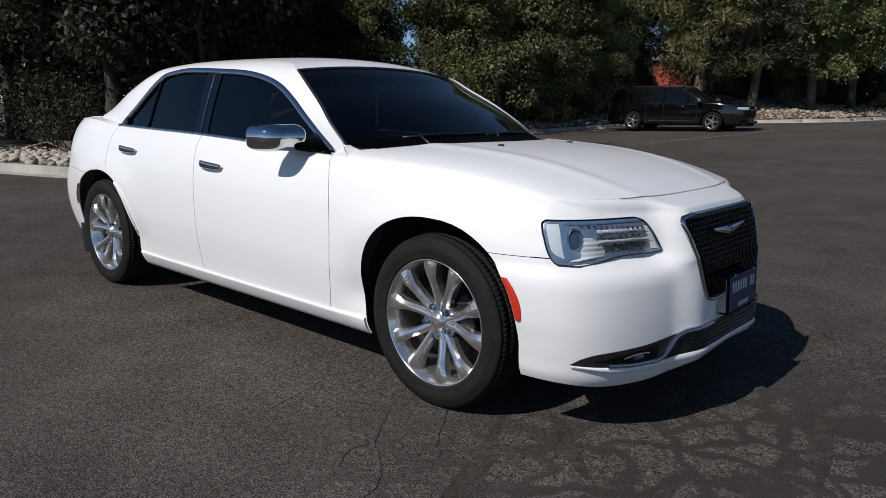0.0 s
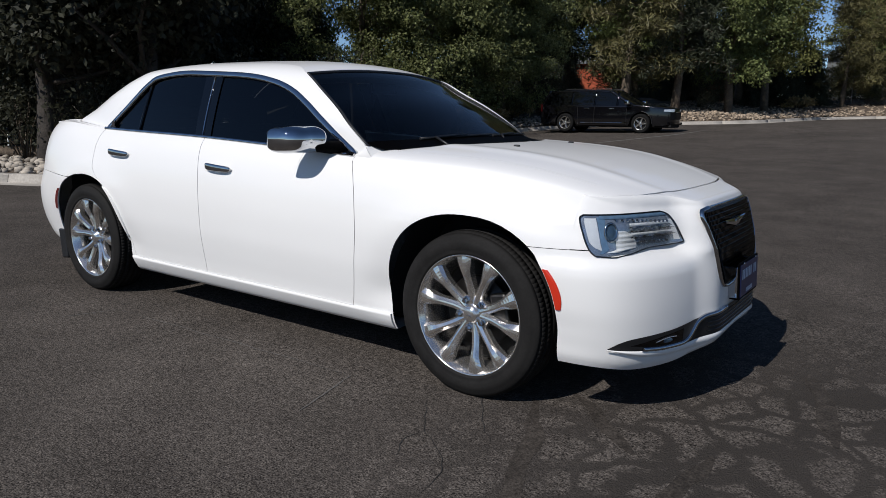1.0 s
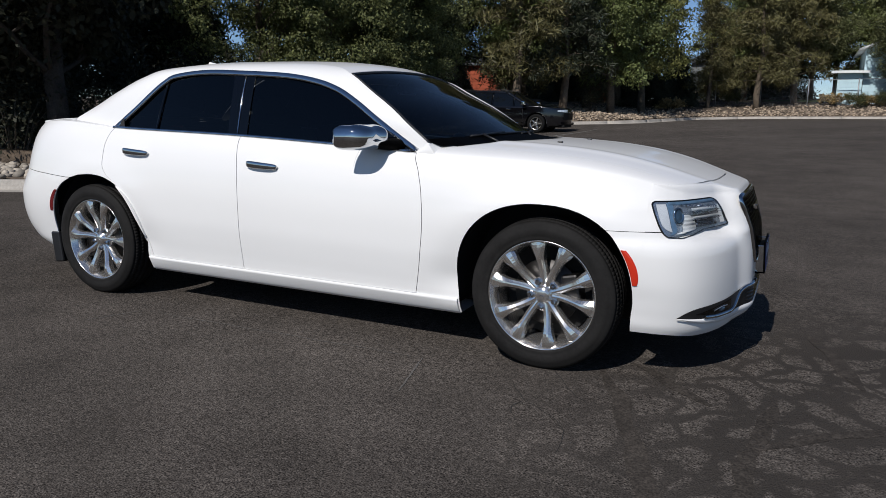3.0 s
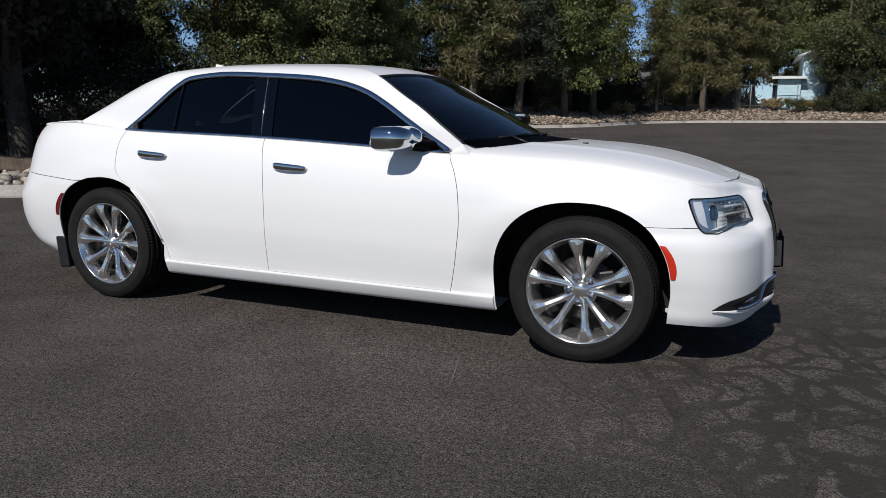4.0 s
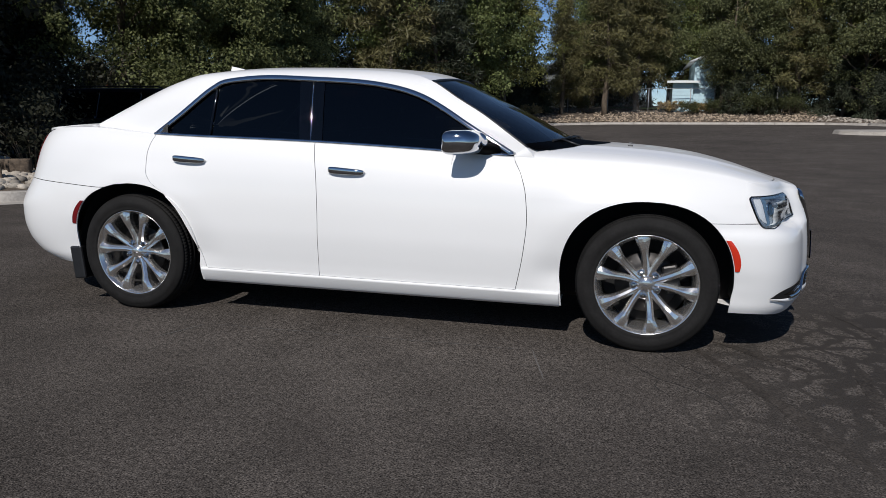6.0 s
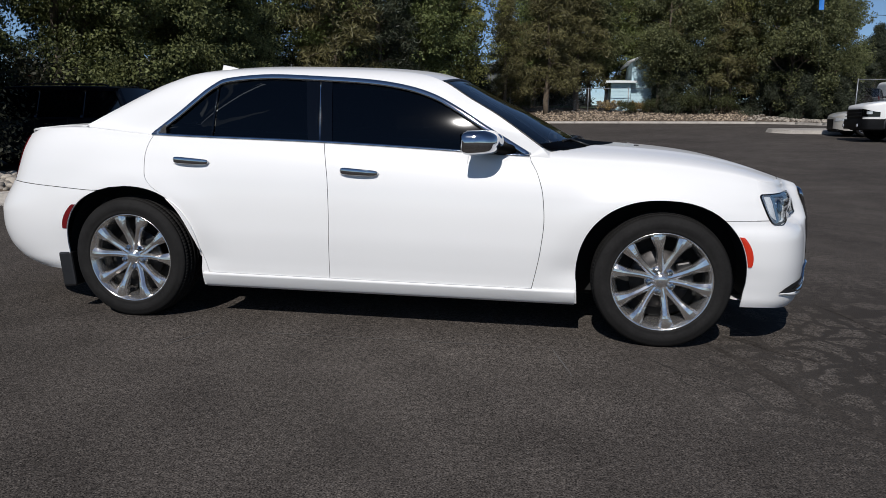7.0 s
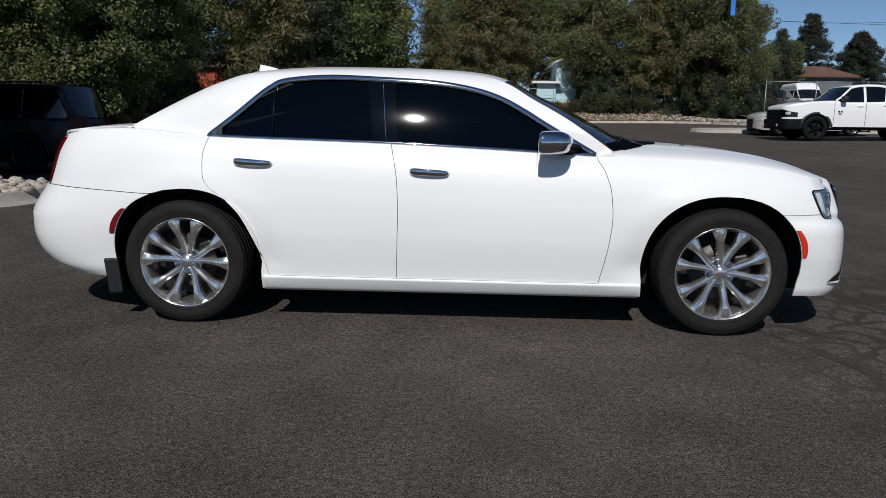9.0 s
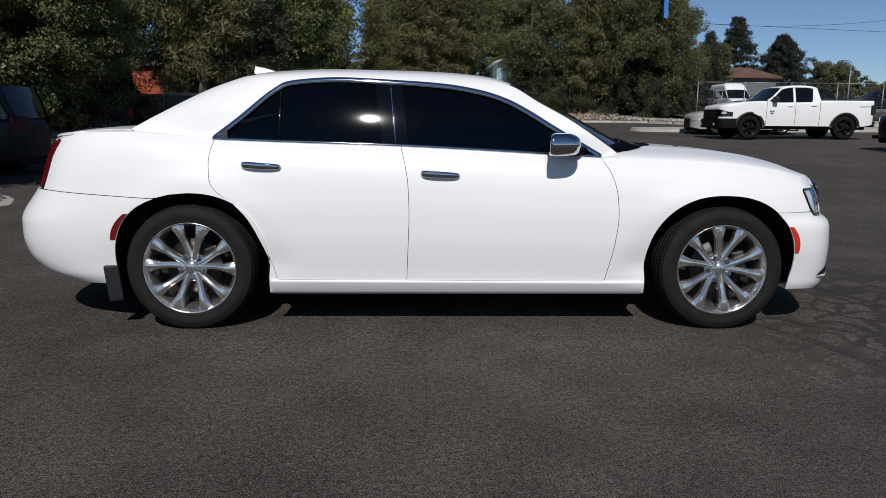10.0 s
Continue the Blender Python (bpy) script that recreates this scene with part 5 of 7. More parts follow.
bm = bmesh.new()
rows = []
for k in range(len(KP)):
    p, n = kerb_frame(k)
    z = lot_z(p.x, p.y)
    row = []
    reach = 0.5
    while reach < 30 and bed_distance(p.x + n.x * (reach + 0.5), p.y + n.y * (reach + 0.5)) > 0.55 * (reach + 0.5):
        reach += 0.5
    for d in (0.06, 0.5, 1.5, 3, 5, 8, 12, 18, 30):
        q = p + n * min(d, reach + 0.001 * d)
        kk = bank_share(q.x, q.y)
        row.append(bm.verts.new((q.x, q.y, lot_z(q.x, q.y) + 0.12 + BANK(d) * kk + 0.05 * noise.noise(q * 0.9))))
    rows.append(row)
for a, b in zip(rows, rows[1:]):
    for q in range(8):
        bm.faces.new((a[q], b[q], b[q + 1], a[q + 1])).smooth = True
tagged(part("planting_bed", bm, M_SOIL, weld=0), label="dry brown soil planting bed behind the kerb", kind="structure")


def bed_z(p, d):
    kk = bank_share(p.x, p.y)
    return lot_z(p.x, p.y) + 0.12 + BANK(d) * kk


# river rocks: the nearest one by one, the rest as one heap
def rock_mesh(seed, sub=2):
    r = random.Random(seed)
    bm = bmesh.new()
    bmesh.ops.create_icosphere(bm, subdivisions=sub, radius=1.0)
    off = Vector((r.uniform(-9, 9), r.uniform(-9, 9), r.uniform(-9, 9)))
    sx, sy, sz = r.uniform(0.8, 1.2), r.uniform(0.6, 0.95), r.uniform(0.42, 0.65)
    for v in bm.verts:
        k = 1 + 0.22 * noise.noise(v.co * 0.9 + off) + 0.08 * noise.noise(v.co * 2.2 + off)
        v.co = Vector((v.co.x * sx, v.co.y * sy, v.co.z * sz)) * k
    for f in bm.faces:
        f.smooth = True
    return bm


rock_data = []
for sd in range(7):
    me = bpy.data.meshes.new("stone")
    b_ = rock_mesh(sd)
    b_.to_mesh(me)
    b_.free()
    me.materials.append(M_ROCK)
    rock_data.append(me)
rock_bed = empty("rock_bed", label="bed of rounded grey and tan river rocks behind the kerb", category="rocks")
rng = random.Random(11)
count = 0
near_k = [k for k in range(len(KP)) if -13.5 < KP[k].x < -5.7 and KP[k].y < 6.5]
while count < 300:
    k = rng.choice(near_k)
    p, n = kerb_frame(k)
    d = 0.12 + 2.6 * rng.random() ** 1.2
    q = p + n * d + Vector((rng.uniform(-0.25, 0.25), rng.uniform(-0.25, 0.25), 0))
    if bed_distance(q.x, q.y) < 0.14:
        continue
    s = rng.uniform(0.055, 0.125)
    o = new("stone", rng.choice(rock_data))
    o.parent = rock_bed
    o.matrix_basis = Matrix.Translation((q.x, q.y, bed_z(q, d) + s * 0.28)) @ Euler((rng.uniform(-0.4, 0.4), rng.uniform(-0.4, 0.4), rng.uniform(0, 6.28))).to_matrix().to_4x4() @ Matrix.Diagonal((s, s, s, 1))
    count += 1


def joined(name, variants, places, material, parent=None, kind="", label=""):
    """One mesh from many placed copies of small shapes. places: (variant, matrix)."""
    base = []
    for me in variants:
        co = np.array([v.co[:] for v in me.vertices])
        fa = [tuple(f.vertices) for f in me.polygons]
        base.append((co, fa))
    verts, faces, n = [], [], 0
    for vi, m in places:
        co, fa = base[vi]
        mm = np.array(m)
        verts.append(co @ mm[:3, :3].T + mm[:3, 3])
        faces += [tuple(q + n for q in f) for f in fa]
        n += len(co)
    me = bpy.data.meshes.new(name)
    me.from_pydata(np.concatenate(verts).tolist(), [], faces)
    me.shade_smooth()
    me.materials.append(material)
    ob = new(name, me)
    if parent is not None:
        ob.parent = parent
    return tagged(ob, label=label, kind=kind)


small = []
for sd in range(5):
    me = bpy.data.meshes.new("pebble")
    b_ = rock_mesh(50 + sd, 1)
    b_.to_mesh(me)
    b_.free()
    small.append(me)
places, near_places, grey_places = [], [], []
for k in range(len(KP)):
    p0, n0 = kerb_frame(k)
    if not -16 < p0.x < 28:
        continue
    far = p0.y > 28
    for _ in range(64 if far else 40):
        d = 0.12 + (6.5 if far else 2.6) * rng.random() ** 1.5
        q = p0 + n0 * d + Vector((rng.uniform(-0.3, 0.3), rng.uniform(-0.3, 0.3), 0))
        if bed_distance(q.x, q.y) < 0.12:
            continue
        s = rng.uniform(0.05, 0.12)
        (grey_places if far and p0.x > 12.8 else places if far else near_places).append((rng.randrange(5), Matrix.Translation((q.x, q.y, bed_z(q, d) + s * 0.2)) @ Euler((rng.uniform(-0.4, 0.4), rng.uniform(-0.4, 0.4), rng.uniform(0, 6.28))).to_matrix().to_4x4() @ Matrix.Diagonal((s, s, s, 1))))
joined("rock_heap", small, near_places, M_ROCK, None, "stuff", "many rounded grey rocks behind the kerb")
joined("rock_heap", small, grey_places, M_ROCK, None, "stuff", "many pale grey rocks on the far bank")
joined("rock_heap", small, places, M_ROCKTAN, None, "stuff", "many tan and brown rocks on the far bank")

# concrete island beside the parked pickup
bm = bmesh.new()
rows = []
ISLE = [(9.5, 28.3), (9.6, 27.8), (10.2, 27.3), (11.6, 27.0), (16, 27.0), (22, 27.0), (22, 28.5), (16, 28.5), (11.8, 28.6), (10.2, 28.6), (9.6, 28.5)]
top = [bm.verts.new((x, y, lot_z(x, y) + 0.15)) for x, y in ISLE]
cx, cy = 15, 27.7
low_ring = [bm.verts.new((x + (0.06 if x > cx else -0.06), y + (0.05 if y > cy else -0.05), lot_z(x, y))) for x, y in ISLE]
bm.faces.new(top)
for k in range(len(ISLE)):
    bm.faces.new((low_ring[k], low_ring[(k + 1) % len(ISLE)], top[(k + 1) % len(ISLE)], top[k]))
bmesh.ops.recalc_face_normals(bm, faces=bm.faces)
tagged(part("kerb_island", bm, M_CONCRETE, weld=0), label="pale concrete kerb island in the lot", kind="structure")

# painted bay line and tar seams on the asphalt
bm = bmesh.new()
def ribbon(bm, pts, w, lift):
    rows = []
    for i, p in enumerate(pts):
        d = (pts[min(i + 1, len(pts) - 1)] - pts[max(i - 1, 0)]).normalized()
        n = Vector((-d.y, d.x, 0)) * w * (0.7 + 0.6 * abs(noise.noise(p * 3.0))) * min(1, 0.3 + 3 * min(i, len(pts) - 1 - i) / len(pts))
        rows.append([bm.verts.new((p.x + n.x * s, p.y + n.y * s, lot_z(p.x, p.y) + lift)) for s in (-0.5, 0.5)])
    for a, b in zip(rows, rows[1:]):
        bm.faces.new((a[0], b[0], b[1], a[1]))
ribbon(bm, [Vector((-6.5 + 0.95 * k / 20, 15.7 + 11.5 * k / 20, 0)) for k in range(21)], 0.11, 0.004)
tagged(part("bay_line", bm, M_LINE, weld=0), label="faded white parking bay line", kind="structure")
bm = bmesh.new()
rng = random.Random(23)
seams = [((1.79, -0.72), (2.36, -2.15)), ((2.45, -1.95), (2.49, -1.25)), ((2.47, -1.32), (3.35, -0.55)), ((1.91, -0.59), (2.32, -0.96)), ((2.70, 0.30), (2.90, -0.46)), ((2.55, -0.80), (2.50, -1.36)), ((3.9, 1.2), (6.4, 3.6)), ((4.6, -0.4), (7.5, 1.4))]
for (ax, ay), (bx, by) in seams:
    n = 44
    o = Vector((rng.uniform(0, 50), rng.uniform(0, 50), 0))
    amp = 0.10 if ax < 3 else 0.14
    pts = []
    for k in range(n):
        t = k / (n - 1)
        q = Vector((ax + (bx - ax) * t, ay + (by - ay) * t, 0))
        wv = (noise.noise_vector(q * 1.3 + o) + 0.45 * noise.noise_vector(q * 4.1 + o)) * amp * math.sin(math.pi * min(1, t * 1.4 + 0.1)) if t < 1 else Vector()
        pts.append(q + Vector((wv.x, wv.y, 0)))
    ribbon(bm, pts, rng.uniform(0.065, 0.09) if ax < 3 else 0.03, (0.0012 if ax < 3 else 0.003) + 0.0003 * (seams.index(((ax, ay), (bx, by))) % 5))
tagged(part("tar_seam", bm, M_TAR, weld=0), label="smooth winding tar seams on the asphalt", kind="structure")

# thin open cracks beside the front wheel
M_CRACK = mat("open_crack", (0.020, 0.018, 0.016), 0.95, grain=((30, 0.3),))
bm = bmesh.new()
for way in (((1.40, -0.98), (1.50, -1.12), (1.60, -1.25), (1.76, -1.37), (1.85, -1.51), (1.87, -1.66)), ((1.57, -0.78), (1.66, -0.94), (1.78, -1.11), (1.86, -1.19)), ((1.60, -1.25), (1.58, -1.36), (1.64, -1.47))):
    line = path3([(x, y, 0) for x, y in way])
    pts = [line(k / 40) + 0.012 * Vector((noise.noise(line(k / 40) * 14), noise.noise(line(k / 40) * 14 + Vector((7, 3, 1))), 0)) for k in range(41)]
    ribbon(bm, pts, 0.0045, 0.0025)
tagged(part("crack", bm, M_CRACK, weld=0), label="thin dark open cracks in the asphalt", kind="structure")

# pale scrapes
bm = bmesh.new()
for (ax, ay), (bx, by), w in (((0.97, -1.0), (1.08, -1.42), 0.012), ((-0.9, -1.05), (0.95, -1.0), 0.008), ((2.55, -1.75), (2.75, -1.95), 0.014), ((-0.93, -1.06), (-1.05, -1.36), 0.012)):
    ribbon(bm, [Vector((ax + (bx - ax) * k / 12, ay + (by - ay) * k / 12 + 0.006 * math.sin(k * 2.1), 0)) for k in range(13)], w, 0.003)
tagged(part("scrape_mark", bm, M_SCRAPE, weld=0), label="thin pale scrape marks on the asphalt", kind="structure")

# ---- trees ----


def leaf_mat(name, color, var=0.45, trans=0.42):
    m = mat(name, color, 0.55, grain=((0.35, 0.25),), rnd=var, spec=0.3)
    nt = m.node_tree
    b = nt.nodes["Principled BSDF"]
    col = b.inputs["Base Color"].links[0].from_socket
    t = nt.nodes.new("ShaderNodeBsdfTranslucent")
    nt.links.new(col, t.inputs["Color"])
    mx = nt.nodes.new("ShaderNodeMixShader")
    mx.inputs[0].default_value = trans
    out = nt.nodes["Material Output"]
    nt.links.new(b.outputs[0], mx.inputs[1])
    nt.links.new(t.outputs[0], mx.inputs[2])
    nt.links.new(mx.outputs[0], out.inputs["Surface"])
    return m


M_LEAF = leaf_mat("leaf_green", (0.160, 0.190, 0.068))
# slightly paler leaf copy; sun on the bright crowns is put into its colour
M_LEAFSUN = leaf_mat("leaf_sunlit_green", (0.178, 0.198, 0.078))
M_LEAF2 = leaf_mat("leaf_yellow_green", (0.185, 0.190, 0.062))
M_LEAFOLIVE = leaf_mat("leaf_olive", (0.128, 0.138, 0.060))
# much darker leaf copy: the shade under and behind trees is in its colour
M_LEAFSHADE = leaf_mat("leaf_shade_toned", (0.046, 0.048, 0.030))
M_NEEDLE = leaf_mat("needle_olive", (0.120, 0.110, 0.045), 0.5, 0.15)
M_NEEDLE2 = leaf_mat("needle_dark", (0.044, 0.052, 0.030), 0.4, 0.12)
M_SPRUCE = leaf_mat("spruce_needle", (0.030, 0.036, 0.024), 0.4, 0.12)
M_SHRUB = leaf_mat("shrub_green", (0.075, 0.085, 0.034))
M_DRYGRASS = leaf_mat("dry_grass", (0.30, 0.22, 0.10), 0.4, 0.2)


def foliage(name, centres, per, radius, size, shape, seed, material, parent, flat=0.6, shell=0.45):
    """Leaves as small bent diamonds round clump centres. size: length; shape: width share."""
    r = np.random.RandomState(seed)
    c = np.repeat(np.array([q[:3] for q in centres]), per, axis=0)
    rad = np.repeat(np.array([q[3] for q in centres]), per)[:, None]
    off = r.normal(size=c.shape)
    off /= np.linalg.norm(off, axis=1)[:, None]
    off *= (r.rand(len(c), 1) ** shell) * rad * radius
    off[:, 2] *= flat
    p = c + off
    n = len(p)
    face = off / (rad * radius + 1e-6) + np.array([0, 0, 0.35]) + 0.55 * r.normal(size=(n, 3))
    face /= np.linalg.norm(face, axis=1)[:, None]
    d = r.normal(size=(n, 3)) + np.array([0, 0, -0.3])
    d -= 0.8 * np.sum(d * face, axis=1)[:, None] * face
    d /= np.linalg.norm(d, axis=1)[:, None]
    s = np.cross(d, face)
    s /= np.linalg.norm(s, axis=1)[:, None]
    L = size * (0.6 + 0.8 * r.rand(n, 1))
    verts = np.empty((n, 4, 3))
    verts[:, 0] = p
    verts[:, 1] = p + d * L * 0.5 + s * L * shape * 0.5
    verts[:, 2] = p + d * L
    verts[:, 3] = p + d * L * 0.5 - s * L * shape * 0.5
    me = bpy.data.meshes.new(name)
    me.vertices.add(n * 4)
    me.vertices.foreach_set("co", verts.reshape(-1))
    me.loops.add(n * 4)
    me.loops.foreach_set("vertex_index", np.arange(n * 4, dtype=np.int32))
    me.polygons.add(n)
    me.polygons.foreach_set("loop_start", np.arange(0, n * 4, 4, dtype=np.int32))
    me.polygons.foreach_set("loop_total", np.full(n, 4, dtype=np.int32))
    me.update()
    me.validate()
    me.materials.append(material)
    ob = new(name, me)
    ob.parent = parent
    return ob


def limb(bm, p, way, length, radius, depth, rng, tips, bend=0.25):
    pts = [p.copy()]
    d = way.normalized()
    n = 5
    for k in range(n):
        d = (d + Vector((rng.uniform(-bend, bend), rng.uniform(-bend, bend), rng.uniform(-0.05, 0.18)))).normalized()
        pts.append(pts[-1] + d * length / n)
    tube(bm, pts, radius, 7 if depth < 1 else 5, radius * 0.45)
    tips.append((*pts[-1], 1.0))
    if depth < 2:
        for k in range(4 - depth):
            q = pts[rng.randrange(2, n + 1)]
            side = Vector((rng.uniform(-1, 1), rng.uniform(-1, 1), rng.uniform(0.1, 0.7)))
            limb(bm, q, d * 0.5 + side, length * rng.uniform(0.45, 0.65), radius * 0.45, depth + 1, rng, tips, bend)


def build_broadleaf(seed, height, spread, low, material, leaves=95, size=0.17, label="leafy green tree beside the parking lot"):
    """A tree: trunk with limbs, and a crown of leaf clumps from height low upward."""
    rng = random.Random(seed)
    t = empty("tree", label=label, category="tree")
    bm = bmesh.new()
    tips = []
    lean = Vector((rng.uniform(-0.4, 0.4), rng.uniform(-0.4, 0.4), 0))
    trunk = [lean * (k / 8) ** 1.5 + Vector((0.06 * math.sin(k * 1.3 + seed), 0.06 * math.cos(k + seed), -0.3 + (height * 0.8 + 0.3) * k / 8)) for k in range(9)]
    tube(bm, trunk, 0.13 + height * 0.010, 10, 0.04)
    for k in range(11):
        q = trunk[rng.randrange(2, 8)]
        if q.z < low * 0.7:
            continue
        a = rng.uniform(0, 6.28)
        limb(bm, q, Vector((math.cos(a), math.sin(a), rng.uniform(0.2, 0.8))), spread * rng.uniform(0.5, 0.9), 0.045 + height * 0.002, 0, rng, tips)
    part("trunk", bm, M_BARKSHADE if material is M_LEAFSHADE else M_BARK, t, weld=0)
    centres = [c for c in tips if c[2] > low * 0.8]
    for _ in range(int(46 * spread)):
        a, h = rng.uniform(0, 6.28), rng.random()
        z = low + (height - low) * h
        w = spread * (0.45 + 0.75 * math.sin(math.pi * min(1, 0.12 + 0.85 * h)) ** 0.8) * (0.25 + 0.75 * rng.random() ** 0.5)
        w *= 1 + 0.3 * noise.noise(Vector((math.cos(a) * 1.7, math.sin(a) * 1.7, z * 0.45 + seed)))
        centres.append((w * math.cos(a) + lean.x * h, w * math.sin(a) + lean.y * h, z, rng.uniform(0.6, 1.25)))
    foliage("crown", centres, leaves, 0.66, size, 0.55, seed, material, t, 0.7, 0.2)
    return t


def build_conifer(seed, height, spread, low, material, size=0.30, label="olive-brown pine tree on the rocky bank", open_=1.0, taper=0.75, tuft=1.0):
    """A pine or juniper: whorls of drooping boughs with needle tufts."""
    rng = random.Random(seed)
    t = empty("conifer", label=label, category="tree")
    bm = bmesh.new()
    tube(bm, [Vector((0.08 * math.sin(k + seed), 0.08 * math.cos(k * 1.4 + seed), -0.3 + (height + 0.1) * k / 9)) for k in range(10)], 0.12 + height * 0.010, 9, 0.02)
    centres = []
    z = low
    while z < height:
        h = (z - low) / (height - low)
        for k in range(6):
            a = rng.uniform(0, 6.28)
            L = spread * ((1 - h) ** taper * 0.9 + 0.12 * min(1, tuft)) * rng.uniform(0.65, 1.1)
            d = Vector((math.cos(a), math.sin(a), 0))
            droop = rng.uniform(-0.15, 0.25)
            pts = [Vector((0, 0, z)) + d * L * s + Vector((0, 0, L * (0.25 * s - 0.35 * s * s + droop * s))) for s in (0, 0.33, 0.66, 1)]
            tube(bm, pts, 0.03, 5, 0.008)
            for s in (0.35, 0.55, 0.75, 0.92, 1.0):
                q = Vector((0, 0, z)) + d * L * s + Vector((0, 0, L * (0.25 * s - 0.35 * s * s + droop * s)))
                centres.append((q.x + rng.uniform(-0.2, 0.2), q.y + rng.uniform(-0.2, 0.2), q.z + rng.uniform(-0.1, 0.2), tuft * rng.uniform(0.45, 0.85)))
        z += rng.uniform(0.32, 0.5) * (1 + 0.4 * (1 - h)) * open_
    part("trunk", bm, M_BARK, t, weld=0)
    foliage("crown", centres, 46, 0.75, size, 0.16, seed, material, t, 0.7)
    return t


def build_shrub(seed, w, h, material, label, size=0.09, n=40, per=60):
    rng = random.Random(seed)
    t = empty("shrub", label=label, category="shrub")
    bm = bmesh.new()
    centres = []
    for k in range(n):
        a = rng.uniform(0, 6.28)
        d = Vector((math.cos(a), math.sin(a), 0)) * w * rng.random() ** 0.6
        top = Vector((d.x, d.y, h * rng.uniform(0.35, 1.0)))
        if k < 14:
            tube(bm, [Vector((d.x * 0.1, d.y * 0.1, -0.1)), Vector((d.x * 0.5, d.y * 0.5, top.z * 0.6)), top], 0.018, 5, 0.006)
        centres.append((*top, rng.uniform(0.5, 1.1)))
    part("stem", bm, M_BARK, t, weld=0)
    foliage("foliage", centres, per, 0.38 * h, size, 0.5, seed, material, t, 0.8)
    return t


def plant(make, spots, group):
    """Builds a kind once and copies it to each spot (x, y, scale, turn)."""
    first = None
    for x, y, s, turn in spots:
        d = bed_distance(x, y)
        q = Vector((x, y, 0))
        z = bed_z(q, d) if d > 0 else lot_z(x, y)
        if d > 28:
            z = lot_z(x, y) + 0.9 * min(1, max(0, (y - 58) / 12)) - 0.05
        m = pose(x, y, z, 0, 0, turn) @ Matrix.Diagonal((s, s, s, 1))
        if first is None:
            first = make()
            first.matrix_basis = m
            o = first
        else:
            o = copy_thing(first, pose(x, y, z, 0, 0, turn))
            o.scale = (s, s, s)
        tagged(o, group=group)


# far row beyond the lot
plant(lambda: build_broadleaf(1, 11.5, 2.7, 1.6, M_LEAF), [(-7.6, 37.5, 1.0, 0), (-12.5, 34.5, 1.05, 80), (-1.9, 56.5, 1.0, 200), (13.4, 55.5, 1.02, 40), (-19.5, 29.0, 1.1, 150), (4.4, 62.5, 1.1, 20), (-25, 22, 1.1, 260), (20.5, 58, 1.0, 300), (18.5, 54.6, 0.84, 45)], "broadleaf trees round the lot")
plant(lambda: build_broadleaf(2, 12.5, 3.0, 2.2, M_LEAF2), [(-7.0, 43.2, 1.0, 0), (8.6, 63.0, 1.1, 60), (14.8, 53.5, 1.0, 210), (-22, 34, 1.1, 20), (-9.5, 47, 1.1, 100), (1.2, 64, 1.1, 140), (-16.8, 29.6, 0.85, 220)], "broadleaf trees round the lot")
plant(lambda: build_broadleaf(3, 10.5, 3.1, 0.8, M_LEAFOLIVE), [(16.2, 49.3, 0.92, 0), (-28, 14, 1.1, 190), (18.6, 50.5, 0.75, 120), (19.6, 53.4, 0.80, 200), (11.2, 52.6, 0.78, 310)], "broadleaf trees round the lot")
plant(lambda: build_conifer(5, 11.5, 2.6, 1.9, M_NEEDLE), [(-3.8, 50.5, 0.75, 0), (-0.6, 50.8, 1.0, 70), (1.6, 53.6, 1.05, 140), (6.6, 65, 1.15, 15), (10.2, 64, 1.1, 75), (-11.3, 32.3, 1.1, 30), (12.6, 51.8, 1.0, 250), (9.6, 60.5, 1.1, 290), (-13.8, 40, 1.15, 100)], "olive pines round the lot")
plant(lambda: build_conifer(6, 12.0, 2.4, 2.4, M_NEEDLE2, label="dark dense juniper tree by the lot"), [(-9.3, 34.2, 1.0, 80), (-16.5, 36, 1.1, 130), (17.6, 51, 0.55, 20), (29.2, 69.5, 0.72, 250), (-21, 25.5, 1.0, 40), (-2.6, 60, 1.15, 300)], "dark junipers round the lot")
# dark grove behind the near kerb; its shade is put into leaf and bark colours
plant(lambda: build_broadleaf(8, 10.0, 2.9, 1.6, M_LEAFSHADE, 110, 0.15, "leafy tree behind the kerb with shade in its leaf colour"), [(-15.6, 6.0, 1.0, 0), (-20.4, 11.0, 1.1, 60), (-20.5, 4.5, 1.15, 120), (-22.6, 16.6, 1.1, 200), (-17.5, 2.2, 0.95, 270), (-23.5, 8.5, 1.2, 320), (-24, 15.5, 1.2, 20), (-27, 3.5, 1.2, 10), (-20.8, 15.4, 0.9, 140), (-19.6, 8.6, 0.9, 300)], "dark trees behind the near kerb")
plant(lambda: build_conifer(9, 9.5, 2.3, 0.6, M_NEEDLE2, label="dark shaded juniper tree behind the kerb"), [(-17.8, 8.2, 1.0, 0), (-21.8, 12.8, 1.1, 90), (-21.4, 19.0, 0.9, 180), (-22.5, 20, 1.1, 270), (-19.8, 7.0, 1.1, 45)], "dark junipers behind the near kerb")
plant(lambda: build_broadleaf(4, 10.5, 2.3, 3.1, M_LEAFOLIVE, 95, 0.16, "olive leafy tree with a high crown"), [(8.3, 51.7, 1.0, 0), (7.6, 51.9, 0.62, 200), (2.6, 57.0, 1.0, 130), (-15.2, 30.5, 0.95, 70), (-9.8, 40, 1.0, 250)], "broadleaf trees round the lot")
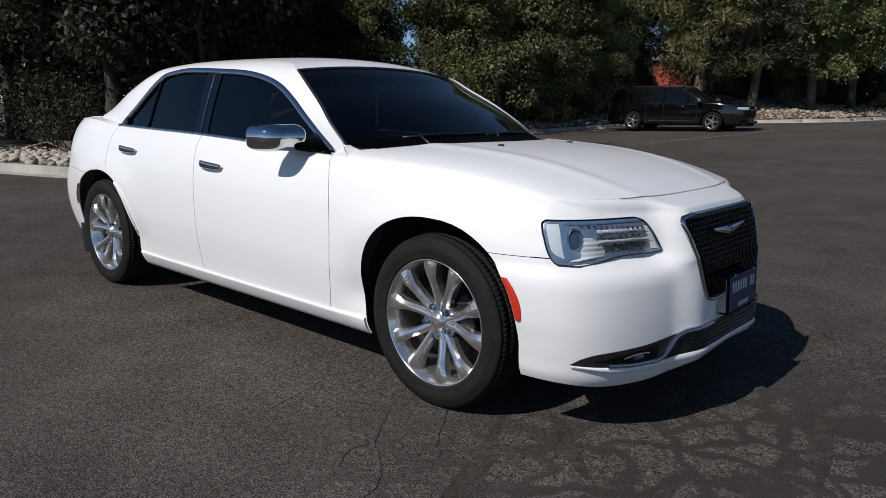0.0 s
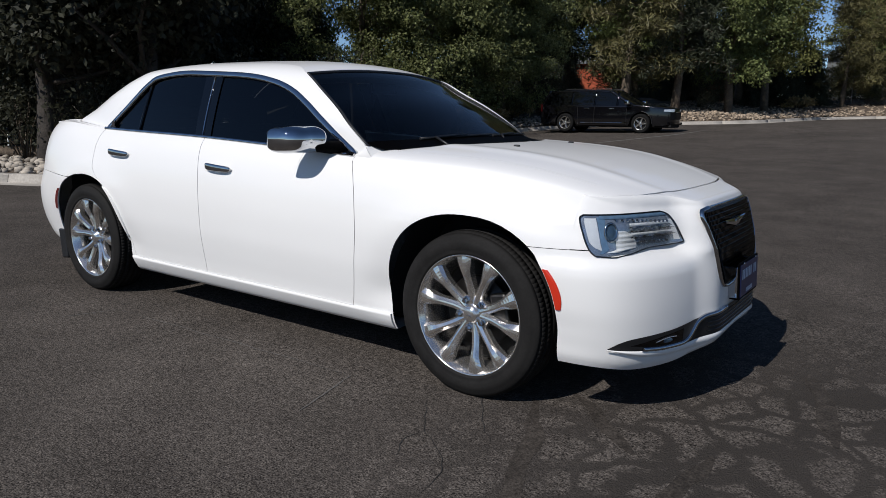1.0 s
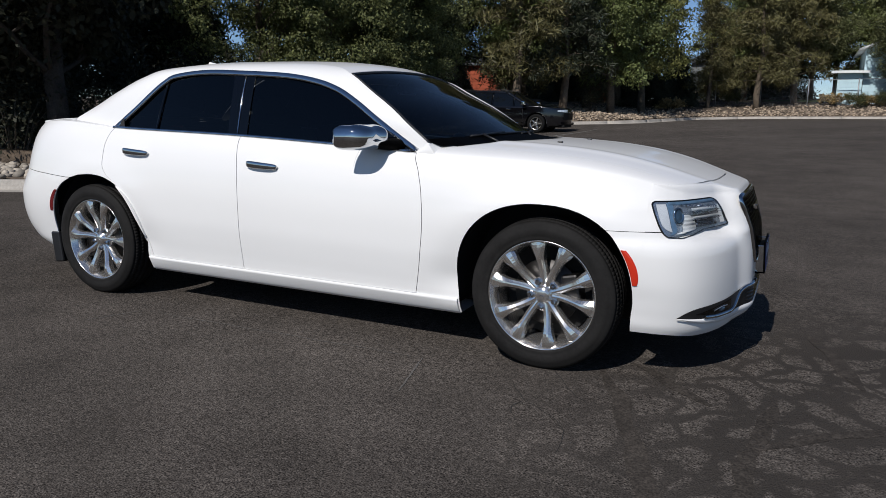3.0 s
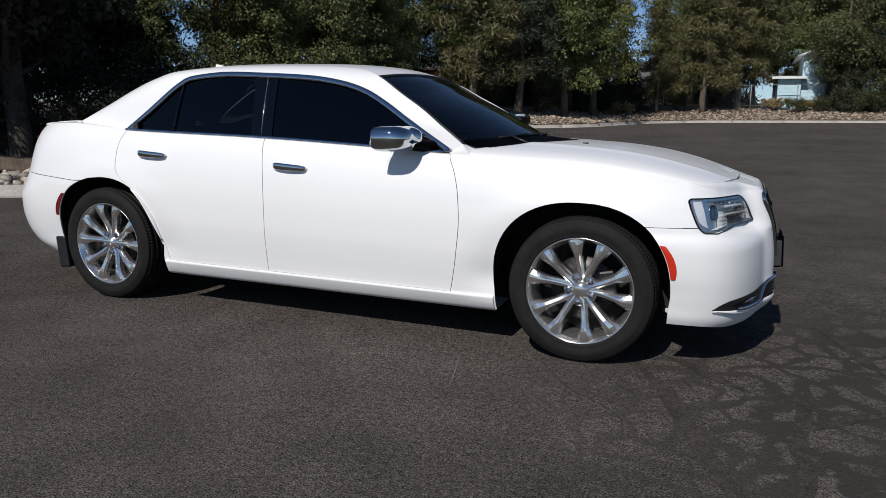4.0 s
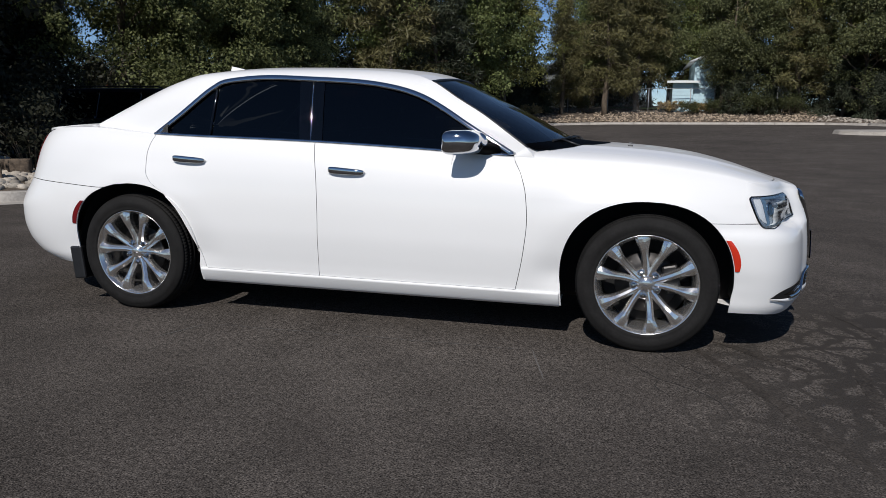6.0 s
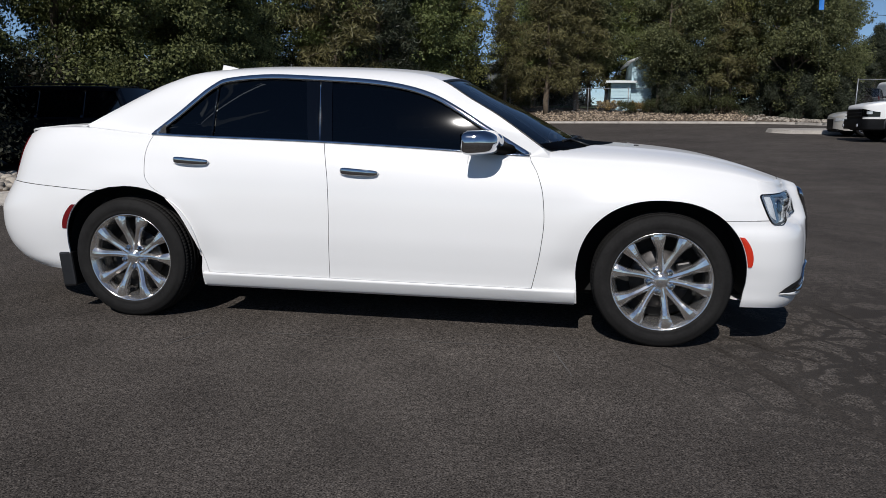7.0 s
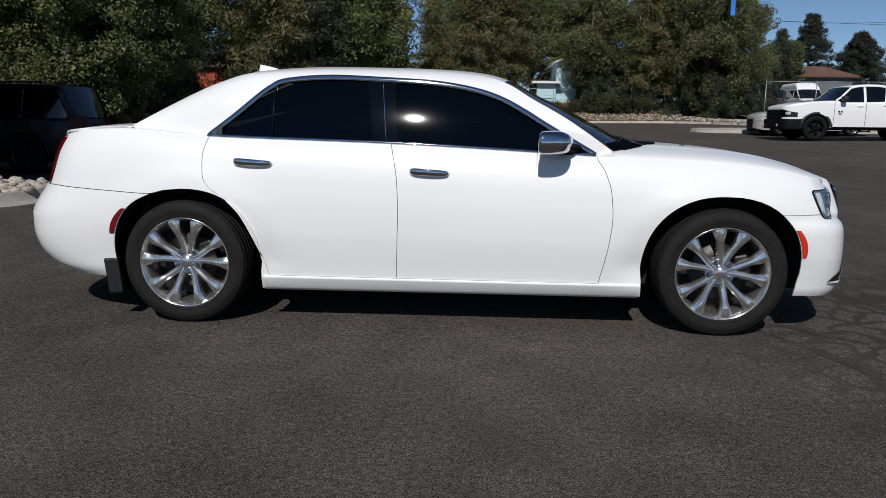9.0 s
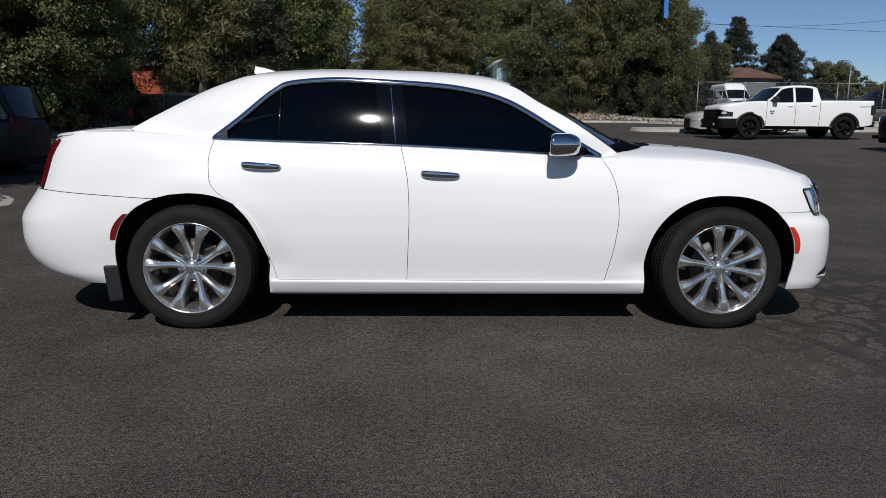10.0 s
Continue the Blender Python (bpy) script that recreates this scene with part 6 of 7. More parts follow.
plant(lambda: build_broadleaf(7, 10.2, 3.2, 1.2, M_LEAFSUN, 170, 0.125, "large sunlit leafy tree behind the kerb"), [(-15.3, 21.2, 1.0, 0), (-16.4, 25.6, 0.95, 110), (-14.9, 26.2, 0.8, 320), (-17.0, 18.6, 0.98, 200)], "sunlit trees behind the kerb")
M_PALEBARK = mat("pale_dead_bark", (0.20, 0.175, 0.15), 0.9, grain=((5, 0.2), (30, 0.25)), bump=((18, 0.6, 0.02),))


def build_bare_tree(seed, height):
    """A leafless tree: a trunk forking into ever finer upright twigs."""
    rng = random.Random(seed)
    t = empty("bare_tree", label="pale leafless tree among green trees", category="tree")
    bm = bmesh.new()
    tips = []
    trunk = [Vector((0.05 * math.sin(k * 1.7), 0.05 * math.cos(k), -0.3 + (height * 0.6 + 0.3) * k / 6)) for k in range(7)]
    tube(bm, trunk, 0.11, 8, 0.05)
    part("trunk", bm, M_PALEBARK, t, weld=0)
    for k in range(18):
        bm = bmesh.new()
        a = 2.4 * k
        limb(bm, trunk[3 + k % 4], Vector((0.45 * math.cos(a), 0.45 * math.sin(a), 1.0)), height * rng.uniform(0.25, 0.42), 0.035, 0, rng, tips, 0.2)
        part("branch", bm, M_PALEBARK, t, weld=0)
    return t


plant(lambda: build_bare_tree(41, 8.2), [(12.5, 53.0, 0.95, 0)], "bare trees on the bank")
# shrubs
# these leaves carry the grove's shade in their colour
plant(lambda: build_shrub(21, 0.9, 1.5, M_LEAFSHADE, "arching shrub behind the kerb, leaves toned dark for shade"), [(-10.6, 4.4, 1.0, 0), (-12.6, 3.6, 1.0, 90), (-8.6, 5.6, 0.85, 180), (-14.5, 3.4, 1.1, 30), (-11.5, 6.0, 0.9, 250), (-15.2, 21.5, 1.2, 60)], "dark shrubs behind the kerb")
plant(lambda: build_shrub(22, 1.0, 1.3, M_SHRUB, "green leafy shrub on the rocky bank", 0.11), [(5.4, 51.2, 0.7, 40), (7.2, 51.8, 0.75, 200), (9.2, 51.4, 1.15, 20), (10.2, 51.2, 1.0, 120), (-14.8, 26.5, 1.0, 150), (12.2, 50.4, 0.9, 90), (-2.5, 52.5, 0.8, 10)], "green shrubs on the bank")
plant(lambda: build_shrub(23, 0.9, 0.7, M_DRYGRASS, "dry straw-coloured grass clump", 0.16, 26, 70), [(-14.9, 25.0, 1.0, 0), (-15.5, 27.8, 1.2, 70), (-5.8, 47.2, 1.0, 140), (4.2, 53.0, 1.0, 200), (6.2, 52.4, 0.9, 280), (-11.6, 30.6, 0.9, 20), (-16.5, 24, 1.3, 330)], "dry grass clumps on the bank")
# dense undergrowth added to close the view and keep it dark under the crowns
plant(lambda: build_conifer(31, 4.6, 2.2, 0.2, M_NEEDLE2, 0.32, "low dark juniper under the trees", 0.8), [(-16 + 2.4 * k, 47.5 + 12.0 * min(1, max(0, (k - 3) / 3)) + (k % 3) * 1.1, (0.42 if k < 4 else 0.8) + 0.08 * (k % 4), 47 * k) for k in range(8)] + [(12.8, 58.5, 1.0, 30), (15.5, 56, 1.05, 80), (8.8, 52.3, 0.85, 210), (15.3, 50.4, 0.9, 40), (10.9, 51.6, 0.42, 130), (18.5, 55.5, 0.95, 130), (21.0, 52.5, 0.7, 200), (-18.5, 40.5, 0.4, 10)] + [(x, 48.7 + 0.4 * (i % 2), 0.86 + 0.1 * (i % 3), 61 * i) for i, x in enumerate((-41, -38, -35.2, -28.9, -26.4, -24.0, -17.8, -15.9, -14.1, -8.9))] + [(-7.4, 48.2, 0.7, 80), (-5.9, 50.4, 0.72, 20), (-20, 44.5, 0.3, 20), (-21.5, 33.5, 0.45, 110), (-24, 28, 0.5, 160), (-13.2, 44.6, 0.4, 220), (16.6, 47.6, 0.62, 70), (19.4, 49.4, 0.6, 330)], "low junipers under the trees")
# thickets whose leaf colour holds the shade below the crowns
plant(lambda: build_shrub(32, 1.5, 2.4, M_LEAFSHADE, "dense thicket under the trees, leaves toned dark for shade", 0.14, 60, 60), [(-16.4, 12.5, 1.0, 0), (-16.8, 16.5, 1.1, 60), (-15.8, 8.4, 1.0, 120), (-18, 5.2, 1.1, 200), (-21, 1.8, 1.2, 280), (-18.5, 21.5, 1.1, 30), (-15.9, 22.8, 0.9, 75), (-17.5, 26.5, 1.0, 95), (-14.6, 29.6, 0.8, 15), (-11.8, 33.2, 0.5, 240), (-8.6, 37, 0.6, 300)], "dark thickets under the trees")
# crowns by the kerb, shade again put into the leaf colour
plant(lambda: build_broadleaf(33, 9.5, 2.7, 2.3, M_LEAFSHADE, 110, 0.15, "leafy tree near the kerb, leaves toned dark for shade"), [(-9.9, 4.9, 1.0, 0), (-12.9, 5.1, 1.05, 100), (-11.6, 3.6, 0.9, 220)], "dark trees near the kerb")
# far spruces and round trees past the pickup
plant(lambda: build_conifer(12, 13.8, 8.6, 1.0, M_SPRUCE, 0.42, "tall dark spruce beyond the fence", 0.95, 1.15, 0.58), [(37.5, 82.3, 0.82, 0)], "spruces beyond the fence")
plant(lambda: build_conifer(13, 10.2, 8.4, 0.6, M_SPRUCE, 0.42, "broad dark spruce beyond the fence", 0.5, 1.0, 0.60), [(41.4, 78.5, 0.86, 60)], "spruces beyond the fence")
plant(lambda: build_broadleaf(15, 8.6, 1.5, 1.0, M_LEAFOLIVE, 90, 0.24, "olive leafy tree beyond the fence"), [(30.2, 70.4, 0.82, 0), (29.3, 71.2, 0.80, 130), (27.2, 70.6, 0.78, 60)], "olive trees beyond the fence")
plant(lambda: build_broadleaf(14, 9.0, 4.2, 1.5, M_LEAFOLIVE, 90, 0.3, "round leafy tree in the distance"), [(59.5, 98, 0.80, 0), (74, 112, 0.6, 100), (92, 120, 0.65, 200), (108, 125, 0.6, 20), (70, 92, 0.35, 140)], "leafy trees in the distance")
# ---- other vehicles ----
M_BLACKPAINT = mat("black_paint", (0.0035, 0.0035, 0.0045), 0.12, 0, 0.6, grain=((2, 0.1),))
# navy with gloss and coat dulled, standing in for deep shade on the car
M_NAVY = mat("navy_paint", (0.003, 0.0035, 0.008), 0.35, 0, 0.08, grain=((2, 0.1),), spec=0.25)
M_TAILDARK = mat("dark_red_lamp", (0.05, 0.003, 0.003), 0.35, spec=0.25, grain=((8, 0.2),))
M_SILVER = mat("silver_paint", (0.56, 0.54, 0.49), 0.28, 0.35, 0.6, grain=((2, 0.05),))
M_DARKGLASS = mat("dark_pane", (0.003, 0.0035, 0.004), 0.04, grain=((3, 0.2),))
M_BUMPER = mat("black_steel", (0.005, 0.005, 0.0055), 0.5, spec=0.15, grain=((20, 0.2),))
M_TYREBLACK = mat("black_tyre", (0.009, 0.009, 0.009), 0.8, grain=((30, 0.2),), spec=0.1)
M_BLACKRIM = mat("black_rim", (0.01, 0.01, 0.011), 0.25, 0.5)


def simple_wheel(parent, x, y, z, r, width, rim_mat, spokes=5, name="wheel"):
    bm = bmesh.new()
    w = width / 2
    lathe(bm, [(r * 0.66, -w * 0.9), (r * 0.72, -w * 1.0), (r * 0.9, -w * 1.02), (r * 0.97, -w * 0.85), (r, -w * 0.6), (r, w * 0.6), (r * 0.97, w * 0.85), (r * 0.7, w)], 40)
    tyre = part(name, bm, M_TYREBLACK, parent)
    tyre.matrix_basis = pose(x, y, z, 0, 0, 0 if y < 0 else 180)
    bm = bmesh.new()
    lathe(bm, [(r * 0.66, -w * 0.92), (r * 0.62, -w * 0.9), (r * 0.60, -w * 0.4), (r * 0.58, w * 0.8)], 36)
    lathe(bm, [(0, -w * 0.72), (r * 0.14, -w * 0.70), (r * 0.16, -w * 0.4)], 20)
    for k in range(spokes):
        for s in (-0.16, 0.16):
            a = 360 * k / spokes
            box(bm, r * 0.1, r * 0.63, -w * 0.78, -w * 0.5, -r * 0.045 + s * r * 0.5, r * 0.045 + s * r * 0.5, pose(0, 0, 0, 0, a + s * 40, 0), 0.006, 1)
    part("rim", bm, rim_mat, tyre, weld=0)
    bm = bmesh.new()
    lathe(bm, [(0, 0.0), (r * 0.60, 0.0)], 30)
    part("brake_drum", bm, M_LINER, tyre)


def vehicle(name, label, category, m, paint, rim_mat, x0, x1, W, low, top, wheels, wheel_r, cab, roof_w=0.74, pane_edges=(), trim=None, crown=0.035, end_n=9, lamps=None, grille=None, skirt=None, handles=(), lamp_z=None, back_panel=0.0, seams=(), flare_w=0.02, tail_n=0, pillar_w=0.11, bow=0.03):
    """A parked vehicle, nose to +x. top: spline of the lower body's upper edge; cab: (back foot, back top, front top, front foot, roof height);
    pane_edges: x of the pillars between side panes."""
    v = empty(name, m, label=label, category=category)
    xm, half = (x0 + x1) / 2, (x1 - x0) / 2
    arch_r = wheel_r * 1.17

    def plan(x, z):
        t = min(1, abs((x - xm) / half))
        tuck = 1 - 0.05 * ((z - low) / (top(x) - low) - 0.55) ** 2 * 2
        n = tail_n if tail_n and x < xm else end_n
        return W * max(0, 1 - t ** n) ** (1 / n) * tuck

    def foot(x):
        z = low + 0.08 * max(0, abs((x - xm) / half) - 0.86) / 0.14
        for wx in wheels:
            d = abs(x - wx)
            if d < arch_r:
                z = max(z, wheel_r + math.sqrt(arch_r ** 2 - d * d))
        return z

    def col(u):
        s = 2 * u - 1
        return xm + half * math.copysign(1 - (1 - abs(s)) ** 1.5, s)

    bm = bmesh.new()
    for sg in (-1, 1):
        def side(u, q):
            x = col(u)
            z = foot(x) + (top(x) - foot(x)) * q
            return Vector((x, sg * plan(x, z), z))
        patch(bm, side, 120, 10)
        def lid(u, q):
            x = col(u)
            w = plan(x, top(x))
            return Vector((x, sg * w * (1 - q), top(x) + crown * (1 - (1 - q) ** 2.5)))
        patch(bm, lid, 120, 8)
    part("body", bm, paint, v, outward=(xm, 0, low), thick=0.02)
    bm = bmesh.new()
    box(bm, x0 + 0.1, x1 - 0.1, -W * 0.62, W * 0.62, low * 0.75, low + 0.35, None, 0.04, 1)
    part("underbody", bm, M_LINER, v)
    for wx in wheels:
        for sg in (-1, 1):
            simple_wheel(v, wx, sg * (W - 0.13), wheel_r, wheel_r, 0.24, rim_mat)
            bm = bmesh.new()
            pts = [Vector((wx + (arch_r + 0.015) * math.cos(a), sg * (plan(wx, wheel_r) + 0.006), wheel_r + (arch_r + 0.015) * math.sin(a))) for a in [math.pi * k / 20 for k in range(21)]]
            strip(bm, pts, flare_w, 0.01 + 0.2 * (flare_w - 0.02), [Vector((0, sg, 0))] * 21)
            part("arch_trim", bm, skirt or M_BLACK, v)
            bm = bmesh.new()
            patch(bm, lambda u, q: Vector((wx + arch_r * math.cos(math.pi * u), sg * (W * 0.93 - 0.5 * q), wheel_r + arch_r * math.sin(math.pi * u))), 20, 2)
            part("wheel_liner", bm, M_LINER, v)
    bf, bt, ft, ff, rz = cab

    def cab_pt(u, q, sg, out=0.0):
        """The cabin's side: u back to front, q from the belt to the roof."""
        xa, xb = bf + (bt - bf) * q, ff + (ft - ff) * q
        x = xa + (xb - xa) * u
        z0 = top(x)
        z = z0 + (rz - bow * abs(2 * u - 1) ** 3 - z0) * q
        w0 = plan(x, z0) * 0.985
        return Vector((x, sg * (w0 + (W * roof_w - w0) * q ** 1.15 + out), z))

    bm = bmesh.new()
    for sg in (-1, 1):
        patch(bm, lambda u, q: cab_pt(u, q, sg), 30, 8)
    for u in (0, 1):
        patch(bm, lambda s, q: (lambda p: Vector((p.x + (0.10 if u else -0.05) * (1 - (2 * s - 1) ** 2), p.y * (2 * s - 1), p.z + 0.03 * (1 - (2 * s - 1) ** 2))))(cab_pt(u, q, 1)), 16, 8)
    part("cabin_glass", bm, M_DARKGLASS, v, "dark glass", outward=(xm, 0, low))
    bm = bmesh.new()
    def roof(u, s):
        p = cab_pt(u, 1, 1)
        t = 2 * s - 1
        return Vector((p.x + ((0.10 if u > 0.5 else -0.05) * (1 - t * t)) * abs(2 * u - 1) ** 3, p.y * t, p.z + 0.03 * (1 - t * t) + 0.012))
    patch(bm, roof, 24, 14)
    part("roof", bm, paint, v, outward=(xm, 0, low), thick=0.03)
    for sg in (-1, 1):
        bm = bmesh.new()
        for u in (0.012, 0.985):
            strip(bm, [cab_pt(u, k / 8, sg, 0.006) for k in range(9)], pillar_w, 0.012, [Vector((0.3 if u > 0.5 else -0.3, sg, 0.4))] * 9)
        strip(bm, [cab_pt(k / 20, 0.97, sg, 0.006) for k in range(21)], 0.09, 0.012, [Vector((0, sg, 0.5))] * 21)
        part("pillar", bm, paint, v, weld=0)
        for xe in pane_edges:
            bm = bmesh.new()
            strip(bm, [cab_pt((xe - bf - (bt - bf) * q) / (ff - bf + (ft - ff - bt + bf) * q), q, sg, 0.006) for q in (0, 0.25, 0.5, 0.75, 0.95)], 0.09, 0.012, [Vector((0, sg, 0.3))] * 5)
            part("pillar", bm, paint if trim is None else trim, v)
        if back_panel:
            bm = bmesh.new()
            patch(bm, lambda u, q: cab_pt(back_panel * u * (1 - 0.25 * q), q, sg, 0.010), 4, 8)
            part("rear_pillar", bm, paint, v, outward=(xm, 0, low))
        for xe in seams:
            bm = bmesh.new()
            za, zb = max(foot(xe), low) + 0.03, top(xe) - 0.01
            strip(bm, [Vector((xe, sg * (plan(xe, za + (zb - za) * k / 8) + 0.0015), za + (zb - za) * k / 8)) for k in range(9)], 0.014, 0.001, [Vector((0, sg, 0))] * 9)
            part("door_seam", bm, M_BLACK, v)
        for hx in handles:
            bm = bmesh.new()
            z = top(hx) - 0.13
            box(bm, hx - 0.1, hx + 0.1, -0.02, 0.02, -0.02, 0.02, Matrix.Translation((0, sg * (plan(hx, z) + 0.015), z)), 0.01, 2)
            part("handle", bm, M_CHROME if trim is None or paint is not M_WHITE else paint, v)
        bm = bmesh.new()
        box(bm, -0.08, 0.10, -0.13, 0.13, -0.09, 0.09, Matrix.Translation((ff - 0.28, sg * (W + 0.10), top(ff - 0.3) + 0.12)), 0.05, 3)
        part("door_mirror", bm, M_CHROME if paint is M_BLACKPAINT else M_BLACK, v)
        if lamp_z:
            def lamp_pt(u, q, d=0.012):
                x = x1 - 0.36 + (0.36 - 0.03) * u ** 0.7
                z = lamp_z + 0.055 * (2 * q - 1) * (1 - 0.35 * (1 - u))
                return Vector((x + d, sg * (plan(min(x, x1 - 0.004), z) + d), z))
            bm = bmesh.new()
            patch(bm, lamp_pt, 14, 6)
            part("head_lamp", bm, M_LAMPLENS, v, "clear head lamp", outward=(xm, 0, low))
            bm = bmesh.new()
            def tail(u, q):
                z = lamp_z + 0.10 + 0.16 * (2 * q - 1)
                x = x0 + 0.22 - 0.2 * u ** 0.7
                return Vector((x - 0.01, sg * (plan(max(x, x0 + 0.004), z) + 0.008), z))
            patch(bm, tail, 10, 6)
            part("tail_lamp", bm, M_TAILDARK, v, "dark red tail lamp", outward=(xm, 0, low))
    if grille:
        z0, z1, w = grille
        z1 = min(z1, top(x1) - 0.02)
        bm = bmesh.new()
        def gp(u, q):
            y = w * (2 * u - 1)
            z = z0 + (z1 - z0) * q
            t = max(0, 1 - (abs(y) / W) ** end_n) ** (1 / end_n)
            return Vector((xm + half * t + 0.012, y, z))
        patch(bm, gp, 16, 6)
        part("grille", bm, M_BUMPER, v, "black grille", outward=(xm, 0, low))
    return v


M_LAMPLENS = mat("lamp_glass", (0.62, 0.64, 0.66), 0.12, 0.4, 0.8, grain=((30, 0.3),))


def suv(m, paint, label, rim_mat=None, end=2.55, rear=0.0, cab=(-2.42, -2.18, 0.35, 1.18, 1.74)):
    v = vehicle("suv_car", label, "car", m, paint, rim_mat or M_BRIGHT, -end - rear, end, 0.96, 0.30, spline([(-end - rear, 1.0), (-2.4 - rear, 1.10), (-1.2, 1.11), (0.9, 1.09), (1.2, 1.10), (1.9, 1.06), (end - 0.35, 1.01), (end - 0.12, 0.95), (end, 0.84)]),
                (-1.50 - 0.6 * rear, 1.54), 0.385, cab, 0.74, (-1.45, -0.42, 0.55), M_GLOSSBLACK, lamps=True, grille=(0.55, 0.90, 0.62), handles=(-0.75, 0.32), lamp_z=0.90, seams=(-1.15, -0.42, 0.95), end_n=4)
    for sg in (-1, 1):
        bm = bmesh.new()
        strip(bm, [Vector((-1.0 + 2.0 * k / 8, sg * 0.975, 0.40)) for k in range(9)], 0.04, 0.012, [Vector((0, sg, 0))] * 9)
        part("side_strip", bm, M_CHROME, v, "chrome lower door strip", weld=0)
    for sg in (-1, 1):
        bm = bmesh.new()
        tube(bm, [Vector((-1.9, sg * 0.60, cab[4] + 0.02)), Vector((-1.8, sg * 0.61, cab[4] + 0.06)), Vector((0.1, sg * 0.61, cab[4] + 0.06)), Vector((0.25, sg * 0.60, cab[4] + 0.02))], 0.018, 6)
        part("roof_rail", bm, M_BLACK, v)
    bm = bmesh.new()
    patch(bm, lambda u, q: Vector((end - 0.06 + 0.04 * math.sin(math.pi * u), 0.80 * (2 * u - 1), 0.34 + 0.10 * q)), 12, 2)
    part("bumper_trim", bm, M_BUMPER, v)
    return v


def at_lot(x, y, turn):
    return pose(x, y, lot_z(x, y), 0, 0, turn)


suv(at_lot(-9.05, 25.45, 2), M_BLACKPAINT, "glossy black family suv parked by the trees", M_ALLOY, 2.76, 0.36, (-2.98, -2.55, 0.22, 1.28, 1.70))
suv(at_lot(-10.35, 9.6, 182), M_NAVY, "dark navy suv parked nose to the kerb", M_BLACKRIM)
suv(at_lot(15.3, 14.8, 180), M_NAVY, "dark navy suv parked with its nose out")

# white pickup
PICK_TOP = spline([(-2.95, 1.42), (-0.82, 1.41), (-0.76, 1.37), (0.95, 1.33), (1.12, 1.38), (1.6, 1.36), (2.3, 1.30), (2.62, 1.245), (2.80, 1.20), (2.87, 1.14), (2.90, 1.08)])
pick = vehicle("pickup_truck", "white crew pickup truck with black wheels and bumper", "truck", at_lot(13.68, 22.45, 180), M_WHITE, M_BLACKRIM, -2.89, 2.90, 1.0, 0.48, PICK_TOP,
               (-1.785, 1.785), 0.432, (-0.82, -0.72, 0.62, 1.20, 1.94), 0.78, (0.16,), M_WHITE, 0.03, 7, grille=(0.70, 1.13, 0.70), skirt=M_BLACK, handles=(-0.56, 0.32), back_panel=0.16, seams=(-0.80, 0.12, 1.20), flare_w=0.13, tail_n=20, pillar_w=0.07, bow=0.09)
bm = bmesh.new()
def steel_bumper(u, q):
    y = 2 * u - 1
    return Vector((2.30 + 0.68 * (1 - abs(y) ** 5) ** 0.3 + 0.02 * math.sin(math.pi * q), 1.02 * y, 0.40 + 0.34 * q))
patch(bm, steel_bumper, 40, 5)
part("front_bumper", bm, M_BUMPER, pick, "black steel bumper", thick=0.02, outward=(1.5, 0, 0.5))
def pick_corner(u, z, out):
    x = 2.42 + 0.46 * u ** 0.6
    t = (x + 0.025) / 2.925
    return Vector((x + out, (1.0 * max(0, 1 - t ** 7) ** (1 / 7) + out), z))
for sg in (-1, 1):
    bm = bmesh.new()
    patch(bm, lambda u, q: (lambda p: Vector((p.x, sg * p.y, p.z)))(pick_corner(u, 0.82 + (0.15 + 0.11 * u) * q, 0.014)), 16, 6)
    lamp = part("head_lamp", bm, M_GLOSSBLACK, pick, "smoked black head lamp", outward=(0, 0, 0.6))
    bm = bmesh.new()
    patch(bm, lambda u, q: (lambda p: Vector((p.x, sg * p.y, p.z)))(pick_corner(0.30 + 0.40 * u, 0.90 + 0.09 * q, 0.020)), 6, 3)
    part("lens", bm, M_LAMPLENS, lamp, "small clear lens", outward=(0, 0, 0.6))
    bm = bmesh.new()
    box(bm, -2.905, -2.72, sg * 0.985 - 0.02, sg * 0.985 + 0.02, 0.92, 1.26, None, 0.01, 1)
    part("tail_lamp", bm, M_GLOSSBLACK, pick, "smoked tail lamp")
    bm = bmesh.new()
    lathe(bm, [(0, -0.03), (0.05, -0.025), (0.06, 0)], 16, pose(2.99, sg * 0.62, 0.52, 0, 0, 90))
    part("fog_lamp", bm, M_LAMPLENS, pick, "round fog lamp")
for k in range(4):
    bm = bmesh.new()
    box(bm, 2.905, 2.935, -0.70, 0.70, 0.72 + 0.11 * k, 0.74 + 0.11 * k, None, 0.004, 1)
    part("grille_bar", bm, M_BLACK, pick)
bm = bmesh.new()
box(bm, -2.92, -2.84, -0.98, 0.98, 0.48, 0.68, None, 0.02, 2)
part("rear_bumper", bm, M_BLACK, pick)
bm = bmesh.new()
box(bm, -2.84, -0.85, -0.86, 0.86, 1.40, 1.455, None, 0.01, 1)
part("bed_cover", bm, M_BLACK, pick, "black bed cover")
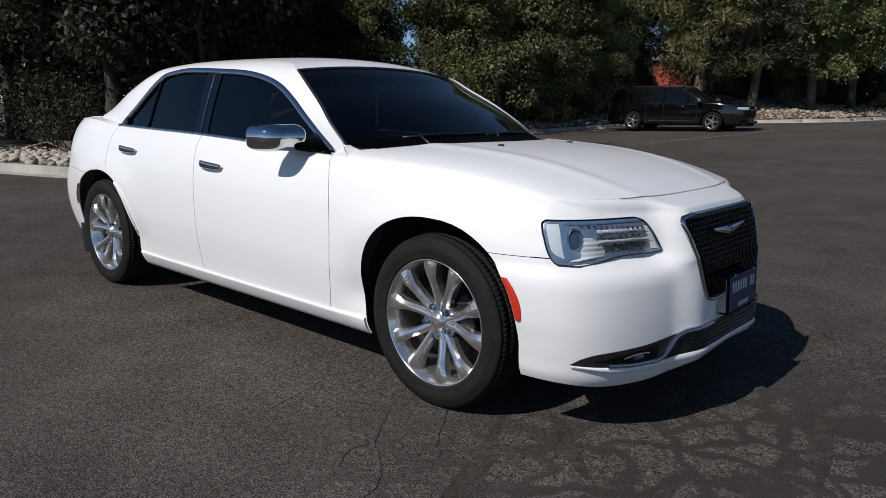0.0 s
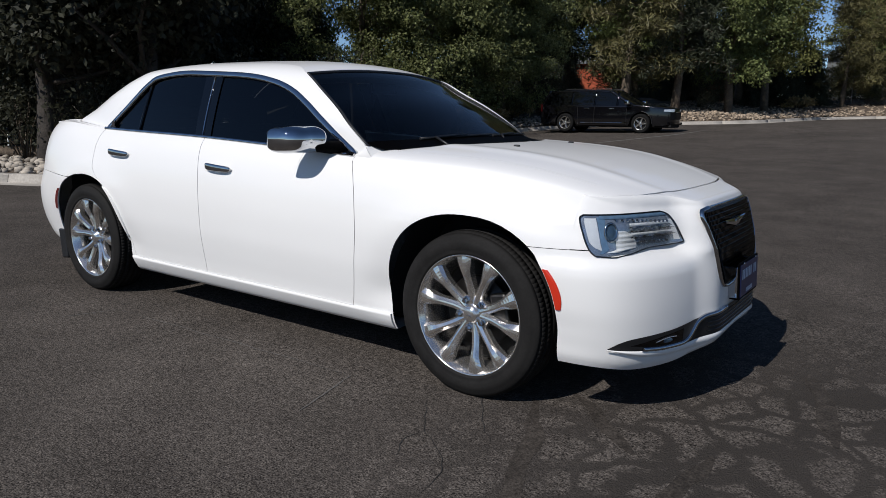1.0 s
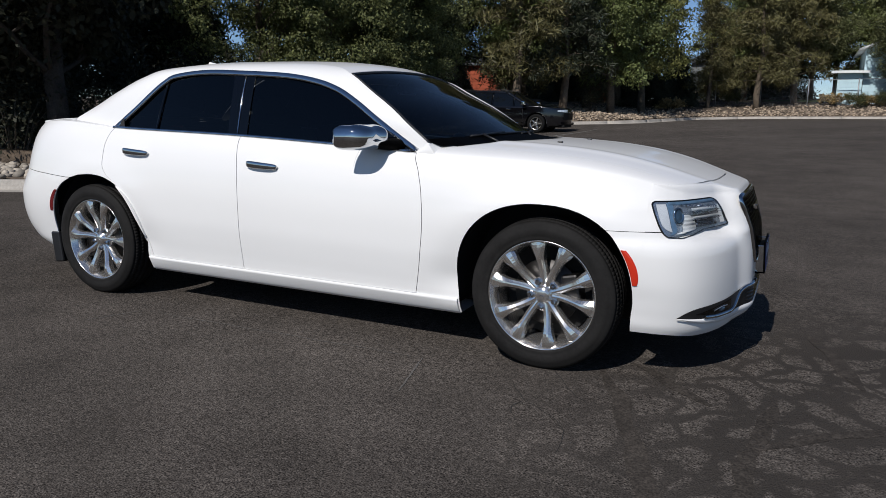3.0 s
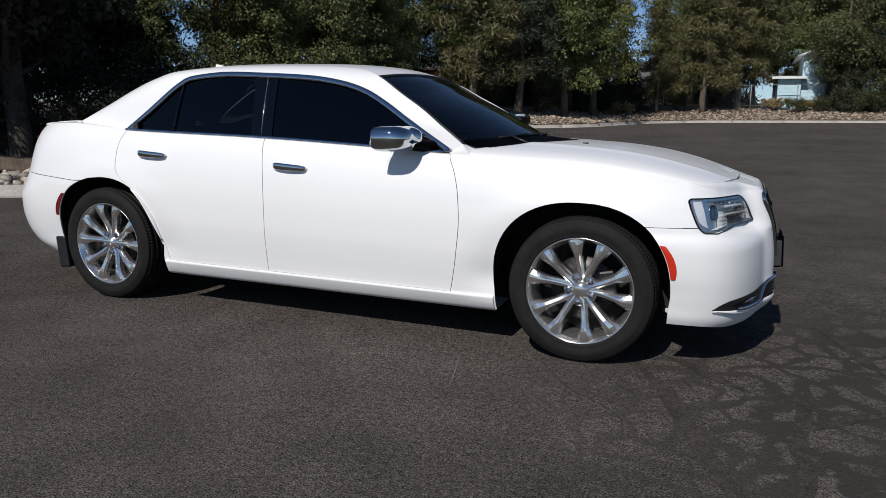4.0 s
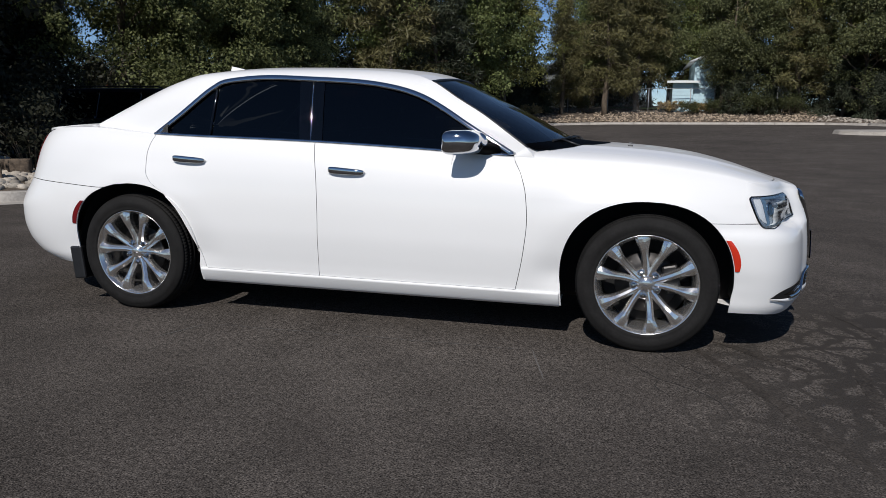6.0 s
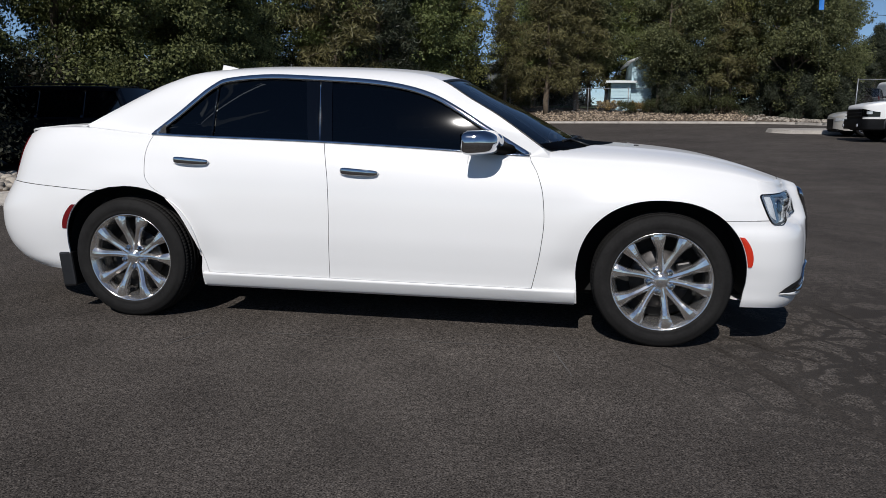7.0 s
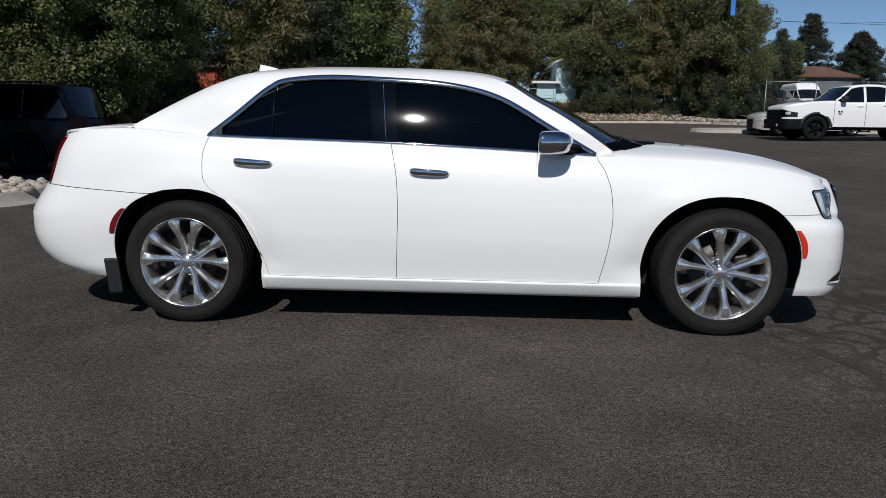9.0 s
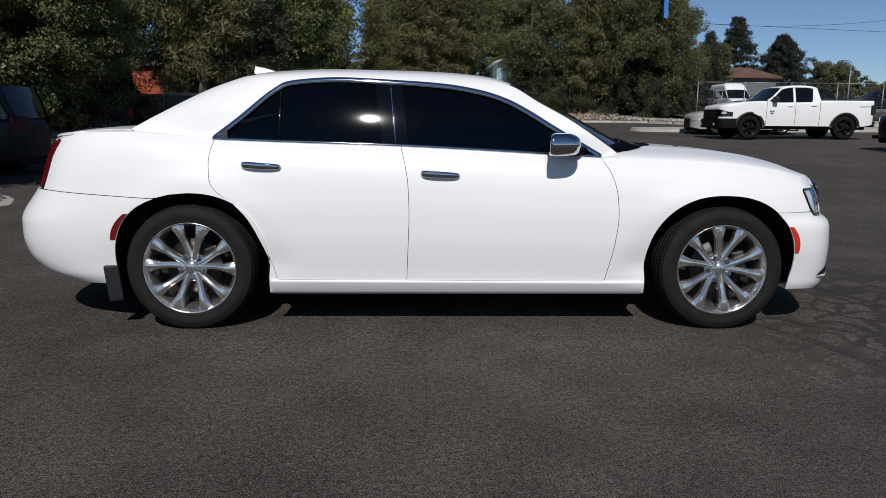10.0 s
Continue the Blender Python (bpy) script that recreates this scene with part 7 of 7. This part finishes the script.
for sg in (-1, 1):
    for k, (xx, ww, hh) in enumerate(((0.92, 0.06, 0.06), (1.01, 0.06, 0.06), (0.95, 0.10, 0.04))):
        bm = bmesh.new()
        box(bm, xx, xx + ww, sg * 1.003 - 0.003, sg * 1.003 + 0.003, 0.98 - 0.07 * (k == 2), 0.98 - 0.07 * (k == 2) + hh)
        part("badge", bm, M_BLACK, pick, "small dark door badge")
    bm = bmesh.new()
    for k in range(7):
        xx = -2.73 + 0.064 * k
        w = 0.996 * (1 - abs((xx - 0.005) / 2.895) ** 20) ** 0.05
        box(bm, xx, xx + 0.05, sg * w - 0.004, sg * w + 0.004, 1.18, 1.23)
    part("bed_decal", bm, M_SILVER, pick, "grey lettering bars", weld=0)

# silver sedan beside it
SED_TOP = spline([(-2.3, 0.96), (-1.9, 1.02), (0.8, 0.98), (1.3, 0.95), (1.9, 0.90), (2.2, 0.82), (2.35, 0.70)])
sed = vehicle("sedan_car", "silver sedan nose beside the white pickup", "car", at_lot(13.55, 25.95, 180), M_SILVER, M_ALLOY, -2.4, 2.35, 0.90, 0.2, SED_TOP, (-1.4, 1.4), 0.32, (-1.9, -1.1, 0.15, 1.1, 1.40), 0.7, (-0.25,), M_BLACK, lamps=True, grille=(0.24, 0.64, 0.34), handles=(-0.55, 0.3), lamp_z=0.62, end_n=4, seams=(-0.3, 0.8))
# cars and van beyond the fence
M_VANWHITE = mat("van_white", (0.80, 0.80, 0.80), 0.35, 0, 0.4, grain=((2, 0.05),))
M_VANGREY = mat("jeep_black", (0.012, 0.012, 0.014), 0.4, 0, 0.4, grain=((2, 0.05),))
def yard_z(x, y):
    d = bed_distance(x, y)
    return bed_z(Vector((x, y, 0)), d)
def back_z(y):
    """Height of the raised yard beyond the fence."""
    return 1.70 + 0.65 * min(1, max(0, (y - 47) / 8))


bm = bmesh.new()
sheet(bm, [18.6 + 2.2 * i for i in range(20)], [46.9 + 1.1 * i for i in range(24)], lambda x, y: back_z(y))
tagged(part("yard", bm, M_ASPHALT, weld=0), label="grey asphalt yard beyond the fence", kind="structure")
VAN_TOP = spline([(-2.9, 1.30), (1.6, 1.30), (2.0, 1.26), (2.6, 1.1), (2.9, 0.8)])
van = vehicle("panel_van", "white high-roofed panel van beyond the fence", "van", pose(29.85, 65.2, back_z(62), 0, 0, -90), M_VANWHITE, M_ALLOY, -2.95, 2.9, 1.1, 0.3, VAN_TOP, (-1.8, 1.9), 0.35, (-2.9, -2.75, 1.2, 2.1, 2.10), 0.92, (0.6,), M_VANWHITE, lamp_z=0.9, back_panel=0.74)
bm = bmesh.new()
def high_roof(u, q):
    x = -2.78 + 4.05 * u
    end = min(1, (1 - u) * 6, u * 14) ** 0.5
    a = math.pi * q
    return Vector((x, 1.02 * math.copysign(abs(math.cos(a)) ** 0.35, math.cos(a)), 2.06 + 0.68 * end * math.sin(a) ** 0.4))
patch(bm, high_roof, 24, 24)
part("high_roof", bm, M_VANWHITE, van, outward=(0, 0, 1.5))
jeep = vehicle("jeep_car", "black off-road car with a spare wheel by the fence", "car", pose(26.06, 61.8, back_z(59), 0, 0, 64), M_VANGREY, M_BLACKRIM, -2.1, 2.1, 0.92, 0.5, spline([(-2.1, 1.1), (1.0, 1.1), (2.0, 1.05), (2.1, 0.9)]), (-1.3, 1.35), 0.40, (-2.05, -1.95, 0.3, 0.8, 1.83), 0.84, (-1.2, -0.3), M_BLACK, 0.02, 14, lamp_z=0.95, back_panel=0.1)
bm = bmesh.new()
lathe(bm, [(0.0, -0.10), (0.16, -0.11), (0.25, -0.10), (0.27, -0.13), (0.36, -0.12), (0.40, -0.06), (0.40, 0.10), (0.2, 0.11)], 32, pose(-2.22, 0, 0.95, 0, 0, -90))
part("spare_wheel", bm, M_RUBBER, jeep, "black spare wheel on the tailgate")
suv(pose(32.8, 55.0, back_z(55), 0, 0, 0), M_BLACKPAINT, "black suv parked beyond the fence", M_BLACKRIM)
suv(pose(38.6, 55.5, back_z(55.5), 0, 0, 180), M_NAVY, "dark navy suv parked beyond the fence", M_BLACKRIM)

# ---- buildings ----
M_BLUEWALL = mat("pale_blue_siding", (0.50, 0.68, 0.74), 0.8, grain=((0.8, 0.08), (12, 0.06)))
M_REDWALL = mat("red_orange_wall", (0.33, 0.07, 0.03), 0.85, grain=((0.7, 0.15), (10, 0.12)))
M_GREYWALL = mat("grey_wall", (0.14, 0.15, 0.15), 0.85, grain=((0.7, 0.12), (9, 0.1)))
M_TANWALL = mat("tan_wall", (0.45, 0.36, 0.25), 0.85, grain=((0.7, 0.12), (9, 0.1)))
M_BROWNROOF = mat("brown_shingle", (0.13, 0.065, 0.045), 0.9, grain=((1.1, 0.2), (14, 0.25)), bump=((14, 0.5, 0.02),))
M_TRIM = mat("white_trim", (0.7, 0.72, 0.72), 0.6, grain=((5, 0.06),))
M_GALV = mat("galvanised_pipe", (0.30, 0.31, 0.32), 0.5, 0.7, grain=((12, 0.15),))


def house(name, label, x0, x1, y0, y1, z0, eave, ridge, wall, roof, along="x", openings=()):
    h = empty(name, label=label, category="house")
    bm = bmesh.new()
    box(bm, x0, x1, y0, y1, z0 - 1.5, eave)
    if along == "y":
        xm = (x0 + x1) / 2
        for y in (y0, y1):
            bm.faces.new([bm.verts.new(q) for q in ((x0, y, eave), (x1, y, eave), (xm, y, ridge))])
    part("wall", bm, wall, h, weld=0)
    # lap boards on the front
    for k in range(int((eave - z0) / 0.28)):
        bm = bmesh.new()
        box(bm, x0 - 0.02, x1 + 0.02, y0 - 0.035, y0 - 0.004, z0 + 0.28 * k, z0 + 0.28 * k + 0.265)
        part("board", bm, wall, h)
    o = 0.45
    for s in (0, 1):
        bm = bmesh.new()
        if along == "x":
            ym = (y0 + y1) / 2
            hip = min(1.9, 0.25 * (x1 - x0))
            ya = y0 - o if s == 0 else y1 + o
            q = [(x0 - o, ya, eave - 0.12), (x1 + o, ya, eave - 0.12), (x1 + o - hip, ym, ridge), (x0 - o + hip, ym, ridge)]
        else:
            xm = (x0 + x1) / 2
            xa = x0 - o if s == 0 else x1 + o
            q = [(xa, y0 - o, eave - 0.15), (xa, y1 + o, eave - 0.15), (xm, y1 + o, ridge), (xm, y0 - o, ridge)]
        vs = [bm.verts.new(p) for p in q]
        f = bm.faces.new(vs)
        r = bmesh.ops.extrude_face_region(bm, geom=[f])
        for e in r["geom"]:
            if isinstance(e, bmesh.types.BMVert):
                e.co.z += 0.16
        bmesh.ops.recalc_face_normals(bm, faces=bm.faces)
        part("roof", bm, roof, h, weld=0)
    if along == "y":
        for s in (0, 1):
            xm = (x0 + x1) / 2
            xa = x0 - o if s == 0 else x1 + o
            bm = bmesh.new()
            tube(bm, [(xa, y0 - o - 0.02, eave - 0.1), (xm, y0 - o - 0.02, ridge + 0.06)], 0.10, 4)
            part("barge_board", bm, M_TRIM, h)
    for xa, xb, za, zb in openings:
        bm = bmesh.new()
        box(bm, xa, xb, y0 - 0.07, y0 - 0.04, za, zb)
        w = part("window", bm, M_DARKGLASS, h)
        bm = bmesh.new()
        for a, b, c, d in ((xa - 0.1, xb + 0.1, zb, zb + 0.1), (xa - 0.1, xb + 0.1, za - 0.1, za), (xa - 0.1, xa, za, zb), (xb, xb + 0.1, za, zb)):
            box(bm, a, b, y0 - 0.09, y0 - 0.036, c, d)
        part("frame", bm, M_TRIM, w, weld=0)
    return h


house("house", "pale blue sided house with white trim behind trees", 5.8, 8.7, 53.6, 60, 2.2, 5.85, 6.5, M_BLUEWALL, M_TRIM, "y", ((7.35, 8.1, 2.9, 4.0),))
house("house", "low pale blue garage beside a blue house", 4.25, 5.7, 53.2, 58, 2.2, 4.35, 4.42, M_BLUEWALL, M_TRIM, "x", ())
house("house", "red-orange walled building hidden behind trees", -44, -9.5, 50, 58, 1.6, 5.2, 6.2, M_REDWALL, M_GREYWALL, "x", ())
house("house", "dark grey shed behind the pine trees", -7.5, 1.5, 68, 74, 2.9, 6.3, 7.4, M_GREYWALL, M_GREYWALL, "x", ((-5.5, -4.3, 4.0, 5.2),))
house("shed", "small white shed half hidden behind trees", 11.3, 13.4, 54.8, 57.5, 2.2, 4.25, 4.6, M_TRIM, M_GREYWALL, "x", ())
house("house", "low house with a brown shingled roof", 31.75, 38.1, 73, 81, 1.6, 6.2, 7.35, M_GREYWALL, M_BROWNROOF, "x", ((34, 35.2, 3.0, 4.2), (37.5, 38.7, 3.0, 4.2)))
house("house", "long grey building in the distance", 44, 110, 104, 112, 2.0, 5.4, 6.2, M_GREYWALL, M_GREYWALL, "x", ())
M_LAWN = mat("lawn_grass", (0.055, 0.085, 0.022), 0.9, grain=((1.5, 0.25), (30, 0.4)), bump=((60, 0.8, 0.02),))
bm = bmesh.new()
sheet(bm, [-0.5 + 0.8 * i for i in range(7)], [54.0 + 0.8 * i for i in range(7)], lambda x, y: 2.35 + 0.05 * (y - 54))
tagged(part("lawn", bm, M_LAWN, weld=0), label="small green lawn beside the blue house", kind="structure")
# tan earth bank behind the pines
bm = bmesh.new()
sheet(bm, [-9 + 1.5 * i for i in range(9)], [60.5 + 1.0 * i for i in range(6)], lambda x, y: 3.0 + 1.3 * math.exp(-((x + 3) / 3) ** 2) * min(1, max(0, (y - 60) / 3)))
tagged(part("earth_bank", bm, M_TANWALL, weld=0), label="tan bare earth bank behind the trees", kind="structure")


# chain-link fence, posts and rails
def fence(pts, h, label):
    f = empty("fence", label=label, category="fence")
    for i, (x, y) in enumerate(pts):
        z = yard_z(x, y) if x < 18 else back_z(y)
        bm = bmesh.new()
        tube(bm, [(x, y, z - 0.4), (x, y, z + h + 0.06)], 0.035, 8)
        part("post", bm, M_GALV, f)
        if i:
            xa, ya = pts[i - 1]
            za = yard_z(xa, ya) if xa < 18 else back_z(ya)
            bm = bmesh.new()
            tube(bm, [(xa, ya, za + h), (x, y, z + h)], 0.024, 6)
            part("top_rail", bm, M_GALV, f)
            bm = bmesh.new()
            n = 46
            L = math.hypot(x - xa, y - ya)
            for k in range(n):
                for s in (0, 1):
                    t0, t1 = k / n, (k + (1.0 if s else -1.0) * h / L * n) / n
                    lim = min(1, max(0, t1))
                    share = abs(lim - t0) / max(1e-6, abs(t1 - t0))
                    if share < 0.02:
                        continue
                    p0 = Vector((xa + (x - xa) * t0, ya + (y - ya) * t0, za + (z - za) * t0 + 0.03))
                    p1 = Vector((xa + (x - xa) * lim, ya + (y - ya) * lim, za + (z - za) * lim + 0.03 + (h - 0.03) * share))
                    q = (p1 - p0).normalized().cross(Vector((0, 1, 0))) * 0.0009
                    vs = [bm.verts.new(c) for c in (p0 - q, p0 + q, p1 + q, p1 - q)]
                    bm.faces.new(vs)
            part("wire_mesh", bm, M_GALV, f, weld=0)
    return f


fence([(19.8 + 3.47 * k, 47.4 + 0.06 * k) for k in range(10)], 2.45, "grey galvanised chain-link fence behind the bank")
fence([(-6.5 + 3.0 * k, 52.2 + 0.05 * k) for k in range(7)], 1.8, "grey chain-link fence behind the pine trees")

# lamp post, flag, cables, stakes
def lamp_post(x, y, h):
    z = lot_z(x, y) - 0.5
    t = empty("street_lamp", label="tall grey street lamp with a curved arm", category="lamp")
    bm = bmesh.new()
    tube(bm, [(x, y, z), (x, y, z + h * 0.5), (x, y, z + h)], 0.10, 8, 0.06)
    part("pole", bm, M_GALV, t)
    bm = bmesh.new()
    tube(bm, [(x, y, z + h - 0.1), (x - 0.2, y, z + h + 0.12), (x - 0.5, y, z + h + 0.2), (x - 0.8, y, z + h + 0.2)], 0.05, 6)
    part("arm", bm, M_GALV, t)
    bm = bmesh.new()
    box(bm, x - 1.25, x - 0.7, y - 0.15, y + 0.15, z + h + 0.13, z + h + 0.27, None, 0.05, 2)
    part("lamp_head", bm, M_GALV, t)


lamp_post(57.5, 92, 8.7)
M_FLAG = mat("blue_flag", (0.03, 0.20, 0.60), 0.7, grain=((3, 0.15),))
M_POLEGREEN = mat("dark_green_paint", (0.022, 0.026, 0.014), 0.7, grain=((4, 0.2),))
flag = empty("feather_flag", label="narrow blue flag on a tall pole", category="flag")
bm = bmesh.new()
tube(bm, [(16.82, 46.0, 1.0), (16.82, 46.0, 12.2)], 0.012, 6)
part("pole", bm, M_POLEGREEN, flag)
bm = bmesh.new()
patch(bm, lambda u, v: Vector((16.81 - (0.12 + 0.22 * math.sin(math.pi * (0.25 + 0.7 * v))) * u, 46.0 + 0.08 * math.sin(6 * v + 2 * u), 8.42 + 3.6 * v)), 4, 14)
part("cloth", bm, M_FLAG, flag, thick=0.01)
cables = empty("power_cables", label="thin dark overhead power cables", category="cable")
for za, zb, sag in ((16.3, 16.6, 2.4), (14.9, 13.2, 0.05)):
    bm = bmesh.new()
    tube(bm, [Vector((20 + 4 * k, 92, za + (zb - za) * k / 13 - sag * (1 - ((k - 6.5) / 6.5) ** 2))) for k in range(14)], 0.022, 5)
    part("cable", bm, M_BLACK, cables)
for x in (20, 72):
    bm = bmesh.new()
    tube(bm, [(x, 92.05, 0.5), (x, 92.05, 16.9)], 0.16, 8, 0.11)
    tagged(part("utility_pole", bm, M_BARK), label="brown wooden utility pole with cables", category="pole")
stake = None
for k in range(4):
    x, y = 10.9 + 0.32 * k, 52.4 + 0.1 * (k % 2)
    m = pose(x, y, yard_z(x, y) - 0.1, 3 * (k - 1), 2 * (k % 2), 0)
    if stake is None:
        bm = bmesh.new()
        box(bm, -0.035, 0.035, -0.02, 0.02, 0, 1.05 , None, 0.006, 1)
        stake = part("garden_stake", bm, M_TRIM)
        stake.matrix_basis = m
        tagged(stake, "white wooden stake standing on the bank", "stake", "white stakes on the bank")
    else:
        copy_thing(stake, m)

# sprinkler riser and a fallen dead branch among the rocks
riser = empty("sprinkler_riser", pose(-13.6, 3.7, ground_z(-13.6, 3.7) + 0.05), label="thin white sprinkler pipe standing among the rocks", category="pipe")
bm = bmesh.new()
tube(bm, [(0, 0, -0.1), (0.01, 0, 0.35), (0.0, 0.01, 0.62)], 0.017, 8)
part("pipe", bm, M_TRIM, riser)
bm = bmesh.new()
lathe(bm, [(0, -0.05), (0.026, -0.045), (0.03, 0.0), (0.022, 0.05), (0, 0.055)], 12, pose(0, 0.01, 0.66, 90, 0, 0))
part("nozzle", bm, M_BLACK, riser)
bm = bmesh.new()
x, y = -13.9, 3.2
z = ground_z(x, y) + 0.22
tube(bm, [(x - 0.9, y - 0.2, z), (x - 0.3, y, z + 0.12), (x + 0.25, y + 0.05, z + 0.02), (x + 0.7, y + 0.2, z - 0.08)], 0.022, 6, 0.010)
tagged(part("dead_branch", bm, M_PALEBARK), label="pale dead branch lying on the rocks", category="branch")
